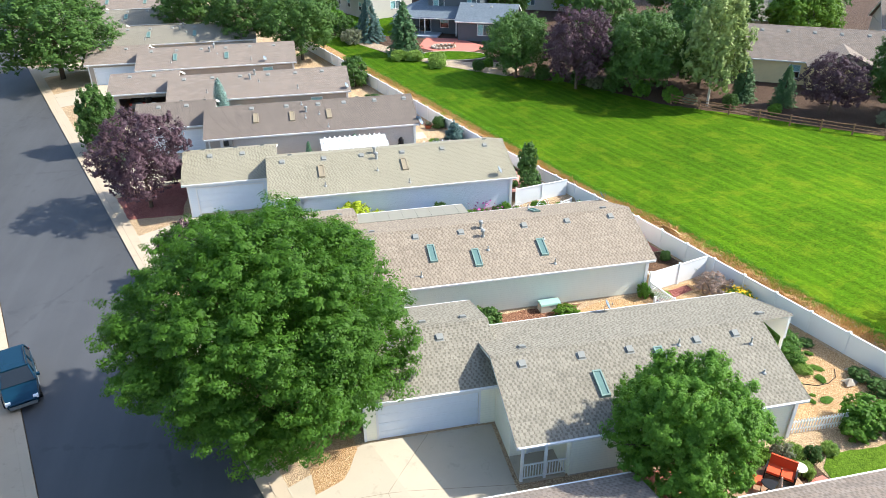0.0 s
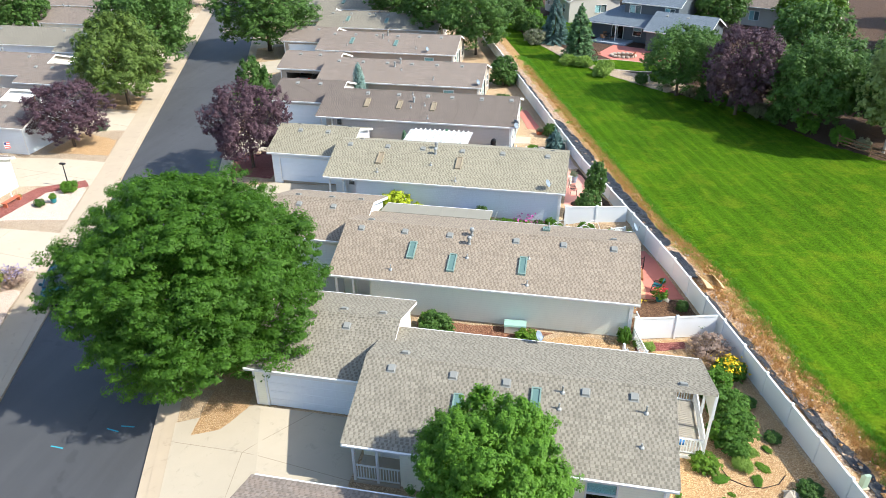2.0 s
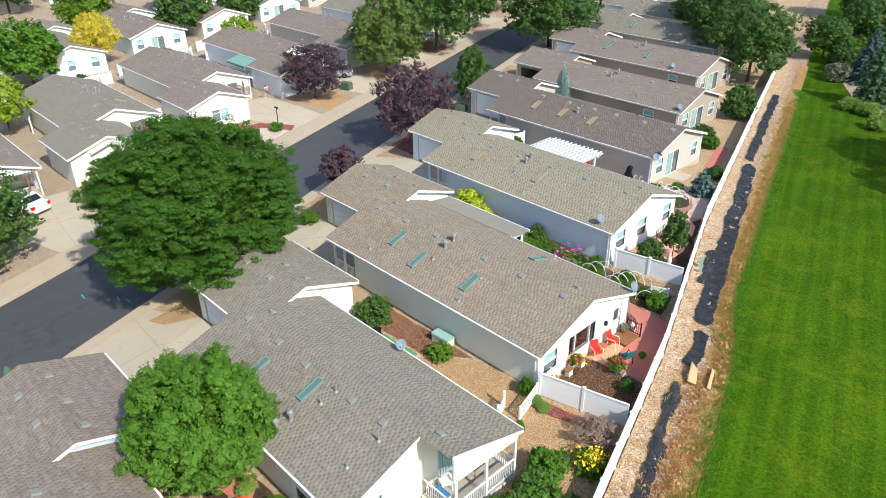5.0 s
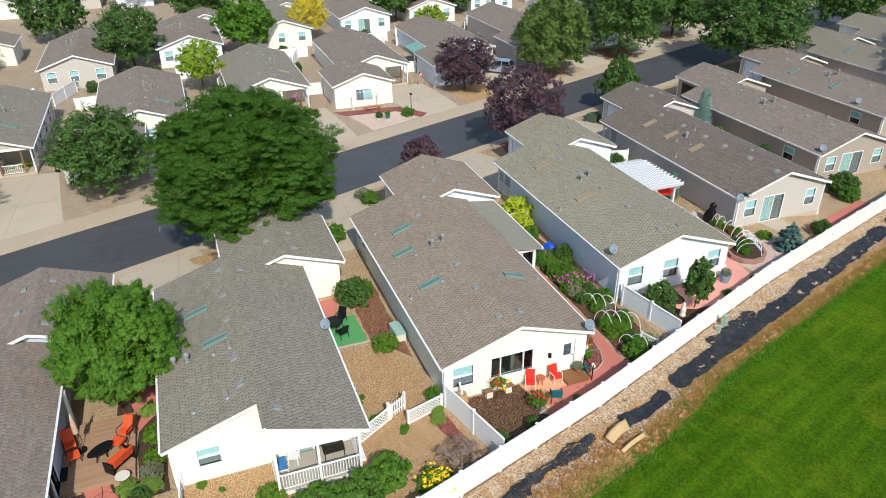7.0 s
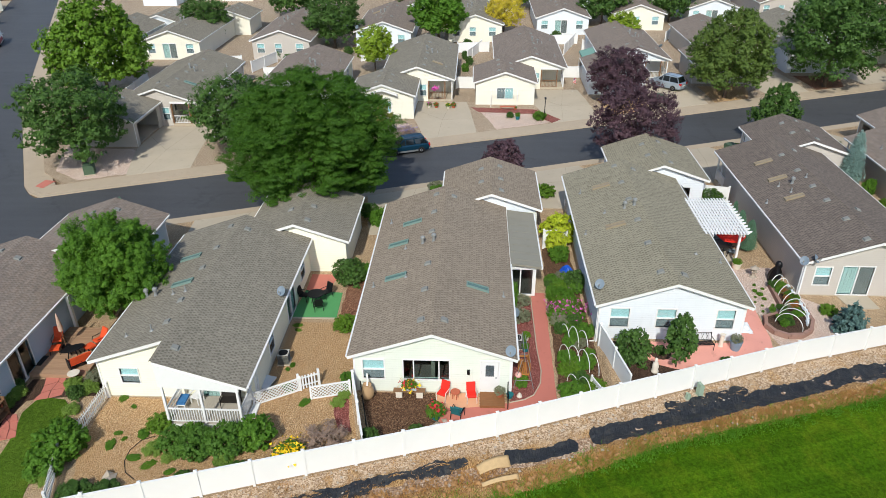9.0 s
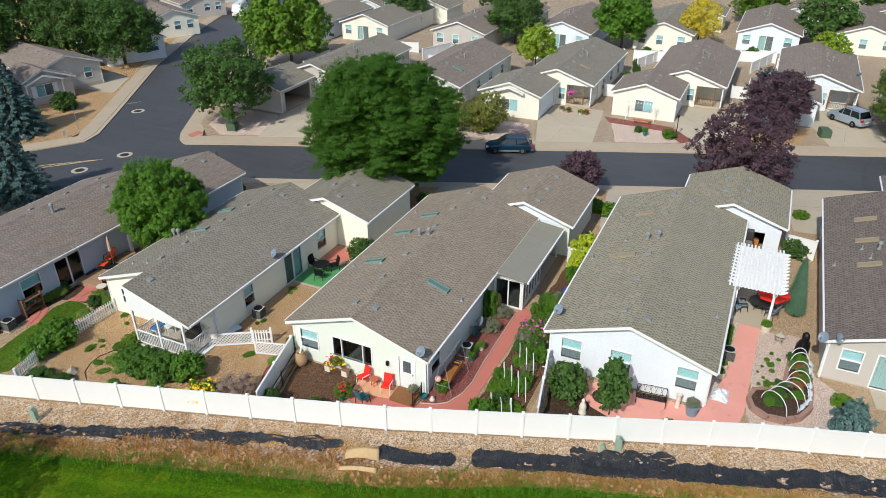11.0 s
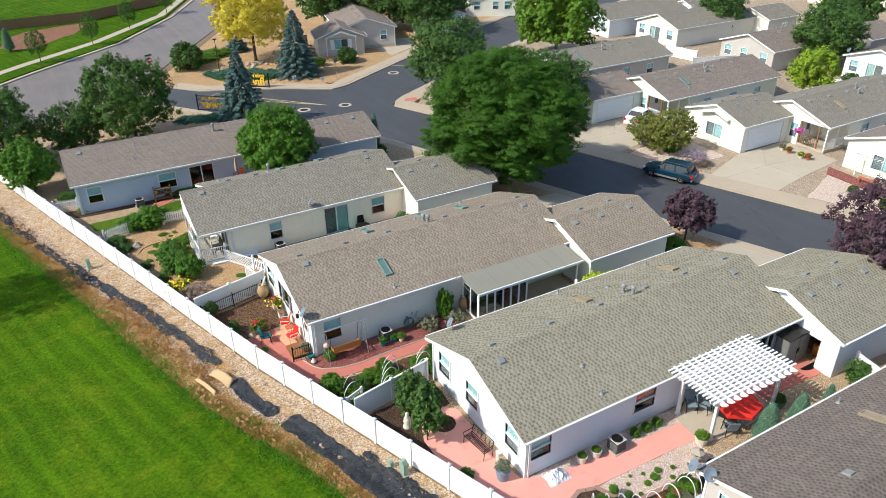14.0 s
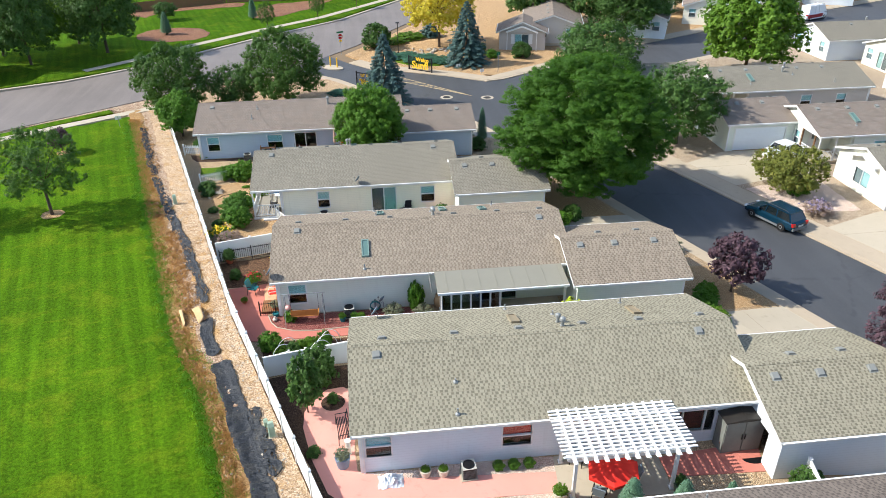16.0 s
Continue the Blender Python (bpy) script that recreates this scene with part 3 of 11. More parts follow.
def drape(name, pts, dz, material, label, category="ground", kind="structure", west=False, depth=0.35):
    """A flat outline laid on the ground where the ground bends along the street."""
    bm = bmesh.new()
    bm.faces.new([bm.verts.new((x, y, 0)) for x, y in pts])
    n = Vector((1, 0.387, 0))
    for off in ((-3.3 - WALK_W, -3.3 - WALK_W - 4.5) if west else (5.67 + WALK_E, 5.67 + WALK_E + 4.5)):
        bmesh.ops.bisect_plane(bm, geom=bm.verts[:] + bm.edges[:] + bm.faces[:], plane_co=(off, 0, 0), plane_no=n)
    cuts = [] if west else [((off, 0, 0), n) for off in (15.5, 18.5)] + [((0, yy, 0), Vector((0, 1, 0))) for yy in (47.9, 48.3, 67.0, 69.5)]
    for co, no in cuts:
        bmesh.ops.bisect_plane(bm, geom=bm.verts[:] + bm.edges[:] + bm.faces[:], plane_co=co, plane_no=no)
    top = bm.faces[:]
    low = bmesh.ops.extrude_face_region(bm, geom=top)
    for v in bm.verts:
        w = n.dot(v.co)
        v.co.z = (LOT_W * min(1, max(0, (-3.3 - WALK_W - w) / 4.5)) if west else LOT * min(1, max(0, (w - 5.67 - WALK_E) / 4.5)) + rise(v.co.x, v.co.y)) + dz
    for v in [g for g in low["geom"] if isinstance(g, bmesh.types.BMVert)]:
        v.co.z -= depth
    bmesh.ops.recalc_face_normals(bm, faces=bm.faces[:])
    me = bpy.data.meshes.new(name)
    bm.to_mesh(me)
    bm.free()
    me.materials.append(material)
    return tagged(new(name, me), label, category, "", kind)


# lots: one block each side of the street, and the corner by the entrance
drape("ground_lots_east", [(kerb_e(190) + WALK_E, 190), (kerb_e(7) + WALK_E, 7.0), (7.6, 5.0), (10.0, 2.6), (14, -2.8), (19, -9.2), (26, -13.2), (31, -10), (35.8, -7.0), (36.6, -2.6), (fence_x(1.0), 1.0), (fence_x(42), 42), (fence_x(59), 59), (fence_x(190), 190)],
      0.0, GRAVTAN, "tan gravel and bare ground of the home lots", depth=0.7)
drape("ground_lots_west", [(kerb_w(190) - WALK_W, 190), (kerb_w(3.5) - WALK_W, 3.5), (-9.5, 0.6), (-30, -11.2), (-101, -44.8), (-160, -72), (-160, 190)], 0.0, GRAVPALE,
      "tan gravel ground of the homes across the street", west=True, depth=0.7)
slab("ground_corner", [(-160, -87), (-100, -59), (-48, -36.3), (-28, -25.8), (-10, -14), (-3, -9.8), (0, -9.2), (4, -12.2), (8, -14.3), (12, -16), (14.5, -19), (17, -23), (13, -29.3), (-5.2, -61), (-42, -126), (-160, -126)],
     0.0, -0.5, CHIPS, "orange-tan bark ground of the landscaped corner", "ground")
slab("ground_south_park", [(125, 10), (60, -12.4), (53, -15.6), (46.6, -20.2), (39.2, -27.6), (31.5, -35.9), (18.8, -48.0), (8, -64.8), (-22, -132), (125, -132)], 0.0, -0.5, LAWN, "mown lawn across the collector road", "lawn")
LAWN_OUT = [(40.0, 1.5), (strip_line(20) + 4.1, 20), (strip_line(36) + 3.8, 36), (strip_line(42) + 4.0, 42), (strip_line(47) + 3.6, 47), (strip_line(53) + 3.1, 53), (strip_line(64) + 3.05, 64), (strip_line(100) + 3.0, 100), (strip_line(190) + 3.2, 190),
            (-8, 190), (1, 140), (6.0, 116), (9.5, 109), (13.8, 100), (19.5, 92.4), (25, 87), (33.8, 80.6), (40.7, 70.2), (44.6, 66.9), (49.5, 62.9), (57.2, 55.9), (76, 40), (110, 35), (54, 9.4), (46.2, 4.9)]
slab("lawn", wobble(LAWN_OUT, 0.7, 0.18, 3), LAWN_Z, -0.5, LAWN, "wide mown green lawn of the neighbourhood park", "lawn")
slab("ground_park_lots", [(-10, 200), (0, 140), (5, 116), (9, 109), (13.4, 99.5), (19.2, 91.8), (24.8, 86.2), (33.4, 79.9), (40.3, 69.4), (44.2, 66.1), (49.1, 62.1), (57, 55), (76, 39), (110, 21), (200, 40), (200, 200)], LAWN_Z - 0.02, -0.5,
     MULCH, "dark mulch and soil under the trees beyond the park", "ground")
STRIP = [(fence_x(y), y) for y in (-2.4, 42, 59, 120, 190)] + [(strip_line(y) + 5.0, y) for y in (190, 120, 80, 40, 4.0)] + [(40.6, 0.6)]
slab("ground_strip", STRIP, STRIP_Z - 0.1, -0.4, STRIPROCK, "crushed pinkish rock strip outside the fence", "ground")


def ribbon(name, line, o0, o1, z1, z0, material, label, category="pavement"):
    """A strip that follows a line at two sideways distances."""
    n = len(line)
    left, right = [], []
    for i in range(n):
        a, b = Vector(line[max(i - 1, 0)]), Vector(line[min(i + 1, n - 1)])
        d = (b - a).normalized()
        s = Vector((d.y, -d.x))
        p = Vector(line[i])
        left.append(tuple(p + s * o0))
        right.append(tuple(p + s * o1))
    return slab(name, left + right[::-1], z1, z0, material, label, category)


E_LINE = [(kerb_e(y), y) for y in (190, 120, 60, 30, 12)] + [(3.0, 7.6), (3.6, 6.2), (5.6, 4.3), (8.2, 2.4), (12.5, -3.4), (17.7, -10.6), (20.5, -13.2)]
W_LINE = [(kerb_w(y), y) for y in (190, 120, 60, 30, 8)] + [(-4.3, 3.0), (-5.2, 1.4), (-6.6, 0.2), (-29.3, -13.2), (-101, -47)]
S_LINE = [(-100, -56.5), (-48, -34), (-28, -23.6), (-10, -12), (-3, -7.6), (-0.7, -7.0), (4, -10.2), (8, -12.3), (13.5, -14.8), (16.5, -18.5)]
ribbon("kerb_east", E_LINE, -0.05, -0.5, -0.02, -0.5, CONCW, "tan rolled concrete kerb and gutter", "kerb")
ribbon("kerb_west", W_LINE, 0.05, 0.5, -0.02, -0.5, CONCW, "tan rolled concrete kerb and gutter", "kerb")
ribbon("kerb_south", S_LINE, 0.05, 0.5, -0.02, -0.5, CONCW, "tan rolled concrete kerb and gutter", "kerb")
ribbon("pavement_east", E_LINE, -0.49, -WALK_E + 0.05, 0.0, -0.4, CONCW, "tan concrete walk along the kerb")
ribbon("pavement_west", W_LINE, 0.49, WALK_W - 0.2, 0.0, -0.4, CONCW, "tan concrete walk along the kerb")
ribbon("pavement_south", S_LINE, 0.49, 2.1, 0.01, -0.4, CONCW, "tan concrete walk along the kerb")
# road-side walk of the collector road with its grass verge
ribbon("pavement_main", [(120, 38), (59, 11.2), (52.5, 7.3), (46.8, 3.5), (40.8, -0.2), (37.4, -2.5)], 0.0, 1.3, LAWN_Z + 0.02, -0.3, CONC, "pale concrete walk beside the collector road")
ribbon("verge_main", [(120, 36.4), (59, 9.6), (52.8, 5.8), (48.4, 2.3), (43.2, -1.3)], 0.0, 1.3, 0.12, -0.3, LAWN, "narrow grass verge between walk and road", "verge")
slab("bed_verge", [(54, 5.6), (48.8, 2.4), (43.0, -1.4), (40.2, 0.2), (36.8, -2.2), (36.0, -7.4), (40.5, -4.2), (44.0, -1.4), (52.2, 4.4)], 0.09, -0.3, STRIPROCK, "crushed pinkish rock between walk and kerb", "rock bed")
ribbon("kerb_main", [(120, 33.2), (59, 8.1), (52.3, 4.1), (44.2, -1.7), (40.6, -4.5), (36.1, -7.8), (31, -10.6), (27, -13.4), (24.3, -16.6)], 0.0, 0.5, 0.0, -0.3, CONC, "pale concrete kerb", "kerb")
ribbon("kerb_far", [(125, 13.4), (60, -11.8), (52.6, -14.9), (46, -19.8), (38.6, -27.3), (31, -35.6), (18.2, -47.9), (7.2, -64.6), (-24, -131)], 0.0, 0.5, 0.02, -0.3, CONC, "pale concrete kerb", "kerb")
ribbon("walk_far", [(52, -19.9), (47, -24.6), (41, -32.0), (32, -41.2), (22, -50.4), (9, -67), (-20, -131)], 0.0, 1.4, 0.03, -0.3, CONC, "pale concrete walk on the lawn's edge")


# ---- houses ----
EAVE, RIDGE, WIDE, LAP = 2.98, 4.48, 8.85, 0.3


def lattice(g, put, us, zs, solid, v0, v1):
    """One connected slab cut into cells: us by zs, where solid(u, z) says which cells stand. put maps (u, v, z) to a place."""
    ids = {}

    def vid(i, j, k):
        key = (i, j, k)
        if key not in ids:
            ids[key] = len(g.v)
            g.v.append(put(us[i], (v0, v1)[k], zs[j]))
        return ids[key]
    on = {(i, j): solid((us[i] + us[i + 1]) / 2, (zs[j] + zs[j + 1]) / 2) for i in range(len(us) - 1) for j in range(len(zs) - 1)}
    for (i, j), s in on.items():
        if not s:
            continue
        g.f.append((vid(i, j, 0), vid(i + 1, j, 0), vid(i + 1, j + 1, 0), vid(i, j + 1, 0)))
        g.f.append((vid(i, j + 1, 1), vid(i + 1, j + 1, 1), vid(i + 1, j, 1), vid(i, j, 1)))
        for (di, dj), (p, q) in (((-1, 0), ((i, j + 1), (i, j))), ((1, 0), ((i + 1, j), (i + 1, j + 1))), ((0, -1), ((i, j), (i + 1, j))), ((0, 1), ((i + 1, j + 1), (i, j + 1)))):
            if not on.get((i + di, j + dj), False):
                g.f.append((vid(*q, 0), vid(*p, 0), vid(*p, 1), vid(*q, 1)))
    return g


def wall_geo(g, axis, at, thick, a0, a1, z0, z1, holes):
    """A straight wall along x or y from a0 to a1 with rectangular openings (a, b, za, zb)."""
    us = sorted({a0, a1, *[v for h in holes for v in h[:2]]})
    zs = sorted({z0, z1, *[v for h in holes for v in h[2:4]]})
    us, zs = [u for u in us if a0 <= u <= a1], [z for z in zs if z0 <= z <= z1]
    put = (lambda u, v, z: (u, v, z)) if axis == "x" else (lambda u, v, z: (v, u, z))
    return lattice(g, put, us, zs, lambda u, z: not any(h[0] < u < h[1] and h[2] < z < h[3] for h in holes), at, at + thick)


class Side:
    """Maps (along, out, up) on one side of a building to its own coordinates."""

    def __init__(self, side, at):
        self.side, self.at = side, at

    def put(self, u, v, z):
        s, a = self.side, self.at
        return {"S": (u, a - v, z), "N": (u, a + v, z), "E": (a + v, u, z), "W": (a - v, u, z)}[s]

    def ring(self, g, us, zs, holes, v0, v1):
        return lattice(g, self.put, us, zs, lambda u, z: not any(h[0] < u < h[1] and h[2] < z < h[3] for h in holes), v0, v1)

    def box(self, g, u0, u1, v0, v1, z0, z1):
        s, a = self.side, self.at
        if s == "S":
            return g.box(u0, a - v1, z0, u1, a - v0, z1)
        if s == "N":
            return g.box(u0, a + v0, z0, u1, a + v1, z1)
        if s == "E":
            return g.box(a + v0, u0, z0, a + v1, u1, z1)
        return g.box(a - v1, u0, z0, a - v0, u1, z1)


def window(house, side, u, w, z0, h, kind="sash", blind=True):
    """A framed window: sash has two panes one above the other, slide has two side by side, picture three."""
    f = 0.07
    if kind == "sash":
        cells = [(u, u + w, z0, z0 + h / 2 - 0.03, SCREEN), (u, u + w, z0 + h / 2 + 0.03, z0 + h, GLASS)]
    elif kind == "slide":
        cells = [(u, u + w / 2 - 0.04, z0, z0 + h, GLASS), (u + w / 2 + 0.04, u + w, z0, z0 + h, SCREEN)]
    else:
        cells = [(u, u + w * 0.22 - 0.03, z0, z0 + h, SCREEN), (u + w * 0.22 + 0.03, u + w * 0.78 - 0.03, z0, z0 + h, GLASS), (u + w * 0.78 + 0.03, u + w, z0, z0 + h, SCREEN)]
    us = sorted({u - f, u + w + f, *[v for c in cells for v in c[:2]]})
    zs = sorted({z0 - f, z0 + h + f, *[v for c in cells for v in c[2:4]]})
    g = side.ring(Geo(), us, zs, cells, -0.1, 0.035)
    win = part("window" if kind != "slide" or h < 1.7 else "sliding_door", g, TRIM, house)
    for a, b, c, d, m in cells:
        gp = Geo()
        side.box(gp, a, b, -0.05, -0.04, c, d)
        pane = part("pane", gp, m, win)
        pane.visible_shadow = False
    if blind:
        for q, (a, b, c, d, m) in enumerate(cells):
            gb = Geo()
            if kind == "sash" and q == 0 and side.side in "NS":
                # the blind is drawn half down
                continue
            if kind == "sash" or h < 1.7:
                side.box(gb, a + 0.004, b - 0.004, -0.092, -0.082, c + 0.004, d - 0.004)
                part("blind", gb, BLIND, win, "pale roller blind")
            else:
                k = max(3, int((b - a) / 0.11))
                for p in range(k):
                    side.box(gb, a + (b - a) * p / k + 0.004, a + (b - a) * (p + 1) / k - 0.004, -0.094 + 0.012 * (p % 2), -0.082 + 0.012 * (p % 2), c + 0.01, d - 0.01)
                part("drape", gb, DRAPE, win, "pale teal hanging drape")
    return win


def door(house, side, u, w, z0, h, mat=None, light=True):
    g = Geo()
    f = 0.08
    side.ring(g, [u - f, u, u + w, u + w + f], [z0, z0 + h, z0 + h + f], [(u, u + w, z0, z0 + h)], -0.1, 0.03)
    part("door_frame", g, TRIM, house)
    g = side.box(Geo(), u + 0.003, u + w - 0.003, -0.08, -0.03, z0, z0 + h - 0.003)
    d = part("door", g, mat or TRIM, house)
    if light:
        gp = Geo()
        side.box(gp, u + w * 0.25, u + w * 0.75, -0.014, -0.006, z0 + h * 0.52, z0 + h * 0.88)
        part("pane", gp, SCREEN, d)
    gk = Geo()
    side.box(gk, u + w - 0.14, u + w - 0.08, -0.03, 0.03, z0 + 0.95, z0 + 1.02)
    part("handle", gk, METAL, d, "brass-toned door handle")
    return d


def garage_door(house, side, u, w, z0, h):
    g = Geo()
    side.box(g, u, u + w, -0.1, -0.07, z0, z0 + h)
    d = part("garage_door", g, DOORWHITE, house, "white sectional garage door")
    for i in range(4):
        gp = Geo()
        za = z0 + h * i / 4
        side.box(gp, u + 0.02, u + w - 0.02, -0.07, -0.05, za + 0.012, za + h / 4 - 0.012)
        n = max(2, round(w / 0.62))
        for k in range(n):
            side.box(gp, u + w * k / n + 0.09, u + w * (k + 1) / n - 0.09, -0.05, -0.04, za + 0.1, za + h / 4 - 0.1)
        part("door_panel", gp, DOORWHITE, d)
    gt = side.ring(Geo(), [u - 0.1, u, u + w, u + w + 0.1], [z0, z0 + h, z0 + h + 0.1], [(u, u + w, z0, z0 + h)], -0.02, 0.03)
    part("door_trim", gt, TRIM, house)


def roof_z(y, y0, y1, ze, zr):
    ym = (y0 + y1) / 2
    return ze + (zr - ze) * (1 - abs(y - ym) / (ym - y0))


def gable_roof(house, x0, x1, y0, y1, ze, zr, mat, xn1=None, west_trim=True, east_trim=True):
    """Two shingled slopes with ridge caps, white rakes, fascias and gutters. xn1: where the north slope ends, if further out."""
    ym, th = (y0 + y1) / 2, 0.13
    for k, ya in enumerate((y0, y1)):
        xe = xn1 if (k and xn1) else x1
        # the courses lap one over the next, each butt edge a step
        nc = max(4, round(abs(ym - ya) / 0.1475))
        prof = []
        for c in range(nc):
            f0, f1 = c / nc, (c + 1) / nc
            prof += [(ya + (ym - ya) * f0, ze + (zr - ze) * f0 + 0.007), (ya + (ym - ya) * f1, ze + (zr - ze) * f1)]
        g = Geo().extrude(prof + [(ym, zr - th), (ya, ze - th)], "x", x0, xe)
        part("roof_slope", g, mat, house)
        # shingle rows that stand proud at the eave
        g = Geo()
        sg = 1 if k == 0 else -1
        g.box(x0, ya - sg * 0.03, ze - th - 0.06, xe, ya + sg * 0.0, ze - 0.02)
        part("fascia", g, TRIM, house)
        g = Geo()
        o = -sg
        g.extrude([(ya + o * 0.032, ze - 0.03), (ya + o * 0.1, ze - 0.03), (ya + o * 0.09, ze - 0.12), (ya + o * 0.032, ze - 0.13)], "x", x0 + 0.05, xe - 0.05)
        part("gutter", g, TRIM, house, "white metal gutter")
        for xx, on, sx in ((x0, west_trim, -1), (xe, east_trim, 1)):
            if on:
                g = Geo().extrude([(ya, ze - 0.014), (ym, zr - 0.014), (ym, zr - 0.22), (ya, ze - 0.22)], "x", xx, xx + sx * 0.035)
                part("rake_board", g, TRIM, house)
                g = Geo().extrude([(ya, ze + 0.012), (ym, zr + 0.012), (ym, zr - 0.012), (ya, ze - 0.012)], "x", xx + sx * 0.0005, xx + sx * 0.06)
                part("shingle_edge", g, mat, house)
    g = Geo()
    xe = max(x1, xn1 or x1)
    n = int((xe - x0) / 0.28)
    sl = (zr - ze) / (ym - y0)
    q, zt = 0.15, zr + 0.024
    for i in range(n):
        for k, dz in ((0, 0.0), (1, -0.01)):
            a = x0 + (xe - x0) * (i + k) / n
            g.v += [(a, ym - q, zt + dz - sl * q), (a, ym, zt + dz), (a, ym + q, zt + dz - sl * q)]
    for i in range(2 * n - 1):
        k = 3 * i
        g.f += [(k, k + 3, k + 4, k + 1), (k + 1, k + 4, k + 5, k + 2)]
    part("ridge_cap", g, mat, house)


def roof_vent(house, x, y, z, sl, mat=None):
    """A square hooded attic vent on a slope that rises by sl along y."""
    g = Geo()
    w = 0.17
    zz = lambda yy: z + sl * (yy - y)
    lo, hi = (y - w, y + w)
    k = 0.11
    vs = [(x - w, lo, zz(lo)), (x + w, lo, zz(lo)), (x + w, hi, zz(hi)), (x - w, hi, zz(hi)),
          (x - w * 0.9, lo * 1.0 + 0.02, zz(lo) + k), (x + w * 0.9, lo + 0.02, zz(lo) + k), (x + w * 0.9, hi - 0.02, zz(hi) + k), (x - w * 0.9, hi - 0.02, zz(hi) + k)]
    g.add(vs, [(4, 5, 6, 7), (0, 1, 5, 4), (1, 2, 6, 5), (2, 3, 7, 6), (3, 0, 4, 7)])
    f = 0.21
    g.add([(x - f, y - f, zz(y - f) + 0.012), (x + f, y - f, zz(y - f) + 0.012), (x + f, y + f, zz(y + f) + 0.012), (x - f, y + f, zz(y + f) + 0.012)], [(0, 1, 2, 3)])
    part("roof_vent", g, mat or ROOFVENT, house)


def vent_pipe(house, x, y, z, tall=0.4, r=0.05, cap=False):
    g = Geo()
    g.lathe([(0.13, -0.03), (0.11, 0.02), (r + 0.015, 0.07), (r, 0.08), (r, tall)], (x, y, z), 10)
    if cap:
        g.lathe([(0.13, tall), (0.15, tall + 0.04), (0.14, tall + 0.16), (0.06, tall + 0.22)], (x, y, z), 12)
    part("vent_pipe", g, METAL, house, "galvanised roof flue" if cap else "")


def skylight(house, x, y, z, sl, w, l, mat):
    """A flat framed skylight; l runs up the slope."""
    zz = lambda yy, o: z + sl * (yy - y) + o
    g = Geo()

    def strip(xa, xb, ya, yb, o0, o1):
        vs = [(xa, ya, zz(ya, o0)), (xb, ya, zz(ya, o0)), (xb, yb, zz(yb, o0)), (xa, yb, zz(yb, o0)), (xa, ya, zz(ya, o1)), (xb, ya, zz(ya, o1)), (xb, yb, zz(yb, o1)), (xa, yb, zz(yb, o1))]
        return vs, [(3, 2, 1, 0), (4, 5, 6, 7), (0, 1, 5, 4), (1, 2, 6, 5), (2, 3, 7, 6), (3, 0, 4, 7)]
    a, b, c, d = x - w / 2, x + w / 2, y - l / 2, y + l / 2
    for q in ((a, b, c, c + 0.07), (a, b, d - 0.07, d), (a, a + 0.07, c + 0.07, d - 0.07), (b - 0.07, b, c + 0.07, d - 0.07)):
        g.add(*strip(*q, -0.02, 0.13))
    s = part("skylight", g, SKYFRAME if mat is SKYGREEN else SKYTAN, house, "framed roof skylight")
    gp = Geo()
    gp.add(*strip(a + 0.07, b - 0.07, c + 0.07, d - 0.07, 0.05, 0.09))
    part("pane", gp, mat, s)


SKYGREEN = plain("skylight_green_glass", srgb(96, 124, 118), 0.25, var=0.1, spec=0.5)
SKYFRAME = plain("skylight_frame_pale_green", srgb(114, 138, 130), 0.6, var=0.1)
SKYTAN = plain("skylight_tan_dome", srgb(150, 136, 112), 0.35, var=0.15)
INNER = plain("indoor_wall", srgb(120, 112, 100), 0.9, var=0.1)


def balustrade(parent, a, b, z, h, mat=None, gap=0.13):
    a, b = Vector((*a, z)), Vector((*b, z))
    r = part("porch_rail", Geo().bar(a + Vector((0, 0, h)), b + Vector((0, 0, h)), 0.07, 0.06), mat or TRIM, parent, "white porch railing")
    part("bottom_rail", Geo().bar(a + Vector((0, 0, 0.1)), b + Vector((0, 0, 0.1)), 0.05), mat or TRIM, r)
    me = Geo().box(-0.018, -0.018, 0.1, 0.018, 0.018, h).mesh("baluster", mat or TRIM)
    n = int((b - a).length / gap)
    for i in range(1, n):
        p = a.lerp(b, i / n)
        piece("baluster", me, r, Matrix.Translation(p))
    return r


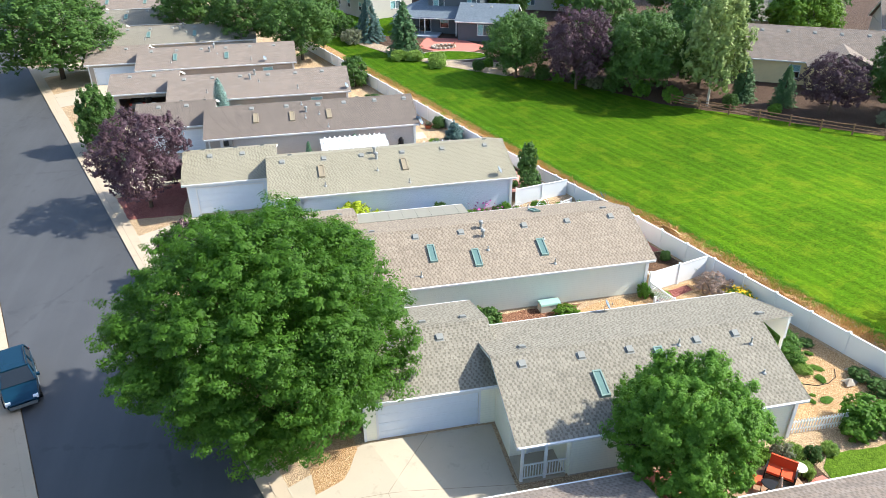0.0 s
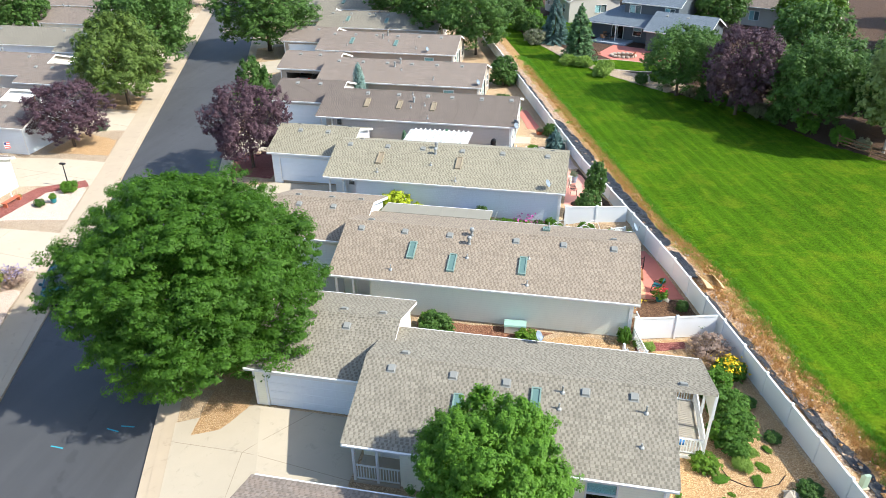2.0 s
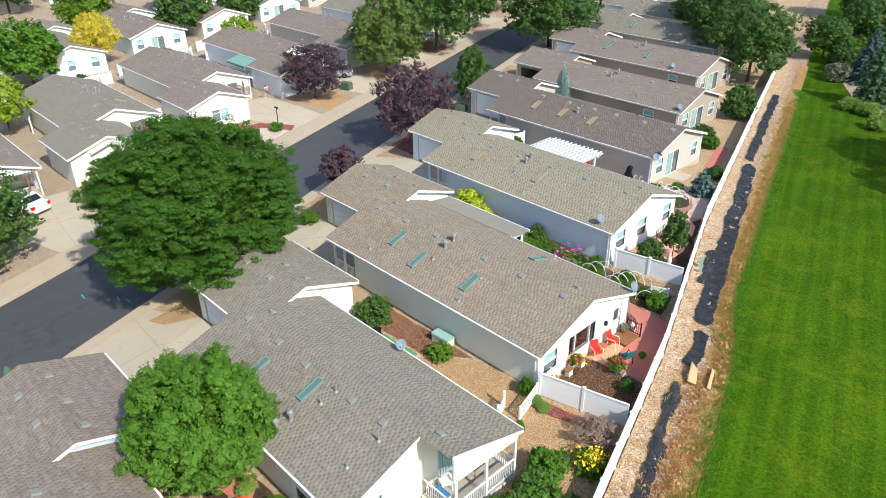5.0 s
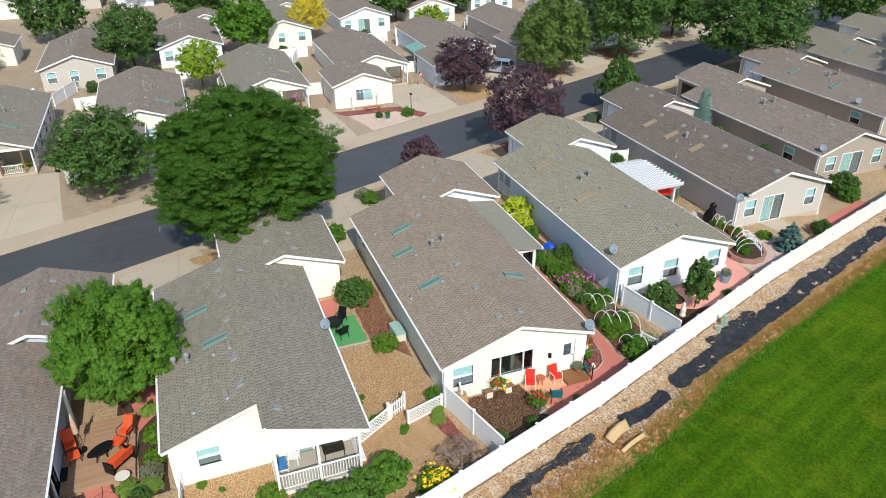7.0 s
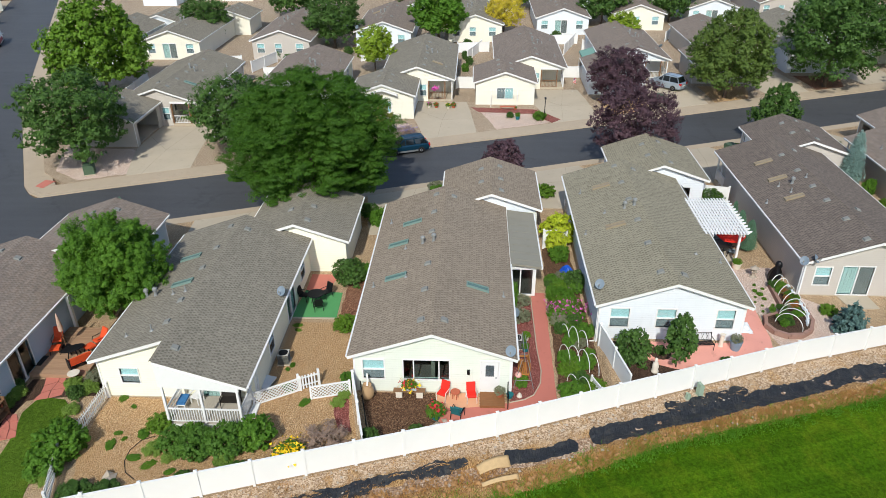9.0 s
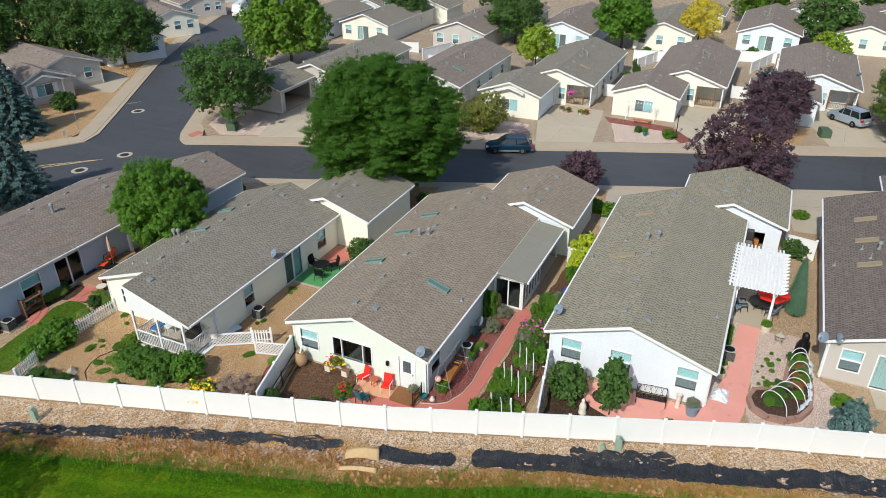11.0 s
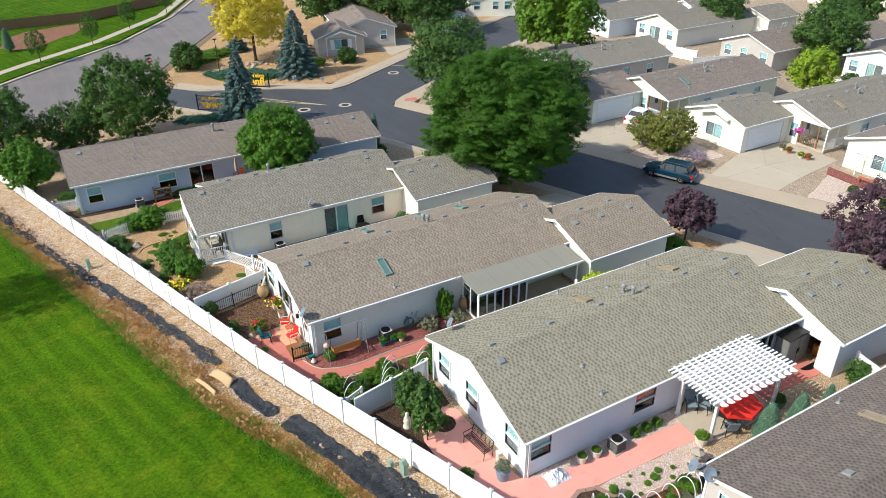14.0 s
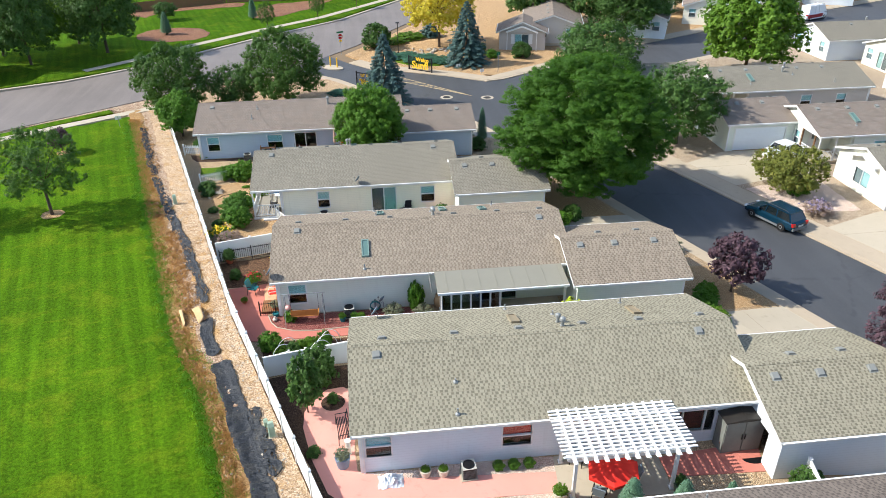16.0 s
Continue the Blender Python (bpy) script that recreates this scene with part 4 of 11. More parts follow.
def house(name, m, label, siding_mat, roof_mat, L=18.4, east=(), north=(), south=(), vents=(), vents_n=(), pipes=(), lights=(), group="homes along the street",
          gar=True, ext=0.0, porch=2.3, gopen=False, gar_window=False, gl=7.15, gw=7.35, goff=4.1, near=True, depth=1.6, hood=True, side_way=False):
    """A low double-wide home: main block with a long ridge and a garage wing set off towards the street.
    Origin at the main roof's south-west eave corner; the ridge runs along x."""
    h = thing(name, m, label, "house", group)
    W, s, t = WIDE, LAP, 0.15
    ym = W / 2
    x0, x1, y0, y1 = s, L - s, s, W - s
    sl = (RIDGE - EAVE) / ym
    zw = EAVE + sl * s - 0.14
    hs = [(u, u + w, z, z + hh) for _, u, w, z, hh in [(k[0], *k[1:5]) for k in south]]
    hn = [(k[1], k[1] + k[2], k[3], k[3] + k[4]) for k in north]
    he = [(k[1], k[1] + k[2], k[3], k[3] + k[4]) for k in east]
    ex1 = x1
    # walls; the entry porch is cut into the south-west corner
    px, py = (x0 + porch, y0 + depth) if porch else (x0, y0)
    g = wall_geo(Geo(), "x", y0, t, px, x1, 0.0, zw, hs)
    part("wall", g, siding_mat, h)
    if porch:
        part("wall", wall_geo(Geo(), "x", py, t, x0 + t, px, 0.0, zw + 0.4, [(x0 + 0.9, x0 + 1.8, 0.5, 2.53)]), siding_mat, h)
        part("wall", wall_geo(Geo(), "y", px - t, t, y0 + t, py, 0.0, zw, []), siding_mat, h)
        door(h, Side("S", py), x0 + 0.9, 0.9, 0.5, 2.03)
        g = Geo().box(x0, y0, 0.0, px - t - 0.005, py - 0.005, 0.5)
        part("porch_floor", g, CONC, h)
        part("porch_beam", Geo().box(x0, y0, zw - 0.26, px, y0 + 0.14, zw - 0.004), TRIM, h)
        part("porch_beam", Geo().box(x0, y0 + 0.145, zw - 0.26, x0 + 0.14, py, zw - 0.004), TRIM, h)
        for cx, cy in ((x0 + 0.07, y0 + 0.07), (x0 + porch * 0.5, y0 + 0.07)):
            part("porch_post", Geo().box(cx - 0.06, cy - 0.06, 0.5, cx + 0.06, cy + 0.06, zw - 0.26), TRIM, h)
        rail = part("porch_rail", Geo().box(x0 + 0.15, y0 + 0.04, 1.4, px - 0.16, y0 + 0.1, 1.46), TRIM, h, "white porch railing")
        part("bottom_rail", Geo().box(x0 + 0.15, y0 + 0.04, 0.62, px - 0.16, y0 + 0.1, 0.67), TRIM, rail)
        n = int((porch - 0.3) / 0.13)
        bal = Geo().box(-0.017, -0.017, 0.67, 0.017, 0.017, 1.4).mesh("baluster", TRIM)
        for i in range(n):
            piece("baluster", bal, rail, pose(x0 + 0.22 + 0.13 * i, y0 + 0.07, 0))
    part("wall", wall_geo(Geo(), "x", y1 - t, t, x0, x1, 0.0, zw, hn), siding_mat, h)
    gw_w = Geo()
    wide_porch = porch and depth > 2
    wall_geo(gw_w, "y", x0, t, py if porch else y0 + t, y1 - t, 0.0, zw, [(py + 0.2, py + 0.9, 0.95, 2.25)] if wide_porch else [])
    part("wall", gw_w, siding_mat, h)
    if wide_porch:
        window(h, Side("W", x0), py + 0.2, 0.7, 0.95, 1.3)
        for cy in (y0 + 0.9, py - 0.1):
            part("porch_post", Geo().box(x0 + 0.01, cy - 0.06, 0.5, x0 + 0.13, cy + 0.06, zw - 0.27), WOODB, h, "brown wooden porch post")
        balustrade(h, (x0 + 0.07, y0 + 1.0), (x0 + 0.07, py - 0.2), 0.5, 0.85, WOODB if label.startswith("cream sided") else TRIM, 0.16)
    part("gable", Geo().extrude([(y0 + 0.01, zw), (y1 - 0.01, zw), (ym, zw + sl * (ym - y0))], "x", x0, x0 + t), siding_mat, h)
    ge = Geo()
    wall_geo(ge, "y", x1 - t, t, y0 + t, y1 - t, 0.0, zw, he)
    part("wall", ge, siding_mat, h)
    part("gable", Geo().extrude([(y0 + 0.01, zw), (y1 - 0.01, zw), (ym, zw + sl * (ym - y0))], "x", x1 - t, x1), siding_mat, h)
    part("floor_slab", Geo().box(x0 + t, (py if porch else y0) + t + 0.01, -0.2, x1 - t, y1 - t, 0.46), INSIDE, h)
    part("inner_ceiling", Geo().box(x0 + t + 0.01, y0 + t + 0.01, zw - 0.02, x1 - t - 0.01, y1 - t - 0.01, zw + 0.04), INNER, h)
    if near:
        part("inner_wall", Geo().box(x0 + 3, ym - 0.1, 0.25, x1 - 0.6, ym + 0.1, zw - 0.03), INNER, h)
    if near:
        for q in ((px, y0 - 0.012, x1 + 0.012, y0 - 0.001), (x1 + 0.001, y0, x1 + 0.012, y1), (x0, y1 + 0.001, x1, y1 + 0.012)):
            part("skirting", Geo().box(q[0], q[1], 0.0, q[2], q[3], 0.44), CONC, h)
    gable_roof(h, 0, L, 0, W, EAVE, RIDGE, roof_mat, L + ext if ext else None)
    if near:
        for cx, cy in ((x1 + 0.012, y0 - 0.04), (x1 + 0.012, y1 - 0.04), (x0 + 0.02, y1 + 0.02)):
            part("corner_trim", Geo().box(cx - 0.1, cy - 0.02, 0.0, cx + 0.02, cy + 0.08, zw - 0.05), TRIM, h)
        gd = Geo().bar((x1 - 0.15, y0 - 0.06, zw - 0.1), (x1 - 0.15, y0 - 0.06, 0.15), 0.07).bar((x1 - 0.15, y0 - 0.06, 0.15), (x1 - 0.15, y0 - 0.4, 0.06), 0.07)
        part("downspout", gd, TRIM, h)
        gd = Geo().bar((x1 - 0.15, y1 + 0.06, zw - 0.1), (x1 - 0.15, y1 + 0.06, 0.15), 0.07).bar((x1 - 0.15, y1 + 0.06, 0.15), (x1 - 0.15, y1 + 0.4, 0.06), 0.07)
        part("downspout", gd, TRIM, h)
    for group_, sd in ((south, Side("S", y0)), (north, Side("N", y1)), (east, Side("E", x1))):
        for k in group_:
            if k[0] == "door":
                door(h, sd, *k[1:5])
            else:
                window(h, sd, k[1], k[2], k[3], k[4], k[0], blind=(k[5] if len(k) > 5 else True))
    for x, dy in vents:
        roof_vent(h, x, ym - dy, RIDGE - sl * dy, sl)
    for x, dy in vents_n:
        roof_vent(h, x, ym + dy, RIDGE - sl * dy, -sl)
    for x, dy, tall, cap in pipes:
        vent_pipe(h, x, ym - dy, RIDGE - sl * abs(dy), tall, 0.09 if cap else 0.04, cap)
    for x, dy, w, l, mm in lights:
        skylight(h, x, ym - dy, RIDGE - sl * abs(dy), sl if dy > 0 else -sl, w, l, mm)
    if gar:
        gx0, gx1, gy0 = 0.7 - gl, 0.7, goff
        gy1 = gy0 + gw
        gm = (gy0 + gy1) / 2
        gz = EAVE + (gw / 2) * sl
        a0, a1, b0, b1 = gx0 + s, x0 - 0.01, gy0 + s, gy1 - s
        gzw = EAVE + sl * s - 0.14
        part("wall", wall_geo(Geo(), "x", b0, t, a0, a1, 0.0, gzw, [(a0 + 0.7, a0 + 5.6, 0.0, 2.42)]), siding_mat, h)
        g = wall_geo(Geo(), "x", b1 - t, t, a0, gx1 - s, 0.0, gzw, [])
        part("wall", g, siding_mat, h)
        hole = [(gm - 0.9, gm + 0.9, 1.0, 2.2)] if gar_window else []
        g = wall_geo(Geo(), "y", a0, t, b0 + t, b1 - t, 0.0, gzw, hole)
        part("wall", g, siding_mat, h)
        part("gable", Geo().extrude([(b0 + 0.01, gzw), (b1 - 0.01, gzw), (gm, gzw + sl * (gm - b0))], "x", a0, a0 + t), siding_mat, h)
        if gar_window:
            window(h, Side("W", a0), gm - 0.9, 1.8, 1.0, 1.2, "slide")
            gs = Geo()
            if hood:
                gs.extrude([(gm - 1.7, gz - 1.15), (gm, gz - 0.6), (gm + 1.7, gz - 1.15), (gm + 1.7, gz - 1.3), (gm, gz - 0.75), (gm - 1.7, gz - 1.3)], "x", a0 - 0.5, a0 - 0.002)
                part("window_hood", gs, TRIM, h)
        g = wall_geo(Geo(), "y", gx1 - s - t, t, y1 + 0.01, b1 - t, 0.0, gzw - 0.3, [(9.2, 10.15, 0.0, 2.2)] if side_way else [])
        part("wall", g, siding_mat, h)
        g = Geo().extrude([(gm - (gm - b0) * 0.55, gz - 0.16 - sl * (gm - b0) * 0.55), (gm, gz - 0.16), (b1 - 0.01, gzw), (b1 - 0.01, gzw - 0.3), (y1 - 1.0, gzw - 0.3)], "x", gx1 - s - t, gx1 - s)
        part("gable", g, siding_mat if siding_mat is not SID_SAGE else SID_WHITE, h)
        part("floor_slab", Geo().box(a0 + t, b0 + t, -0.2, a1, b1 - t, 0.36), CONC, h)
        gable_roof(h, gx0, gx1, gy0, gy1, EAVE, gz, roof_mat)
        if gopen:
            part("garage_door", Geo().box(a0 + 0.7, b0 + 0.2, 2.45, a0 + 5.6, b0 + 2.3, 2.5), DOORWHITE, h, "white garage door raised open")
        else:
            garage_door(h, Side("S", b0), a0 + 0.7, 4.9, 0.3, 2.12)
        for k in (0.2, 0.55, 0.85):
            roof_vent(h, gx0 + gl * k, gm + 0.75, gz - sl * 0.75, -sl)
            if k < 0.8:
                roof_vent(h, gx0 + gl * k + 0.6, gm - 0.75, gz - sl * 0.75, sl)
        if near:
            part("corner_trim", Geo().box(a0 - 0.02, b0 - 0.02, 0, a0 + 0.1, b0 - 0.001, gzw - 0.05), TRIM, h)
            part("corner_trim", Geo().box(a0 - 0.02, b1 + 0.001, 0, a0 + 0.1, b1 + 0.02, gzw - 0.05), TRIM, h)
    return h


V6 = [(1.6 + 2.9 * i, 0.75) for i in range(6)]
STD_PIPES = [(8.4, 1.3, 0.35, True), (8.9, 0.6, 0.38, True), (9.3, 1.9, 0.25, False), (4.0, 3.2, 0.35, False), (13.3, 3.4, 0.4, False)]
sa = lambda u, w=1.0, z=1.2, hh=1.25: ("sash", u, w, z, hh)

house_z = house("house", pose(11.1, 7.55, 0), "pale blue sided home with pinkish-brown shingles beside a deck", SID_BLUE, SHINGLE_PINK, L=19.1, goff=3.6,
                east=[sa(1.2), sa(6.4)], north=[sa(17.0, 1.0), sa(11.3, 1.3), ("slide", 8.2, 1.9, 0.5, 2.03, False)], south=[sa(4), sa(9), sa(14)],
                vents=V6, vents_n=[(17.8, 0.8), (2.4, 0.8)], pipes=[(7.0, -0.9, 0.5, True), (13.6, -1.2, 0.35, False), (14.0, -2.6, 0.4, False)])
house_a = house("house", pose(7.65, 20.84, 0), "pale yellow sided home with grey shingles and a white back porch", SID_YELLOW, SHINGLE_GREY, L=14.05, ext=1.8,
                east=[sa(1.4, 0.95, 1.35, 0.95), ("slide", 5.6, 1.9, 0.5, 2.03)], north=[sa(10.1, 0.85), sa(2.0, 1.0), ("slide", 5.0, 1.8, 0.5, 2.03)], south=[sa(10.5, 1.2), sa(5.4, 1.2)],
                vents=[(1.32, 0.65), (4.24, 0.65), (6.68, 0.7), (10.2, 0.7), (12.3, 0.65)], vents_n=[(1.7, 0.6), (14.5, 0.65)],
                pipes=[(12.8, 1.3, 0.4, False), (12.6, 2.85, 0.2, False), (9.2, 0.8, 0.35, False), (9.1, 1.6, 0.3, False), (8.6, 2.9, 0.34, True), (8.4, 3.55, 0.34, True)],
                lights=[(8.05, 1.45, 0.44, 1.3, SKYGREEN), (4.65, 2.2, 0.44, 1.3, SKYGREEN)])
house_b = house("house", pose(2.4, 34.2, 0), "sage and cream sided home with a brown shingle roof", SID_SAGE, SHINGLE_BROWN, L=18.4,
                east=[sa(0.75, 1.1, 1.3, 1.2), ("picture", 2.9, 2.4, 1.3, 1.25, False), ("door", 7.0, 0.9, 0.5, 2.03)], north=[sa(16.4, 1.0, 1.25, 1.25), ("slide", 3.5, 2.2, 0.5, 2.0, False)], south=[],
                vents=[(1.1, 0.65), (3.95, 0.65), (6.85, 0.65), (11.0, 0.65), (13.9, 0.65), (16.9, 0.65)], vents_n=[(16.9, 0.6), (1.4, 0.65)],
                pipes=[(8.2, 0.45, 0.32, True), (8.15, 1.15, 0.32, True), (3.75, 3.65, 0.32, False), (12.0, 3.85, 0.32, False), (12.8, -3.85, 0.32, False), (11.9, 1.9, 0.18, False), (8.2, 2.25, 0.25, False)],
                lights=[(4.72, 2.1, 0.46, 1.3, SKYGREEN), (7.35, 2.8, 0.46, 1.3, SKYGREEN), (11.6, 2.55, 0.46, 1.3, SKYGREEN), (12.7, -2.35, 0.46, 1.3, SKYGREEN)])
house_c = house("house", pose(-2.65, 47.72, 0.3), "white sided home with a tan shingle roof", SID_WHITE, SHINGLE_TAN, L=18.68, side_way=True,
                east=[sa(0.95, 1.05, 1.3, 1.25), sa(3.6, 1.05, 1.3, 1.25), sa(7.0, 1.0, 1.3, 1.25)], north=[sa(17.0, 1.1, 1.35, 1.2), sa(10.7, 1.3, 1.3, 1.15), ("picture", 2.15, 1.95, 1.15, 1.25, False)],
                vents=[(1.15, 0.65), (4.3, 0.65), (7.2, 0.65), (10.4, 0.65), (13.6, 0.65), (17.1, 0.65)], vents_n=[(17.4, 0.65), (1.75, 0.7)],
                pipes=[(8.3, 1.1, 0.32, True), (8.25, 0.45, 0.32, True), (8.2, 2.4, 0.25, False), (4.15, 3.55, 0.32, False), (10.4, 3.95, 0.32, False), (13.9, -2.3, 0.16, False), (14.0, -3.85, 0.32, False)],
                lights=[(4.0, 2.05, 0.46, 1.25, SKYTAN), (10.35, 2.05, 0.46, 1.25, SKYTAN)])
ROW_EAST = [(-8.2, 61.35, 19.1, SID_TAN, SHINGLE_UMBER, False), (-12.9, 74.4, 18.8, SID_TAUPE, SHINGLE_PINK, True), (-18.0, 88.0, 18.6, SID_TAUPE, SHINGLE_PINK, False), (-22.9, 101.6, 18.5, SID_TAN, SHINGLE_GREY, False),
            (-28.0, 115.2, 18.5, SID_CREAM, SHINGLE_GREY, False), (-33.2, 128.8, 18.5, SID_CREAM, SHINGLE_PINK, False), (-38.4, 142.4, 18.5, SID_TAN, SHINGLE_PINK, False), (-43.6, 156.0, 18.5, SID_CREAM, SHINGLE_GREY, False)]
for i, (hx, hy, hl, sm, rm, op) in enumerate(ROW_EAST):
    house("house", pose(hx, hy, 0.36 if i == 0 else 0), ("warm grey" if sm is SID_TAN else "taupe" if sm is SID_TAUPE else "cream") + " sided home with a weathered shingle roof" + (" and an open garage" if op else ""), sm, rm, L=hl,
          east=[sa(1.0, 0.95), ("slide", 2.65, 1.9, 0.5, 2.03), sa(6.8, 0.9)] if i == 0 else [sa(1.2, 1.0), ("slide", 2.9, 2.3, 0.5, 2.03), sa(6.6, 1.0)], north=[sa(15, 1.1), sa(9, 1.1)], south=[("sash", 14.6, 1.1, 1.25, 1.15)] if i else [],
          vents=[(4.18, 0.65), (7.33, 0.63), (10.24, 0.67), (12.63, 0.68), (15.52, 0.67), (18.35, 0.66)] if i == 0 else V6, vents_n=[(3, 0.8), (14, 0.8)],
          pipes=[(8.93, 2.46, 0.32, False), (9.05, 1.59, 0.32, True), (8.71, 0.52, 0.32, False), (10.87, 3.91, 0.32, False), (10.22, 2.07, 0.32, False)] if i == 0 else STD_PIPES,
          lights=[(4.53, 2.12, 0.46, 1.25, SKYTAN), (7.76, 2.18, 0.46, 1.25, SKYTAN), (11.1, 2.2, 0.46, 1.25, SKYTAN)] if i == 0 else [(4.4, 2.2, 0.46, 1.25, SKYGREEN), (10.4, 2.4, 0.46, 1.25, SKYGREEN)] if i != 1 else [], gopen=op, near=(i < 4))

# homes across the street, turned the other way round, gables and garages towards the street
ROW_WEST = [(-22.0, 11.2, SID_TAN, SHINGLE_GREY, True), (-24.9, 24.75, SID_SAGE, SHINGLE_PINK, False), (-31.4, 38.3, SID_CREAM, SHINGLE_GREY, False), (-36.7, 51.9, SID_CREAM, SHINGLE_PINK, False),
            (-41.0, 65.5, SID_WHITE, SHINGLE_PINK, False), (-46.0, 79.2, SID_TAN, SHINGLE_PINK, False), (-51.2, 92.8, SID_WHITE, SHINGLE_GREY, False), (-56.3, 106.4, SID_CREAM, SHINGLE_PINK, False),
            (-61.4, 120.0, SID_TAN, SHINGLE_PINK, False), (-66.5, 133.6, SID_CREAM, SHINGLE_GREY, False), (-71.6, 147.2, SID_WHITE, SHINGLE_PINK, False)]
for i, (hx, hy, sm, rm, op) in enumerate(ROW_WEST):
    house("house", pose(hx, hy, 0, 0, 0, 180), ("warm grey" if sm is SID_TAN else "taupe" if sm is SID_TAUPE else "cream" if sm is SID_CREAM else "white") + " sided home with its garage towards the street" + (", garage open" if op else ""), sm, rm,
          L=17.4, south=[("sash", 5.5, 1.1, 1.0, 1.2), ("sash", 9.5, 1.1, 1.0, 1.2), ("sash", 13.5, 1.0, 1.0, 1.2)], vents=V6[:5], vents_n=[(3, 0.8), (13, 0.8)], pipes=STD_PIPES, gopen=op, gar_window=(i in (2, 3)),
          lights=[(4.4, 2.2, 0.46, 1.25, SKYGREEN if i in (0, 1) else SKYTAN)] if i in (0, 1, 2) else [], group="homes across the street", porch=3.2, near=(i < 7), depth=2.9, hood=(i == 2))
# the row behind, with its back gables towards the camera
ROW_BACK = [(-46.6, -17.4, SID_WHITE, SHINGLE_GREY), (-50.5, -7.4, SID_CREAM, SHINGLE_GREY), (-50.9, 8.4, SID_TAN, SHINGLE_PINK), (-57.0, 22.4, SID_WHITE, SHINGLE_PINK), (-62.3, 36.1, SID_CREAM, SHINGLE_GREY), (-67.6, 50.2, SID_WHITE, SHINGLE_PINK), (-71.0, 63.0, SID_CREAM, SHINGLE_PINK),
            (-76.2, 76.6, SID_WHITE, SHINGLE_GREY), (-81.3, 90.2, SID_TAN, SHINGLE_PINK), (-86.4, 103.8, SID_WHITE, SHINGLE_PINK)]
for i, (hx, hy, sm, rm) in enumerate(ROW_BACK):
    house("house", pose(hx - 17.0, hy, 0), ("warm grey" if sm is SID_TAN else "cream" if sm is SID_CREAM else "white") + " sided home seen from its back gable", sm, rm, L=17.0,
          east=[sa(1.0, 1.0), ("slide", 3.2, 1.9, 0.5, 2.0) if i % 2 else sa(3.6, 0.9), sa(6.6, 1.0)], vents=V6[:5], vents_n=[(3, 0.8), (12, 0.8)], pipes=STD_PIPES[:4], group="homes of the row behind",
          lights=[(6.4, 2.2, 0.46, 1.25, SKYTAN)] if i % 3 == 0 else [], near=False, porch=0)
for i in range(9):
    hx, hy = -99.0 - 5.2 * i, -14.0 + 13.7 * i
    house("house", pose(hx, hy, 0, 0, 0, 180), "white sided home far across the next street", (SID_WHITE, SID_CREAM, SID_TAN)[i % 3], SHINGLE_PINK, L=17.0, vents=V6[:5], group="homes across the next street", porch=0, near=False)


# ---- trees and shrubs ----
def leaf_mesh(name, pos, nrm, size, mat, ratio=0.45, rng=None, droop=0.0):
    """Many pointed leaves in one mesh, at pos, facing nrm."""
    n = len(pos)
    r = rng.normal(size=(n, 3))
    nrm = nrm / np.maximum(np.linalg.norm(nrm, axis=1, keepdims=True), 1e-6)
    t = np.cross(nrm, r)
    t[:, 2] -= droop
    t /= np.maximum(np.linalg.norm(t, axis=1, keepdims=True), 1e-6)
    b = np.cross(nrm, t)
    s = size * rng.uniform(0.65, 1.35, (n, 1))
    v = np.empty((n, 3, 3))
    v[:, 0] = pos - t * s * 0.4 + b * s * ratio * 0.55
    v[:, 1] = pos + t * s * 0.6 - nrm * s * 0.08
    v[:, 2] = pos - t * s * 0.4 - b * s * ratio * 0.55
    me = bpy.data.meshes.new(name)
    me.vertices.add(3 * n)
    me.vertices.foreach_set("co", v.reshape(-1))
    me.loops.add(3 * n)
    me.loops.foreach_set("vertex_index", np.arange(3 * n, dtype=np.int32))
    me.polygons.add(n)
    me.polygons.foreach_set("loop_start", np.arange(0, 3 * n, 3, dtype=np.int32))
    me.update(calc_edges=True)
    me.materials.append(mat)
    return me


def unit(rng, n):
    d = rng.normal(size=(n, 3))
    return d / np.linalg.norm(d, axis=1, keepdims=True)


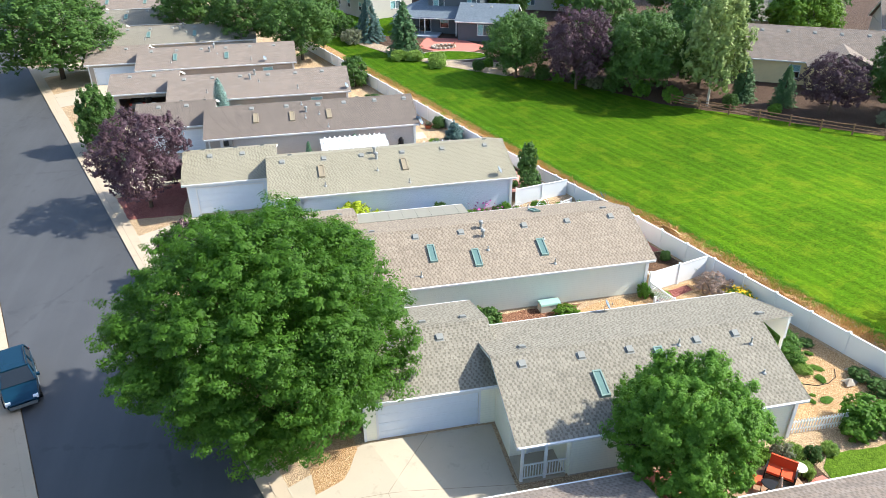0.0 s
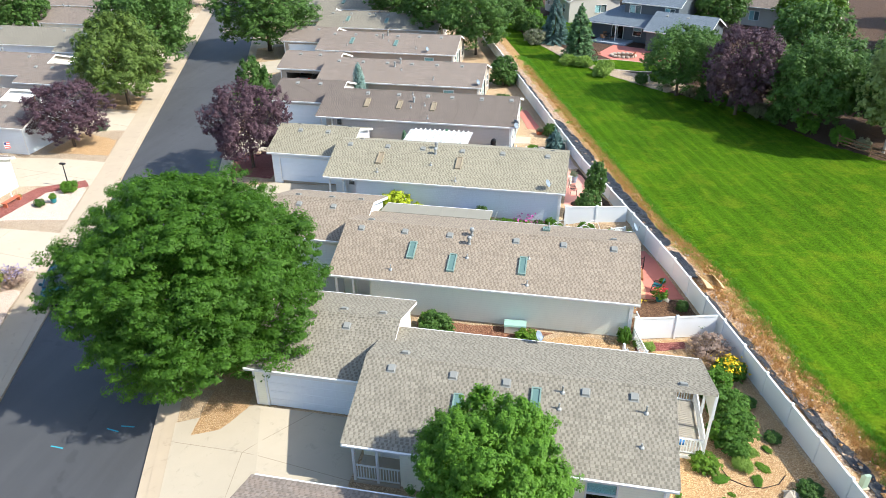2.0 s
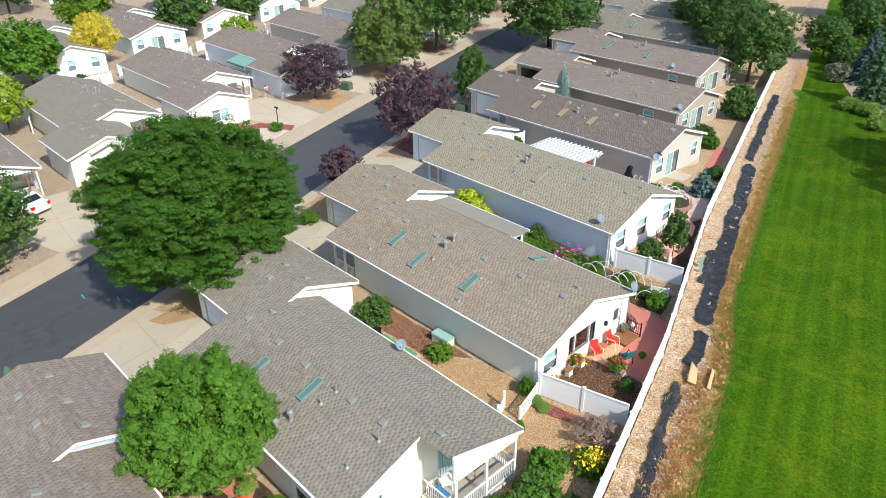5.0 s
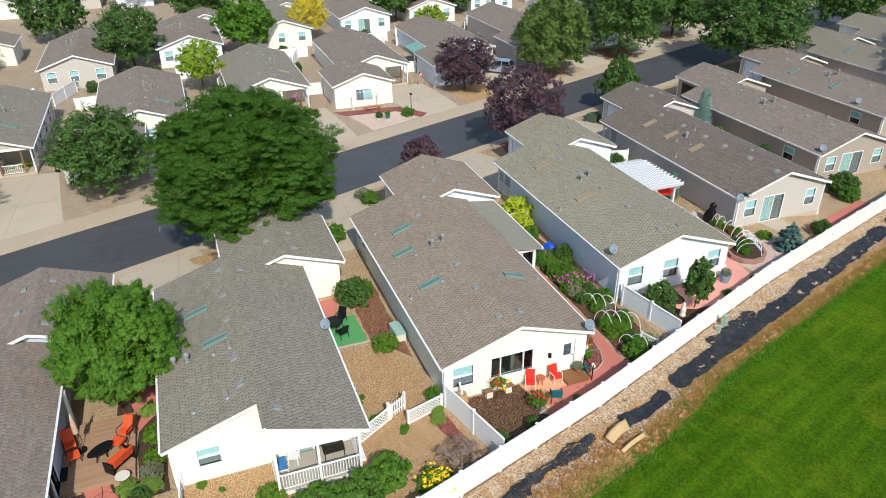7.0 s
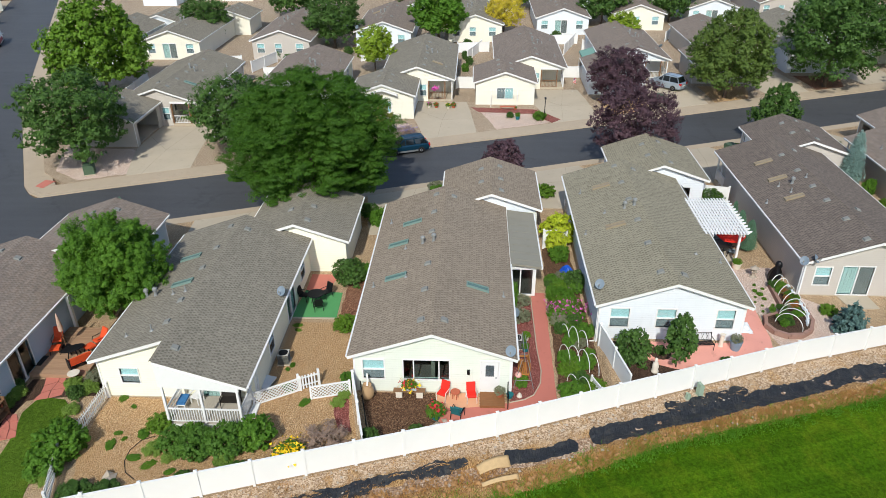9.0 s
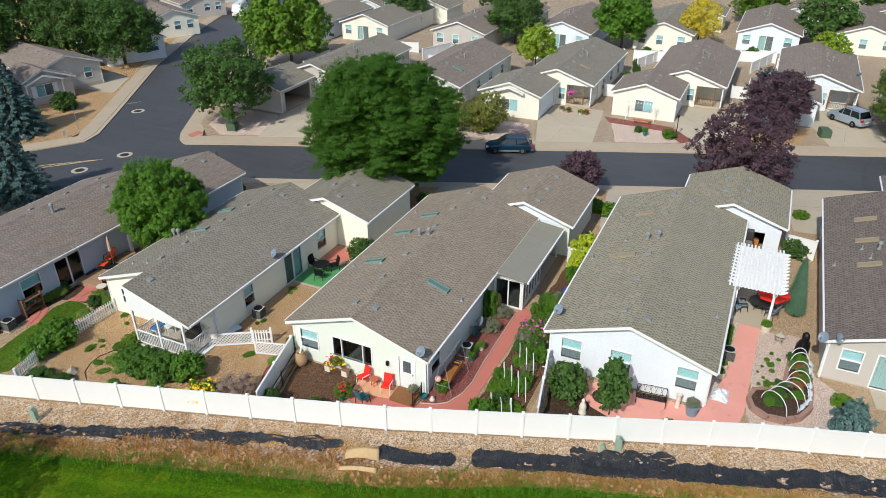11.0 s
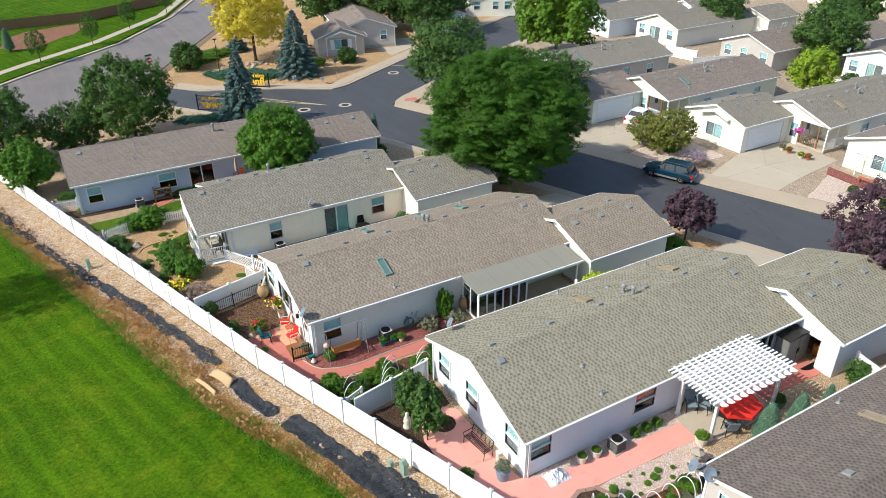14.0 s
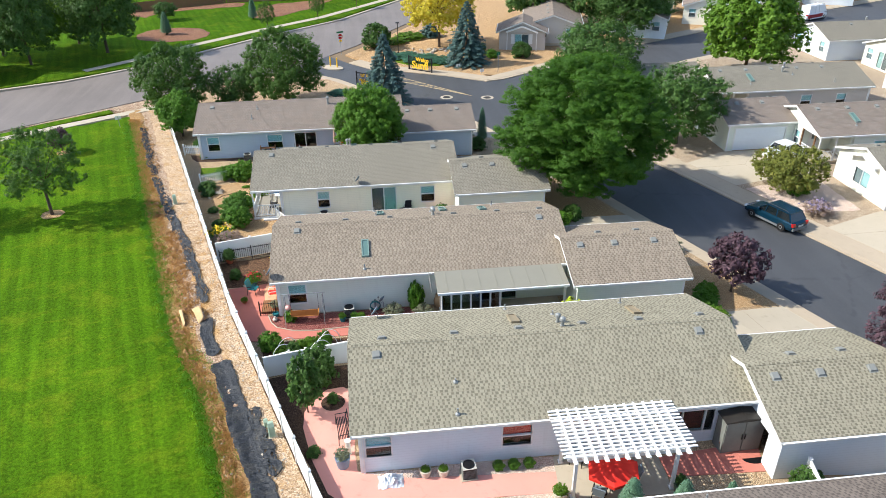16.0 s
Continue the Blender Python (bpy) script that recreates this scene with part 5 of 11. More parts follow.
def crown_points(rng, n, rx, ry, rz, zc, lobes, lobe_r=0.4, spread=0.68, egg=0.0, tufts=0, flat=1.0):
    """Leaf places on lobed clumps round an egg-shaped crown."""
    k = np.arange(lobes)
    ph = k * 2.39996 + rng.uniform(-0.4, 0.4, lobes)
    cz = 1 - 2 * (k + 0.5) / lobes + rng.uniform(-0.08, 0.08, lobes)
    cz = np.clip(cz, -0.8, 0.98)
    cr = np.sqrt(1 - cz ** 2)
    d = np.stack([cr * np.cos(ph), cr * np.sin(ph), cz], 1)
    c = d * spread * rng.uniform(0.8, 1.12, (lobes, 1))
    lr = lobe_r * rng.uniform(0.7, 1.25, lobes)
    w = rng.integers(0, lobes, n)
    o = unit(rng, n)
    o = o + d[w] * 0.7 + np.array([0, 0, 0.3])
    o /= np.linalg.norm(o, axis=1, keepdims=True)
    rad = lr[w] * rng.uniform(0.25, 1.0, n) ** 0.4
    if tufts:
        tf = unit(rng, tufts * lobes).reshape(lobes, tufts, 3) + d[:, None] * 0.6 + np.array([0, 0, 0.3])
        tf /= np.linalg.norm(tf, axis=2, keepdims=True)
        pick = rng.integers(0, tufts, n)
        jit = unit(rng, n) * rng.uniform(0.05, 1, (n, 1)) ** 0.5
        tall = rng.uniform(0.8, 1.2, (lobes, tufts))[w, pick]
        o2 = tf[w, pick] + jit * 0.24
        inner = rng.uniform(size=n) < 0.28
        o = np.where(inner[:, None], o, o2)
        rad = lr[w] * np.where(inner, rng.uniform(0.2, 0.8, n), tall * (0.98 + 0.1 * jit[:, 2]))
        face = np.where(inner[:, None], o, o2 * 0.6 + jit * 0.75)
    p = c[w] + o * rad[:, None] * np.array([1, 1, flat])
    if tufts:
        core = rng.uniform(size=n) < 0.12
        p = np.where(core[:, None], unit(rng, n) * (rng.uniform(0, 1, (n, 1)) ** 0.4) * 0.72, p)
        inner = inner | core
    wide = 1 - egg * p[:, 2:3]
    p = p * np.concatenate([wide, wide, np.ones_like(wide)], 1)
    pos = p * np.array([rx, ry, rz]) + np.array([0, 0, zc])
    nrm = (face if tufts else o) * 0.9 + unit(rng, n) * 0.36 + np.array([0, 0, 0.4])
    return pos, nrm, (np.where(inner, 1.35, 1.0)[:, None] if tufts else 1.0)


def trunk_geo(rng, h, r, zc, spread, limbs=7, lean=0.0):
    g = Geo()
    top = (lean * 0.4, 0.0, zc + h * 0.12)
    g.tube([(0, 0, -0.15), (0.02, 0.01, 0.12), (lean * 0.1, 0.03, zc * 0.4), (lean * 0.2, -0.04, zc * 0.75), top], [r * 1.6, r * 1.1, r * 0.9, r * 0.7, r * 0.3], 9)
    for i in range(limbs):
        a = i * 2.4 + rng.uniform(-0.3, 0.3)
        z0 = zc * rng.uniform(0.4, 0.8)
        ex, ey = math.cos(a) * spread * rng.uniform(0.55, 0.9), math.sin(a) * spread * rng.uniform(0.55, 0.9)
        z1 = zc + (h - zc) * rng.uniform(-0.25, 0.55)
        g.tube([(lean * 0.15, 0, z0), (ex * 0.35, ey * 0.35, z0 + (z1 - z0) * 0.45), (ex * 0.7, ey * 0.7, z0 + (z1 - z0) * 0.8), (ex, ey, z1)], [r * 0.5, r * 0.4, r * 0.25, r * 0.06], 6)
    return g


def broadleaf(name, mat, h, rx, rz, zc, leaves, leaf, lobes, seed, lobe_r=0.4, egg=0.1, trunk_r=0.18, ratio=0.5, spread=0.68, ry=None, bark=None, tufts=0, limbs=7, flat=1.0):
    rng = np.random.default_rng(seed)
    if lobes < 60:
        lobes, lobe_r, spread = int(lobes * 2), lobe_r * 0.76, min(0.8, spread + 0.08)
    pos, nrm, sc = crown_points(rng, leaves, rx, ry or rx, rz, zc, lobes, lobe_r, spread, egg, tufts, flat)
    keep = pos[:, 2] > 0.08
    return trunk_geo(rng, h, trunk_r, zc, rx, limbs).mesh(name + "_trunk", bark or BARK, True), leaf_mesh(name + "_crown", pos[keep], nrm[keep], leaf * sc[keep], mat, ratio, rng)


def conifer(name, mat, h, r, leaves, seed, droop=0.35, needle=0.3, power=0.85, ragged=0.16, boughs_=0, step=0.32):
    """Whorls of boughs that shorten towards a pointed top."""
    rng = np.random.default_rng(seed)
    levels = int(h / step)
    P, N = [], []
    per = leaves // levels
    for i in range(levels):
        f = i / levels
        rad = r * (1 - f) ** power * (1 + rng.uniform(-ragged, ragged)) + 0.05
        z = 0.25 + f * (h - 0.3)
        boughs = boughs_ or max(5, int(11 * (1 - f) + 4))
        n = max(6, int(per * (0.35 + 1.3 * (1 - f))))
        b = rng.integers(0, boughs, n)
        ang = (b + rng.uniform(-0.22, 0.22, n)) * 2 * math.pi / boughs + i * 0.7
        q = rng.uniform(0.15, 1.0, n) ** 0.6 * (1 + 0.14 * np.sin(b * 2.3 + i))
        x, y = np.cos(ang) * rad * q, np.sin(ang) * rad * q
        zz = z - droop * rad * q ** 1.5 * 0.5 + 0.12 * rad * np.maximum(q - 0.75, 0) + rng.normal(0, 0.05, n)
        P.append(np.stack([x, y, zz], 1))
        N.append(np.stack([np.cos(ang) * 0.5, np.sin(ang) * 0.5, np.ones(n)], 1) + unit(rng, n) * 0.7)
    tip = np.stack([rng.normal(0, 0.03, 30), rng.normal(0, 0.03, 30), rng.uniform(h - 0.5, h + 0.1, 30)], 1)
    P.append(tip)
    N.append(unit(rng, 30))
    pos, nrm = np.concatenate(P), np.concatenate(N)
    keep = pos[:, 2] > 0.04
    g = Geo().tube([(0, 0, -0.1), (0, 0, h * 0.5), (0, 0, h * 0.97)], [0.14 * r / 2 + 0.05, 0.08, 0.015], 8)
    return g.mesh(name + "_trunk", BARK, True), leaf_mesh(name + "_crown", pos[keep], nrm[keep], needle, mat, 0.4, rng)


def place(name, kit, x, y, label, category="tree", s=1.0, sz=None, rot=0.0, z=0.0, group="", sy=None):
    t = thing(name, pose(x, y, ground_z(x, y) + z, 0, 0, rot) @ Matrix.Diagonal((s, sy or s, sz or s, 1)), label, category, group)
    piece("trunk" if category == "tree" else "stalk", kit[0], t)
    piece("crown" if category == "tree" else "foliage", kit[1], t)
    return t


ASH = broadleaf("ash", LEAF_ASH, 12.2, 6.6, 5.5, 6.2, 320000, 0.135, 190, 11, 0.22, 0.06, 0.3, 0.5, 0.8, tufts=12, limbs=9, flat=0.6)
DARK1F = broadleaf("far_oak", LEAF_DARK, 11.0, 5.2, 4.9, 6.0, 9000, 0.44, 34, 13, 0.36, 0.1, 0.2, 0.55, 0.68, tufts=12)
DARK2F = broadleaf("far_elm", LEAF_DARK, 8.0, 4.2, 3.4, 4.4, 6500, 0.39, 26, 14, 0.38, 0.05, 0.16, 0.55, 0.7, tufts=10)
MAPLE = broadleaf("maple", LEAF_MAPLE, 7.0, 3.15, 3.0, 4.15, 120000, 0.112, 100, 12, 0.23, 0.1, 0.15, 0.5, 0.77, tufts=12)
DARK1 = broadleaf("oak", LEAF_DARK, 11.0, 5.2, 4.9, 6.0, 24000, 0.26, 34, 13, 0.36, 0.1, 0.2, 0.55, 0.68, tufts=12)
DARK2 = broadleaf("elm", LEAF_DARK, 8.0, 4.2, 3.4, 4.4, 20000, 0.22, 26, 14, 0.38, 0.05, 0.16, 0.55, 0.7, tufts=10)
AIRY = broadleaf("locust", LEAF_ELM, 7.8, 3.4, 3.0, 4.7, 16000, 0.15, 20, 15, 0.3, 0.12, 0.13, 0.5, 0.8, tufts=10)
CORNER = broadleaf("corner_elm", LEAF_ELM, 8.0, 4.1, 3.6, 4.3, 48000, 0.15, 34, 34, 0.3, 0.16, 0.15, 0.5, 0.8, tufts=11)
GREENT = broadleaf("maple_bright", LEAF_MAPLE, 7.5, 3.8, 3.2, 4.2, 15000, 0.3, 28, 16, 0.36, 0.1, 0.16, 0.6, 0.68, tufts=11)
LINDEN = broadleaf("linden", LEAF_LINDEN, 10.5, 4.9, 4.6, 5.7, 44000, 0.21, 44, 17, 0.3, 0.3, 0.2, 0.6, 0.72, tufts=12)
LIME = broadleaf("lime_maple", LEAF_LIME, 11.0, 5.6, 5.0, 6.0, 19000, 0.36, 40, 18, 0.32, 0.22, 0.2, 0.65, 0.7, tufts=11)
YELLOWT = broadleaf("yellow_ash", LEAF_YELLOW, 11.5, 5.6, 5.0, 7.0, 26000, 0.26, 30, 19, 0.36, 0.1, 0.2, 0.5, 0.72, tufts=10)
PALEYEL = broadleaf("honey_locust", LEAF_LOCUST, 6.0, 2.7, 2.3, 3.8, 5000, 0.32, 16, 20, 0.4, 0.0, 0.1, 0.5, 0.7, tufts=10)
PLUM = broadleaf("plum", LEAF_PLUM, 7.6, 3.9, 3.4, 4.3, 30000, 0.165, 34, 21, 0.3, 0.0, 0.14, 0.5, 0.72, tufts=9)
PLUM_S = broadleaf("plum_small", LEAF_PLUM, 4.0, 1.75, 1.6, 2.4, 5000, 0.22, 16, 22, 0.38, 0.1, 0.07, 0.5, 0.7, tufts=12)
ASPEN = broadleaf("aspen", LEAF_ASPEN, 13.0, 3.4, 5.6, 7.2, 12000, 0.3, 34, 23, 0.28, 0.1, 0.14, 0.7, 0.78, tufts=11, bark=STONE)
MIXED = broadleaf("serviceberry", LEAF_MIXED, 4.2, 2.5, 1.9, 2.3, 9000, 0.19, 20, 24, 0.38, 0.05, 0.06, 0.5, 0.7, tufts=10)
COLUMN = broadleaf("columnar_tree", LEAF_DARK, 6.0, 2.2, 2.9, 3.1, 16000, 0.2, 26, 25, 0.34, 0.28, 0.1, 0.55, 0.72, tufts=10)
SAPLING = broadleaf("sapling", LEAF_DARK, 3.6, 0.95, 1.5, 2.1, 3200, 0.2, 14, 40, 0.4, 0.2, 0.04, 0.55, 0.68, tufts=9, limbs=5)
SPRUCE = conifer("spruce", LEAF_SPRUCE, 8.0, 2.9, 60000, 26, 0.35, 0.17, 0.8, 0.12)
PINE = conifer("pine", LEAF_PINE, 7.0, 2.1, 9000, 27, 0.1, 0.32, 0.7, 0.2)
ARBOR = conifer("arborvitae", LEAF_CYPRESS, 2.9, 0.58, 16000, 28, -0.6, 0.075, 0.55, 0.07, 60, 0.05)
SILVER = conifer("silver_column", leafmat("needle_silver", srgb(80, 108, 102), srgb(138, 166, 156), 0.1), 2.9, 0.58, 9000, 48, -0.5, 0.1, 0.55, 0.1, 40, 0.06)
BLUEBUSH = conifer("dwarf_spruce", LEAF_SPRUCE, 1.8, 0.85, 2600, 29, 0.2, 0.22, 0.6, 0.15)


def bush(name, mat, r, h, leaves, leaf, seed, lobes=10, ratio=0.6, lobe_r=0.45):
    rng = np.random.default_rng(seed)
    leaves, leaf = (int(leaves * 1.5), leaf * 0.7) if leaf < 0.3 else (leaves, leaf)
    pos, nrm, sc = crown_points(rng, leaves, r, r, h * 0.55, h * 0.48, lobes * 4, lobe_r * 0.55, 0.74, 0.1, 8)
    keep = pos[:, 2] > 0.02
    g = Geo()
    for i in range(6):
        a = i * 1.05
        g.tube([(0.06 * math.cos(a), 0.06 * math.sin(a), -0.05), (r * 0.3 * math.cos(a), r * 0.3 * math.sin(a), h * 0.4), (r * 0.6 * math.cos(a), r * 0.6 * math.sin(a), h * 0.75)], [0.03, 0.02, 0.006], 5)
    return g.mesh(name + "_stems", BARK), leaf_mesh(name + "_foliage", pos[keep], nrm[keep], leaf * sc[keep], mat, ratio, rng)


BUSH_G = bush("bush_green", LEAF_MAPLE, 1.0, 1.5, 3200, 0.17, 31)
BUSH_D = bush("bush_dark", LEAF_DARK, 1.0, 1.6, 3400, 0.16, 32, 12)
BUSH_Y = bush("bush_gold", LEAF_GOLD, 1.0, 1.5, 3000, 0.17, 33)
JUNIPER = bush("juniper", LEAF_JUNIPER, 1.0, 1.2, 3000, 0.17, 47, 14, 0.4)
BUSH_L = bush("bush_lime", LEAF_LIME, 1.0, 1.0, 2400, 0.17, 34)
BUSH_T = bush("bush_twig", LEAF_DRY, 1.0, 1.3, 2600, 0.2, 35, 10, 0.14)
BUSH_GR = bush("bush_grey", LEAF_GREY, 1.0, 1.2, 2400, 0.18, 36, 10, 0.3)
BUSH_R = bush("bush_rust", leafmat("leaf_rust", srgb(120, 72, 40), srgb(178, 122, 66)), 1.0, 1.2, 2000, 0.18, 43)
BUSH_F = bush("bush_flower", LEAF_MAPLE, 1.0, 1.2, 2600, 0.16, 37)
BUSH_P = bush("bush_porch", leafmat("leaf_porch_bush", srgb(46, 82, 30), srgb(102, 142, 54), 0.3), 1.0, 1.5, 4200, 0.17, 41, 12, 0.5)
TUFT = bush("grass_tuft", LEAF_FEATHER, 1.0, 1.0, 2600, 0.5, 38, 6, 0.07)

place("ash_tree", ASH, -2.5, 27.8, "very large green ash tree spreading over the street", rot=30)
place("maple_tree", MAPLE, 14.4, 19.1, "round bright green maple beside the yellow home")
place("plum_tree", PLUM, -12.3, 55.3, "purple-leaved plum tree by the kerb", rot=20, sz=1.05)
place("plum_tree", PLUM, -32.0, 57.2, "dark purple plum tree in a front yard", s=1.0, sz=0.85, rot=140)
place("linden_tree", LINDEN, -34.6, 70.6, "dense rounded linden tree in a front yard")
place("oak_tree", DARK1, -39.5, 84.4, "tall dark green shade tree by the street", s=1.2, rot=70)
place("oak_tree", DARK1, -28.6, 97.4, "broad dark green shade tree by the kerb", s=1.45, sz=1.05, rot=200)
place("columnar_tree", COLUMN, -18.6, 70.4, "upright light green tree beside a driveway")
place("plum_tree", PLUM_S, -8.1, 43.3, "small dark purple plum tree by the kerb")
place("lime_maple_tree", LIME, -33.2, -4.3, "dense lime-green maple beside the branch street", s=1.05)
place("elm_tree", DARK2, -11.2, 3.6, "dark green tree on the street corner", s=1.15, rot=40)
place("elm_tree", DARK2, -15.2, 17.4, "dark green tree in a front yard behind the kerb", s=0.96, rot=150)
place("oak_tree", DARK1, -25.6, -27.6, "broad dark green tree across the branch street", s=1.0, sz=0.85, rot=25)
place("elm_tree", DARK2, -29.6, -28.9, "dark green tree beside a home", s=0.95, rot=305)
place("spruce_tree", SPRUCE, 12.2, 0.2, "blue spruce beside the entrance road")
place("spruce_tree", SPRUCE, 0.6, -15.4, "blue spruce in the bark bed of the corner", s=1.05, rot=60)
place("yellow_ash_tree", YELLOWT, 3.2, -25.5, "golden yellow ash tree in autumn colour")
place("locust_tree", CORNER, 23.2, 0.2, "green feathery tree behind the corner home", s=1.12, rot=20)
place("elm_tree", CORNER, 35.0, 1.2, "green feathery tree by the collector road", s=1.0, rot=80)
place("elm_tree", DARK2, 28.8, 1.0, "dark green tree behind the corner home", s=0.65, sz=0.66, rot=230)
place("maple_tree", GREENT, 32.9, 9.4, "small green tree inside the fence corner", s=0.62, sz=0.6, rot=100)
place("locust_tree", AIRY, 39.76, 25.84, "young airy tree standing on the lawn", s=0.95)
place("plum_tree", PLUM_S, 43.6, 12.0, "small dark plum tree in a mulch ring", s=0.62, rot=120)
place("locust_tree", AIRY, 47.6, 26.5, "young airy tree standing on the lawn", s=0.9, rot=220)
place("elm_tree", DARK2, 1.6, 99.0, "dark green tree behind the homes", s=1.2, rot=50)
place("elm_tree", DARK2, -5.5, 106.0, "dark green tree behind the homes", s=1.3, rot=170)
place("elm_tree", DARK2, -14, 117, "dark green tree behind the homes", s=1.3, rot=270)
place("hedge_bush", BUSH_D, 7.2, 84.6, "tall dark green bush at the fence", "bush", s=2.0, sz=2.3)
place("pine_tree", PINE, 15.8, 99.6, "pointed green pine by the park's garden bed", s=1.15, sz=1.05)
place("pine_tree", SPRUCE, 12.0, 109.0, "green spruce by the park's edge", s=0.85, rot=100)
place("elm_tree", DARK2, 27.6, 84.6, "green tree on the park's edge", s=1.02, rot=60)
place("plum_tree", PLUM, 33.2, 78.4, "large dark purple plum tree on the park's edge", s=1.15, sz=1.25, rot=33)
place("oak_tree", DARK1, 39.3, 74.5, "tall dark green tree on the park's edge", s=0.85, rot=120)
place("aspen_tree", ASPEN, 45.0, 68.8, "tall pale aspen with white trunk", s=1.0)
place("oak_tree", DARK1, 47.5, 75.0, "tall dark green tree behind the park fence", s=0.85, rot=15)
place("plum_tree", PLUM, 56.0, 63.0, "dark purple plum tree behind the rail fence", s=0.85, rot=250)
place("oak_tree", DARK1, 63.5, 61.0, "dark green tree behind the rail fence", s=0.9, rot=75)
place("pine_tree", PINE, 49.8, 69.6, "green pine behind the rail fence", s=0.7)
place("pine_tree", PINE, 53.2, 67.0, "green pine behind the rail fence", s=0.65, rot=90)
place("elm_tree", DARK2, 36.5, 82.5, "dark green tree on the park's edge", s=0.9, rot=10)
place("elm_tree", DARK2, 42.0, 78.5, "dark green tree behind the park", s=1.1, rot=310)
FAR = {id(DARK1): DARK1F, id(DARK2): DARK2F}
for i, (tx, ty, kit, lab, nm, ts) in enumerate([(30.5, 92, DARK2, "dark green garden tree beyond the park", "elm_tree", 0.8), (52, 84, DARK1, "dark green garden tree beyond the park", "oak_tree", 0.9),
        (60, 92, DARK1, "dark green garden tree beyond the park", "oak_tree", 1.0), (70, 88, LIME, "lime-green garden tree beyond the park", "lime_maple_tree", 0.9), (45, 100, DARK2, "dark green garden tree beyond the park", "elm_tree", 1.1),
        (36, 118, DARK1, "dark green garden tree beyond the park", "oak_tree", 0.9), (50, 120, LIME, "lime-green garden tree beyond the park", "lime_maple_tree", 0.9), (64, 112, DARK1, "dark green garden tree beyond the park", "oak_tree", 1.1),
        (78, 66, DARK1, "dark green garden tree beyond the park", "oak_tree", 1.0), (80, 100, DARK1, "dark green garden tree beyond the park", "oak_tree", 1.1), (6, 128, DARK2, "dark green garden tree beyond the park", "elm_tree", 1.0),
        (3.5, 118, DARK2, "dark green garden tree beyond the park", "elm_tree", 0.75), (-2, 150, DARK1, "dark green garden tree beyond the park", "oak_tree", 1.0), (28, 140, DARK1, "dark green garden tree beyond the park", "oak_tree", 1.0),
        (48, 150, DARK1, "dark green garden tree beyond the park", "oak_tree", 1.2), (75, 130, DARK1, "dark green garden tree beyond the park", "oak_tree", 1.2), (90, 85, DARK2, "dark green garden tree beyond the park", "elm_tree", 1.3)]):
    place(nm, FAR.get(id(kit), kit), tx, ty, lab, s=ts, rot=47 * i)
# trees among the homes across the street
for i, (tx, ty, kit, lab, nm, ts, tz) in enumerate([(-66.5, 45.1, YELLOWT, "bright yellow ash between the far homes", "yellow_ash_tree", 0.55, 0.6), (-44.2, 27.2, PALEYEL, "pale yellow-green locust between homes", "honey_locust_tree", 1.0, 1.0),
        (-61.5, 34.9, GREENT, "round green maple behind the homes", "maple_tree", 1.15, 1.1), (-58.4, 19.3, DARK2, "dark green tree behind the homes", "elm_tree", 1.05, 1.1), (-75, 62, DARK2, "dark green tree behind the homes", "elm_tree", 1.0, 1.0),
        (-58.0, 62.5, PALEYEL, "thin pale locust behind the homes", "honey_locust_tree", 0.9, 0.9), (-78, 74, DARK2, "dark green tree behind the homes", "elm_tree", 1.0, 1.1), (-47, 99, DARK1, "dark green street tree", "oak_tree", 1.0, 1.0),
        (-54, 113, DARK2, "dark green street tree", "elm_tree", 1.2, 1.2), (-58, 128, DARK1, "dark green street tree", "oak_tree", 1.1, 1.1), (-40, 127, DARK1, "dark green street tree", "oak_tree", 1.1, 1.1), (-47, 140, DARK2, "dark green street tree", "elm_tree", 1.2, 1.2),
        (-84, 30, DARK1, "dark green tree by the next street", "oak_tree", 1.0, 1.0), (-80, 8, DARK2, "dark green tree by the next street", "elm_tree", 1.2, 1.2), (-90, 52, LIME, "lime-green tree by the next street", "lime_maple_tree", 0.8, 0.8),
        (-97, 72, DARK1, "dark green tree by the next street", "oak_tree", 1.0, 1.0), (-70, 98, DARK1, "dark green tree behind the homes", "oak_tree", 0.9, 0.9), (-95, 95, DARK2, "dark green tree by the next street", "elm_tree", 1.2, 1.2),
        (-88, 112, DARK1, "dark green tree behind the homes", "oak_tree", 1.0, 1.0), (-63, -2, DARK2, "dark green tree behind the homes", "elm_tree", 0.9, 0.9), (-110, 20, DARK1, "dark green tree among far homes", "oak_tree", 1.1, 1.1),
        (-118, 48, DARK1, "dark green tree among far homes", "oak_tree", 1.1, 1.1), (-22, -34, DARK1, "dark green tree by the branch street", "oak_tree", 1.0, 0.95), (-14, -40, DARK1, "dark green tree behind the corner home", "oak_tree", 1.1, 1.1),
        (-40, -45, DARK2, "dark green tree by the branch street", "elm_tree", 1.1, 1.1), (-34, -58, DARK1, "dark green tree behind the corner home", "oak_tree", 1.1, 1.1), (-60, -52, DARK2, "dark green tree by the branch street", "elm_tree", 1.1, 1.1)]):
    place(nm, FAR.get(id(kit), kit) if tx < -74 or ty > 95 or ty < -36 else kit, tx, ty, lab, s=ts, sz=tz, rot=61 * i)
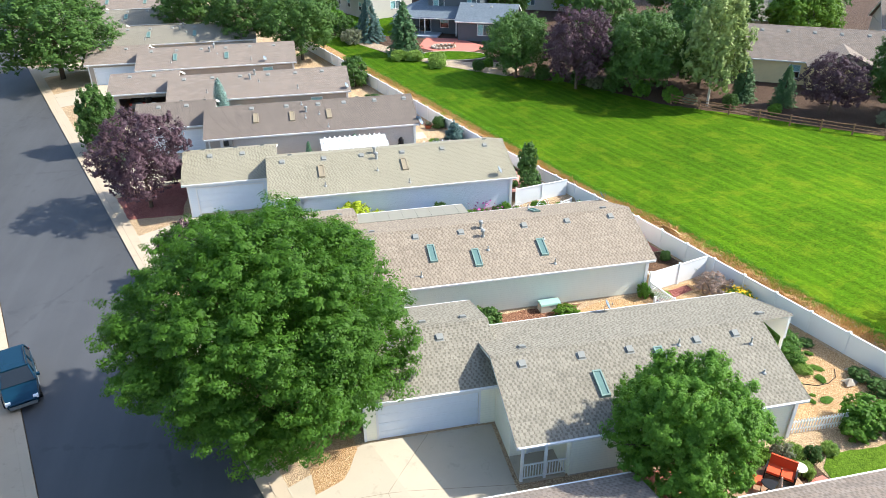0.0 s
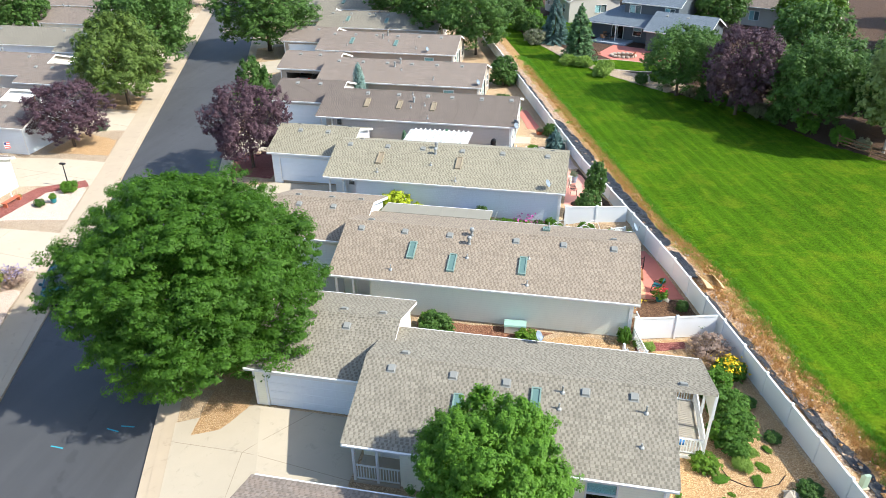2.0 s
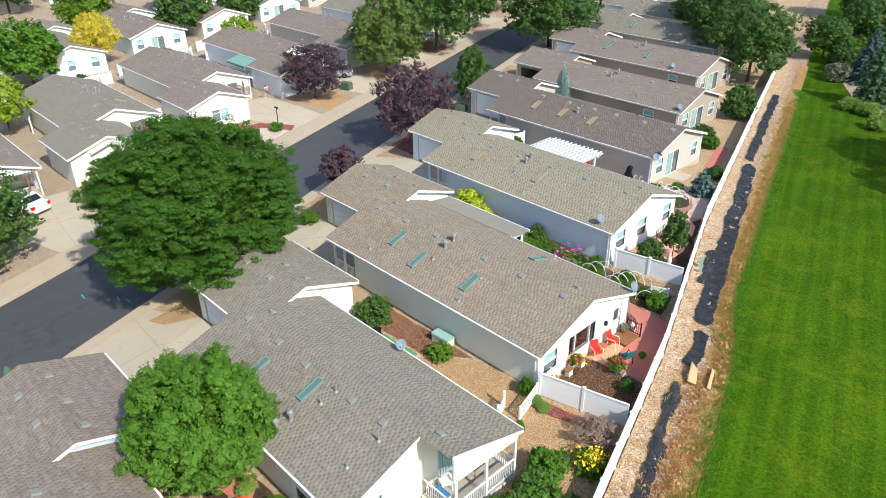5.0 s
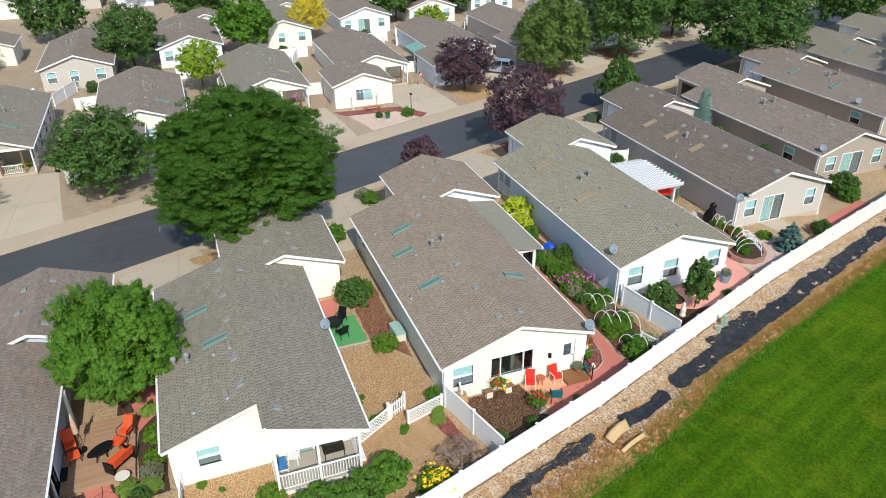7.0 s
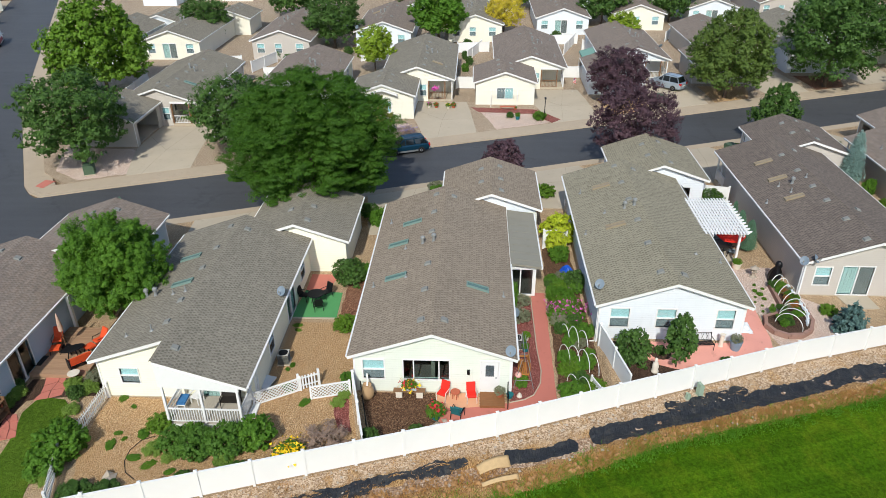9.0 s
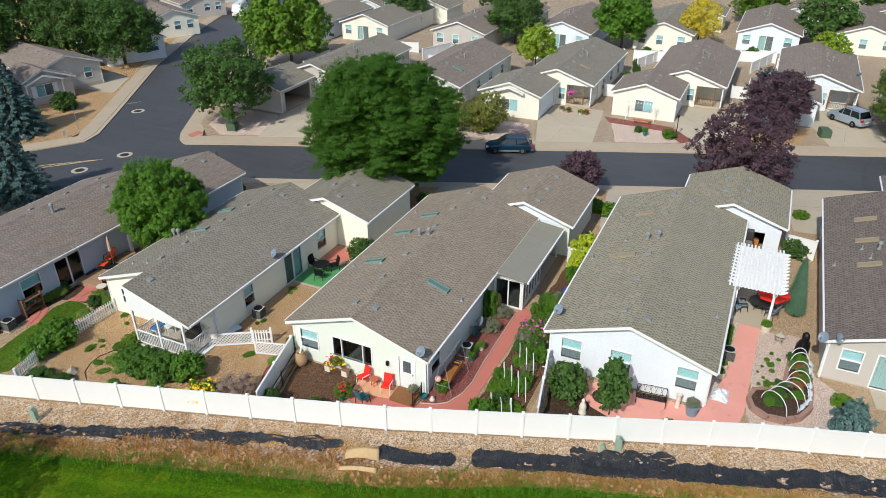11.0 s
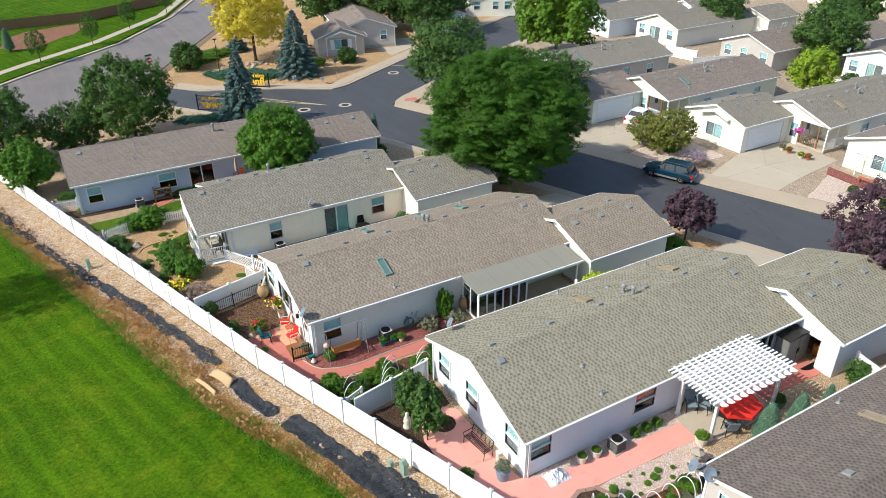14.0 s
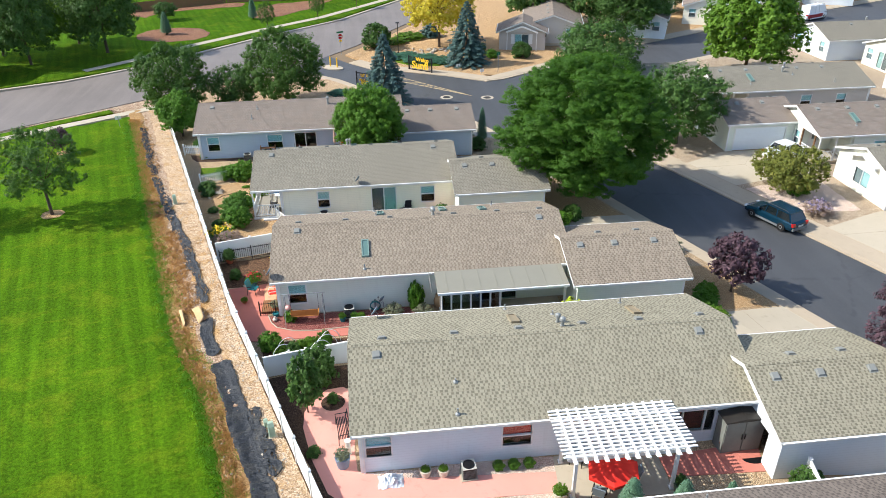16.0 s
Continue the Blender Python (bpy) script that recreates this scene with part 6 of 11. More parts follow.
# across the collector road
for i, (tx, ty, kit, lab, nm, ts, tz) in enumerate([(60, -24, DARK1, "tall dark green tree across the collector road", "oak_tree", 0.9, 1.05), (51.4, -29.4, DARK1, "tall dark green tree across the collector road", "oak_tree", 1.05, 1.15),
        (57.5, -36, LIME, "yellow-green tree across the collector road", "lime_maple_tree", 0.75, 0.95), (66, -30, DARK1, "tall dark green tree across the collector road", "oak_tree", 1.0, 1.1), (45.4, -40.3, ARBOR, "small pointed evergreen in a mulch bed", "evergreen_tree", 1.4, 1.2),
        (29.5, -40.8, AIRY, "young street tree on the verge", "locust_tree", 0.42, 0.6), (21.8, -48.6, AIRY, "young street tree on the verge", "locust_tree", 0.42, 0.6), (15.0, -57.8, AIRY, "young street tree on the verge", "locust_tree", 0.42, 0.6),
        (7, -68, AIRY, "young street tree on the verge", "locust_tree", 0.42, 0.6), (48, -52, DARK2, "green shrubby tree in a mulch bed", "elm_tree", 0.45, 0.4), (33, -50.5, ARBOR, "small pointed evergreen in a mulch bed", "evergreen_tree", 1.3, 1.2)]):
    place(nm, kit, tx, ty, lab, s=ts, sz=tz, rot=83 * i)


# ---- fences ----
def capped_post(h, w=0.13):
    post = Geo().box(-w / 2, -w / 2, -0.15, w / 2, w / 2, h).mesh("post", WHITE)
    k = w / 2 + 0.02
    cap = Geo().add([(-k, -k, h), (k, -k, h), (k, k, h), (-k, k, h), (-k, -k, h + 0.03), (k, -k, h + 0.03), (k, k, h + 0.03), (-k, k, h + 0.03), (0, 0, h + 0.09)],
                    [(3, 2, 1, 0), (0, 1, 5, 4), (1, 2, 6, 5), (2, 3, 7, 6), (3, 0, 4, 7), (4, 5, 8), (5, 6, 8), (6, 7, 8), (7, 4, 8)]).mesh("cap", WHITE)
    return post, cap


POST15, CAP15 = capped_post(1.55)


def vinyl_fence(a, b, label, h=1.5, step=2.4, z=None, last=True):
    """Solid white panels between square capped posts."""
    (ax, ay), (bx, by) = a, b
    d = math.hypot(bx - ax, by - ay)
    n = max(1, round(d / step))
    ang = math.degrees(math.atan2(by - ay, bx - ax))
    f = thing("fence", pose(ax, ay, ground_z(ax, ay) if z is None else z, 0, 0, ang), label, "fence")
    s = d / n
    panel = Geo().extrude([(-0.022, 0.05), (0.022, 0.05), (0.022, h - 0.06), (0.05, h - 0.06), (0.05, h), (-0.05, h), (-0.05, h - 0.06), (-0.022, h - 0.06)], "x", 0.06, s - 0.06).mesh("panel", WHITE)
    for i in range(n + (1 if last else 0)):
        lean = 0.6 * math.sin(i * 12.9)
        p = piece("post", POST15, f, pose(i * s, 0, 0, lean * 0.5, lean * 0.4, 0))
        piece("cap", CAP15, p)
    for i in range(n):
        piece("panel", panel, f, pose(i * s, 0, 0, 0.5 * math.sin(i * 7.7), 0, 0))
    return f


def picket_fence(a, b, label, h=0.95, z=None, gap=0.16, mat=None):
    mat = mat or WHITE
    (ax, ay), (bx, by) = a, b
    d = math.hypot(bx - ax, by - ay)
    f = thing("picket_fence", pose(ax, ay, LOT if z is None else z, 0, 0, math.degrees(math.atan2(by - ay, bx - ax))), label, "fence")
    for zz in (0.25, h - 0.25):
        part("rail", Geo().box(0, -0.02, zz, d, 0.02, zz + 0.08), mat, f)
    pk = Geo().extrude([(-0.04, 0.06), (0.04, 0.06), (0.04, h - 0.05), (0.0, h), (-0.04, h - 0.05)], "y", -0.035, -0.02).mesh("picket", mat)
    for i in range(int(d / gap)):
        piece("picket", pk, f, pose(0.08 + i * gap, 0, 0, 0, 0.6 * math.sin(i * 5.1), 0))
    po = Geo().box(-0.06, -0.06, -0.1, 0.06, 0.06, h + 0.1).mesh("post", mat)
    n = max(1, round(d / 2.2))
    for i in range(n + 1):
        piece("post", po, f, pose(d * i / n, 0.03, 0))
    return f


def lattice_fence(a, b, label, h=0.85):
    """Low panel of crossed slats in a frame."""
    (ax, ay), (bx, by) = a, b
    d = math.hypot(bx - ax, by - ay)
    f = thing("lattice_fence", pose(ax, ay, LOT, 0, 0, math.degrees(math.atan2(by - ay, bx - ax))), label, "fence")
    for zz in (0.08, h):
        part("rail", Geo().box(0, -0.03, zz - 0.04, d, 0.03, zz + 0.04), WHITE, f)
    for x in (0.0, d):
        part("post", Geo().box(x - 0.05, -0.05, -0.1, x + 0.05, 0.05, h + 0.1), WHITE, f)
    k, H = 0.2, h - 0.12
    n = int((d + H) / k)
    for s, v in ((1, -0.012), (-1, 0.012)):
        for i in range(n):
            x0 = -H + i * k
            lo, hi = max(0.0, -x0), min(H, d - x0)
            if hi - lo < 0.1:
                continue
            p, q = (x0 + lo, lo), (x0 + hi, hi)
            if s < 0:
                p, q = (d - p[0], p[1]), (d - q[0], q[1])
            part("slat", Geo().bar((p[0], v, 0.1 + p[1]), (q[0], v, 0.1 + q[1]), 0.012, 0.045), WHITE, f)
    return f


def iron_fence(a, b, label, h=1.0, z=None):
    (ax, ay), (bx, by) = a, b
    d = math.hypot(bx - ax, by - ay)
    f = thing("iron_fence", pose(ax, ay, LOT if z is None else z, 0, 0, math.degrees(math.atan2(by - ay, bx - ax))), label, "fence")
    for zz in (0.15, h - 0.12):
        part("rail", Geo().box(0, -0.015, zz, d, 0.015, zz + 0.03), BLACKIRON, f)
    bar = Geo().tube([(0, 0, 0.02), (0, 0, h)], 0.011, 5).mesh("bar", BLACKIRON)
    for i in range(int(d / 0.13) + 1):
        piece("bar", bar, f, pose(i * 0.13, 0, 0))
    post = Geo().box(-0.025, -0.025, -0.1, 0.025, 0.025, h + 0.08).mesh("post", BLACKIRON)
    n = max(1, round(d / 2))
    for i in range(n + 1):
        piece("post", post, f, pose(d * i / n, 0, 0))
    return f


fl = lambda y: (fence_x(y), y)
for ya, yb in ((1.5, 42.0), (42.0, 59.0), (59.0, 112.0)):
    vinyl_fence(fl(ya), fl(yb), "long white vinyl privacy fence along the park", z=0.28, last=yb > 100)
vinyl_fence((20.75, 34.4), (25.4, 35.6), "white vinyl cross fence between two back yards", last=False)
vinyl_fence((16.2, 48.1), (fence_x(49.0) - 0.15, 49.0), "white vinyl cross fence beside a garden", last=False)
vinyl_fence((4.3, 45.8), (4.0, 47.5), "short white vinyl gate fence between homes")
vinyl_fence((-3.4, 59.3), (-3.0, 61.2), "short white vinyl fence between homes")
vinyl_fence((-43, 29.0), (-50, 31), "white vinyl fence between far back yards", z=0.25)
vinyl_fence((-50.5, 39.5), (-57.0, 41.5), "white vinyl fence between far back yards", z=0.25)
vinyl_fence((-54.5, 53.5), (-62.0, 56), "white vinyl fence between far back yards", z=0.25)
vinyl_fence((-57.5, 56.5), (-57.0, 66), "white vinyl fence between far back yards", z=0.25)
vinyl_fence((-44.0, 10.5), (-49.5, 12.5), "white vinyl fence between far back yards", z=0.25)
vinyl_fence((-41.0, 13.0), (-42.0, 18.5), "white vinyl fence between far back yards", z=0.25)
vinyl_fence((-63.0, 70), (-69.0, 73), "white vinyl fence between far back yards", z=0.25)
vinyl_fence((-31.4, -1.0), (-38.5, -1.5), "white vinyl fence by the branch street", z=0.25)
picket_fence((21.5, 21.3), (24.6, 21.2), "white picket fence between back yards")
picket_fence((25.9, 21.0), (28.9, 22.0), "white picket fence by the long fence")
picket_fence((30.0, 14.8), (31.7, 14.6), "short white picket fence by the corner home")
picket_fence((20.6, 31.4), (20.1, 32.4), "short white picket gate panel", h=1.0)
lattice_fence((21.9, 29.3), (20.6, 31.5), "low white lattice fence in a bark-covered yard")
lattice_fence((21.3, 32.2), (20.75, 34.2), "low white lattice fence in a bark-covered yard")
lattice_fence((19.6, 47.2), (20.6, 47.6), "small white lattice trellis in the vegetable garden", 0.6)
iron_fence((21.0, 34.85), (25.1, 35.85), "black iron garden fence along the white fence")
iron_fence((20.75, 42.62), (21.7, 42.6), "black iron railing beside a door step", 0.95, LOT + 0.02)


# ---- yards: loose ground, paving and lawns ----
def patch(name, pts, dz, mat, label, category, step=0.8, amp=0.1, seed=1):
    z = lot_z(sum(p[0] for p in pts) / len(pts), sum(p[1] for p in pts) / len(pts))
    return slab(name, wobble(pts, step, amp, seed) if amp else pts, z + dz, z - 0.5, mat, label, category)


patch("bed_bark", [(14.2, 29.6), (14.2, 32.6), (16.5, 34.0), (20.6, 34.2), (25.4, 35.4), (29.4, 22.8), (24.5, 21.4), (21.5, 21.4), (21.4, 29.4)], 0.012, CHIPS, "orange-tan bark chips over a back yard", "bark bed")
patch("bed_red", [(8.0, 32.3), (8.0, 34.2), (16.2, 34.2), (14.4, 32.9), (13.9, 32.4)], 0.016, REDMULCH, "red-brown mulch along a wall", "mulch bed")
patch("bed_mulch", [(20.65, 34.9), (25.1, 35.9), (24.2, 39.2), (20.65, 38.8)], 0.012, MULCHB, "dark brown mulch bed behind a home", "mulch bed")
patch("patio_red", [(21.6, 38.9), (24.1, 39.3), (22.6, 44.0), (22.0, 45.2), (20.3, 45.25), (10.4, 45.4), (10.4, 44.5), (16.4, 44.5), (18.5, 44.6), (19.6, 44.45), (20.6, 44.0), (21.2, 42.7), (21.5, 41.1), (21.7, 40.0)], 0.03, REDPAVE, "brick-red concrete path and patio", "path", amp=0.03)
patch("patio_salmon", [(20.55, 38.8), (21.66, 38.95), (21.76, 40.0), (21.56, 41.12), (20.55, 41.12)], 0.045, concrete("concrete_salmon", srgb(226, 172, 134)), "salmon tan concrete patio by a back door", "patio", amp=0)
LAVA_EDGE = [(21.2, 42.75), (20.95, 43.5), (20.58, 44.02), (19.6, 44.45), (18.5, 44.58), (16.4, 44.48), (11.4, 44.47)]
patch("bed_lava", [(11.4, 42.8), (20.6, 42.8)] + LAVA_EDGE, 0.036, REDROCK, "red lava rock bed along a wall", "rock bed", amp=0)
tagged(part("bed_edging", Geo().tube([(x, y, LOT + 0.05) for x, y in LAVA_EDGE], 0.035, 6), CONC), "pale edging round a red rock bed", "edging", "", "structure")
patch("bed_lava_low", [(20.85, 33.3), (22.3, 33.6), (23.7, 34.1), (23.6, 34.66), (22.5, 34.45), (20.85, 34.15)], 0.02, REDROCK, "red lava rock along a white fence", "rock bed", amp=0.06)
patch("bed_garden", [(4.3, 45.7), (20.3, 45.45), (21.4, 45.6), (20.5, 48.4), (16.0, 47.9), (4.3, 47.6)], 0.018, MULCHB, "brown soil of a vegetable garden", "garden bed")
patch("bed_dark", [(16.1, 48.4), (20.6, 49.2), (16.95, 58.9), (16.4, 57.4), (17.9, 55.5), (18.4, 52.4), (17.6, 50.6), (16.1, 50.3)], 0.014, MULCH, "dark mulch bed inside the fence", "mulch bed")
patch("path_pink", [(16.0, 50.9), (16.6, 50.3), (17.4, 50.4), (18.1, 51.0), (18.5, 52.0), (18.5, 53.1), (18.0, 55.2), (17.2, 57.3), (16.4, 58.0), (15.4, 58.2), (7.2, 58.45), (6.9, 57.3), (10.0, 57.1), (13.4, 56.88), (14.8, 56.6), (15.9, 56.2), (16.02, 55.0)], 0.03,
      PINKC, "salmon pink concrete path round a home", "path", amp=0)
patch("bed_wall", [(6.9, 56.35), (15.9, 56.35), (15.9, 56.6), (13.4, 57.1), (7.0, 57.5)], 0.024, PALEROCK, "pale river rock along a wall", "rock bed")
patch("patio_tan", [(2.2, 56.4), (7.0, 56.4), (7.3, 59.0), (2.3, 59.1)], 0.034, CONC, "tan concrete patio under a pergola", "patio", amp=0)
patch("walk_brick", [(-2.7, 56.6), (2.2, 57.0), (2.2, 58.2), (-2.2, 58.4)], 0.032, REDPAVE, "red brick walk to a side door", "path", amp=0)
patch("bed_pale", [(7.4, 58.4), (15.4, 58.3), (16.95, 58.9), (15.6, 62.5), (13.0, 63.8), (10.4, 61.2), (7.2, 61.1)], 0.016, PALEROCK, "pale pink-tan river rock yard", "rock bed")
patch("patio_small", [(10.4, 64.0), (10.4, 66.0), (12.1, 66.1), (12.2, 64.3)], 0.03, CONC, "small concrete patio by a sliding door", "patio", amp=0)
patch("path_brick", [(11.0, 66.3), (12.2, 66.1), (13.0, 67.6), (12.9, 69.6), (12.0, 72.0), (10.9, 75.5), (9.9, 75.2), (10.9, 71.8), (11.5, 69.4), (11.3, 67.8)], 0.024, REDPAVE, "red brick garden path behind a home", "path", amp=0.05)
patch("garden_lawn", [(21.95, 17.5), (21.65, 18.1), (21.8, 19.05), (22.5, 19.7), (23.7, 19.75), (25.2, 19.6), (27.4, 20.3), (28.4, 20.5), (29.4, 19.6), (29.6, 18.2), (27.4, 18.2), (25.8, 17.9), (24.3, 17.75), (22.9, 17.3)], 0.026, LAWN2, "small curved mown garden lawn", "lawn", step=0.5, amp=0.03)
patch("bed_deck", [(11.5, 18.6), (11.5, 20.6), (21.4, 20.8), (21.9, 17.0), (30.4, 16.6), (31.2, 14.8), (20.2, 16.4), (20.2, 19.4), (16.8, 19.4), (15.4, 18.4)], 0.01, MULCH, "brown mulch beds round a deck", "mulch bed")
patch("path_flag", [(19.95, 16.95), (19.9, 18.35), (21.55, 18.6), (21.9, 17.5)], 0.02, MULCH, "bedding of a red flagstone path from a deck", "path", amp=0.08)
patch("path_flag_west", [(12.6, 18.7), (16.8, 19.5), (15.5, 20.6), (12.4, 20.2)], 0.03, REDPAVE, "dusky flagstone path beside a deck", "path", amp=0.1)
patch("turf_mat", [(10.6, 29.6), (13.7, 29.3), (13.7, 32.2), (10.8, 32.1)], 0.03, GREENMAT, "bright green outdoor carpet", "mat", amp=0)
patch("edge_concrete", [(13.72, 29.3), (13.85, 29.3), (13.85, 32.25), (13.72, 32.25)], 0.05, CONC, "concrete edging by a green mat", "edging", amp=0)
patch("bed_brick_ab", [(8.5, 29.6), (10.5, 29.6), (10.5, 31.0), (8.5, 31.6)], 0.02, REDPAVE, "small red brick patio by a wall", "patio", amp=0)
# driveways: pale slabs with open joints, from the walk up to the garage
def driveway(x, y, west=False):
    """x, y: the main roof's corner towards the street (south-west, or north-east across the street)."""
    s = -1 if west else 1
    kx = (lambda yy: kerb_w(yy) - WALK_W + 0.05) if west else (lambda yy: kerb_e(yy) + WALK_E - 0.08)
    gx = x - s * 6.3
    top = y + s * 4.35
    pts = [(x + s * 0.1, top), (gx, top), (kx(top - s * 1.6), top - s * 1.6), (kx(y - s * 2.6), y - s * 2.6), (x + s * 0.1, y - s * 1.4)]
    d = drape("driveway", pts, 0.015, CONC, "pale concrete driveway sloping to the street", "driveway", west=west)
    mx, my = (pts[0][0] + pts[2][0]) / 2 - s * 0.6, y + s * 1.2
    n = Vector((1, 0.387, 0))
    for a, b in (((gx + s * 3.2, top), (mx, my)), ((mx, my), (x + s * 0.1, y + s * 0.4)), ((mx, my), (kx(y + s * 1.5), y + s * 1.5)), ((mx, my), (mx + s * 0.5, y - s * 2.0))):
        g = Geo()
        m = 6
        for k in range(m):
            p, q = [(a[0] + (b[0] - a[0]) * f / m, a[1] + (b[1] - a[1]) * f / m) for f in (k, k + 1)]
            za, zb = [max(ground_z(*r), 0.0) + 0.0185 for r in (p, q)]
            g.bar((*p, za), (*q, zb), 0.02, 0.004)
        part("joint", g, JOINT, d)


JOINT = plain("joint_dark", srgb(146, 133, 114), 0.9, var=0.1)
for hx, hy in [(7.65, 20.75), (2.45, 34.1), (-2.6, 47.75)] + [(r[0], r[1]) for r in ROW_EAST[:6]]:
    driveway(hx, hy)
for r in ROW_WEST[:9]:
    driveway(r[0], r[1], True)
drape("driveway", [(5.9, 11.8), (kerb_e(13.5) + WALK_E, 13.5), (kerb_e(8.5) + WALK_E, 8.5), (11.0, 6.5), (11.0, 11.8)], 0.015, CONC, "pale concrete driveway sloping to the street", "driveway")
# front beds
drape("bed_front", wobble([(-1.4, 26.2), (0.9, 26.0), (1.1, 24.9), (0.3, 23.3), (-1.0, 22.8)], 0.5, 0.08, 2), 0.02, CHIPS, "orange bark round the ash tree", "bark bed")
drape("bed_front", wobble([(kerb_e(26) + 1.3, 26), (1.0, 26.2), (1.0, 32.3), (-5.0, 31.5)], 0.6, 0.08, 3), 0.012, CHIPS, "orange bark bed along the kerb", "bark bed")
drape("bed_front", wobble([(kerb_e(40) + 1.3, 40), (-4.2, 39.6), (-4.2, 45.8), (kerb_e(45) + 1.3, 45)], 0.6, 0.08, 4), 0.012, CHIPS, "orange bark front bed", "bark bed")
drape("bed_front", wobble([(kerb_e(53.5) + 1.3, 53.5), (-9.6, 52.9), (-9.6, 59.4), (kerb_e(58) + 1.3, 58)], 0.6, 0.08, 5), 0.012, REDROCK, "red rock front bed under the plum tree", "rock bed")
drape("bed_front", wobble([(kerb_w(43) - 2.7, 43), (-29.0, 40.9), (-28.9, 47.4), (-25.5, 49.4), (kerb_w(48.5) - 2.7, 48.5)], 0.6, 0.08, 6), 0.012, PALEROCK, "pale river rock front bed", "rock bed", west=True)
drape("bed_front", wobble([(-29.4, 40.3), (-27.6, 41.2), (-27.4, 47.0), (-24.9, 49.2), (-26.0, 50.2), (-28.8, 47.6)], 0.6, 0.06, 7), 0.024, REDROCK, "red rock border below a white wall", "rock bed", west=True)
drape("bed_front", wobble([(kerb_w(28) - 2.7, 28), (-23.6, 27.4), (-23.6, 33.6), (kerb_w(33) - 2.7, 33)], 0.6, 0.08, 8), 0.012, PALEROCK, "pale river rock front bed", "rock bed", west=True)
drape("bed_front", wobble([(kerb_w(56) - 2.7, 56), (-33.5, 55.0), (-33.6, 60.9), (kerb_w(60) - 2.7, 60)], 0.6, 0.08, 9), 0.012, CHIPS, "orange bark front bed", "bark bed", west=True)
drape("bed_front", wobble([(kerb_w(69) - 2.7, 69), (-38.6, 68.4), (-38.8, 74.6), (kerb_w(73.5) - 2.7, 73.5)], 0.6, 0.08, 10), 0.012, CHIPS, "orange bark front bed", "bark bed", west=True)
drape("bed_front", wobble([(kerb_w(83) - 2.7, 83), (-43.6, 82), (-44, 88), (kerb_w(87) - 2.7, 87)], 0.6, 0.08, 11), 0.012, REDMULCH, "red mulch front bed", "mulch bed", west=True)
drape("bed_front", wobble([(kerb_w(4.5) - 2.9, 4.5), (-9.6, 1.6), (-15.4, -0.4), (-15.2, 6.6), (-11.6, 9.6), (kerb_w(8.6) - 2.9, 8.6)], 0.6, 0.08, 12), 0.012, PALEROCK, "pale river rock on the street corner", "rock bed", west=True)

# the rough strip outside the fence: dirt, straw and torn fabric
rs = np.random.default_rng(5)


def strip_w(y):
    """Width of the rough strip, which narrows along the fence."""
    k = min(1.0, max(0.0, (y - 42) / 10))
    return 4.25 - 1.05 * k * k * (3 - 2 * k)


def strip_z(x, y):
    """Height of the uneven strip, with a shallow trench along its middle."""
    k = (x - fence_x(y) - 0.08) / (strip_line(y) + strip_w(y) - fence_x(y))
    return 0.27 - 0.05 * k + 0.09 * noise.fractal(Vector((x * 0.9, y * 0.9, 0)), 1.0, 2.0, 3) * max(0.0, min(1, 4 * k, 5 * (1 - k) + 0.3)) - 0.14 * math.exp(-((k - 0.52) / 0.13) ** 2)


gx_, gy_ = 15, 260
vs, fs = [], []
for j in range(gy_ + 1):
    y = -0.4 + j * 0.431
    for i in range(gx_ + 1):
        k = i / gx_
        x = fence_x(y) + 0.08 + (strip_line(y) + strip_w(y) - fence_x(y)) * k
        z = strip_z(x, y)
        vs.append((x, y, z))
for j in range(gy_):
    for i in range(gx_):
        a = j * (gx_ + 1) + i
        fs.append((a, a + 1, a + gx_ + 2, a + gx_ + 1))
STRIPMIX = Mat("strip_rock_and_straw", 0.95, spec=0.15)
_sep = STRIPMIX.n.new("ShaderNodeSeparateXYZ")
STRIPMIX.l.new(STRIPMIX.pos(), _sep.inputs[0])
_acr = STRIPMIX.math("SUBTRACT", STRIPMIX.math("ADD", _sep.outputs[0], STRIPMIX.math("MULTIPLY", _sep.outputs[1], 0.318)), 36.4)
_acr = STRIPMIX.math("ADD", _acr, STRIPMIX.math("MULTIPLY", STRIPMIX.math("SUBTRACT", STRIPMIX.noise(0.7, 5), 0.5), 2.6))
_south = STRIPMIX.math("MAXIMUM", STRIPMIX.math("SUBTRACT", 36.0, _sep.outputs[1]), 0.0)
_acr = STRIPMIX.math("SUBTRACT", _acr, STRIPMIX.math("MULTIPLY", STRIPMIX.math("MINIMUM", _south, 16.0), 0.06))
_c = STRIPMIX.voro(15)
_s2 = STRIPMIX.n.new("ShaderNodeSeparateColor")
STRIPMIX.l.new(_c, _s2.inputs[0])
_rock = STRIPMIX.ramp(_s2.outputs[0], (0.0, srgb(128, 104, 80)), (0.5, srgb(178, 152, 124)), (1.0, srgb(208, 188, 164)))
_str = STRIPMIX.ramp(STRIPMIX.noise(9, 6, 0.75, STRIPMIX.pos(True, (1, 2.5, 1), 40)), (0.38, srgb(98, 72, 46)), (0.5, srgb(166, 128, 84)), (0.62, srgb(212, 178, 128)))
_mixf = STRIPMIX.ramp(STRIPMIX.math("DIVIDE", _acr, 4.4), (0.32, (0, 0, 0)), (0.44, (1, 1, 1)))
_stain = STRIPMIX.ramp(STRIPMIX.noise(0.9, 7, 0.75, None, 0.6), (0.5, (0, 0, 0)), (0.62, (1, 1, 1)))
_rock = STRIPMIX.mix(_stain, _rock, STRIPMIX.mix(0.75, _rock, _str))
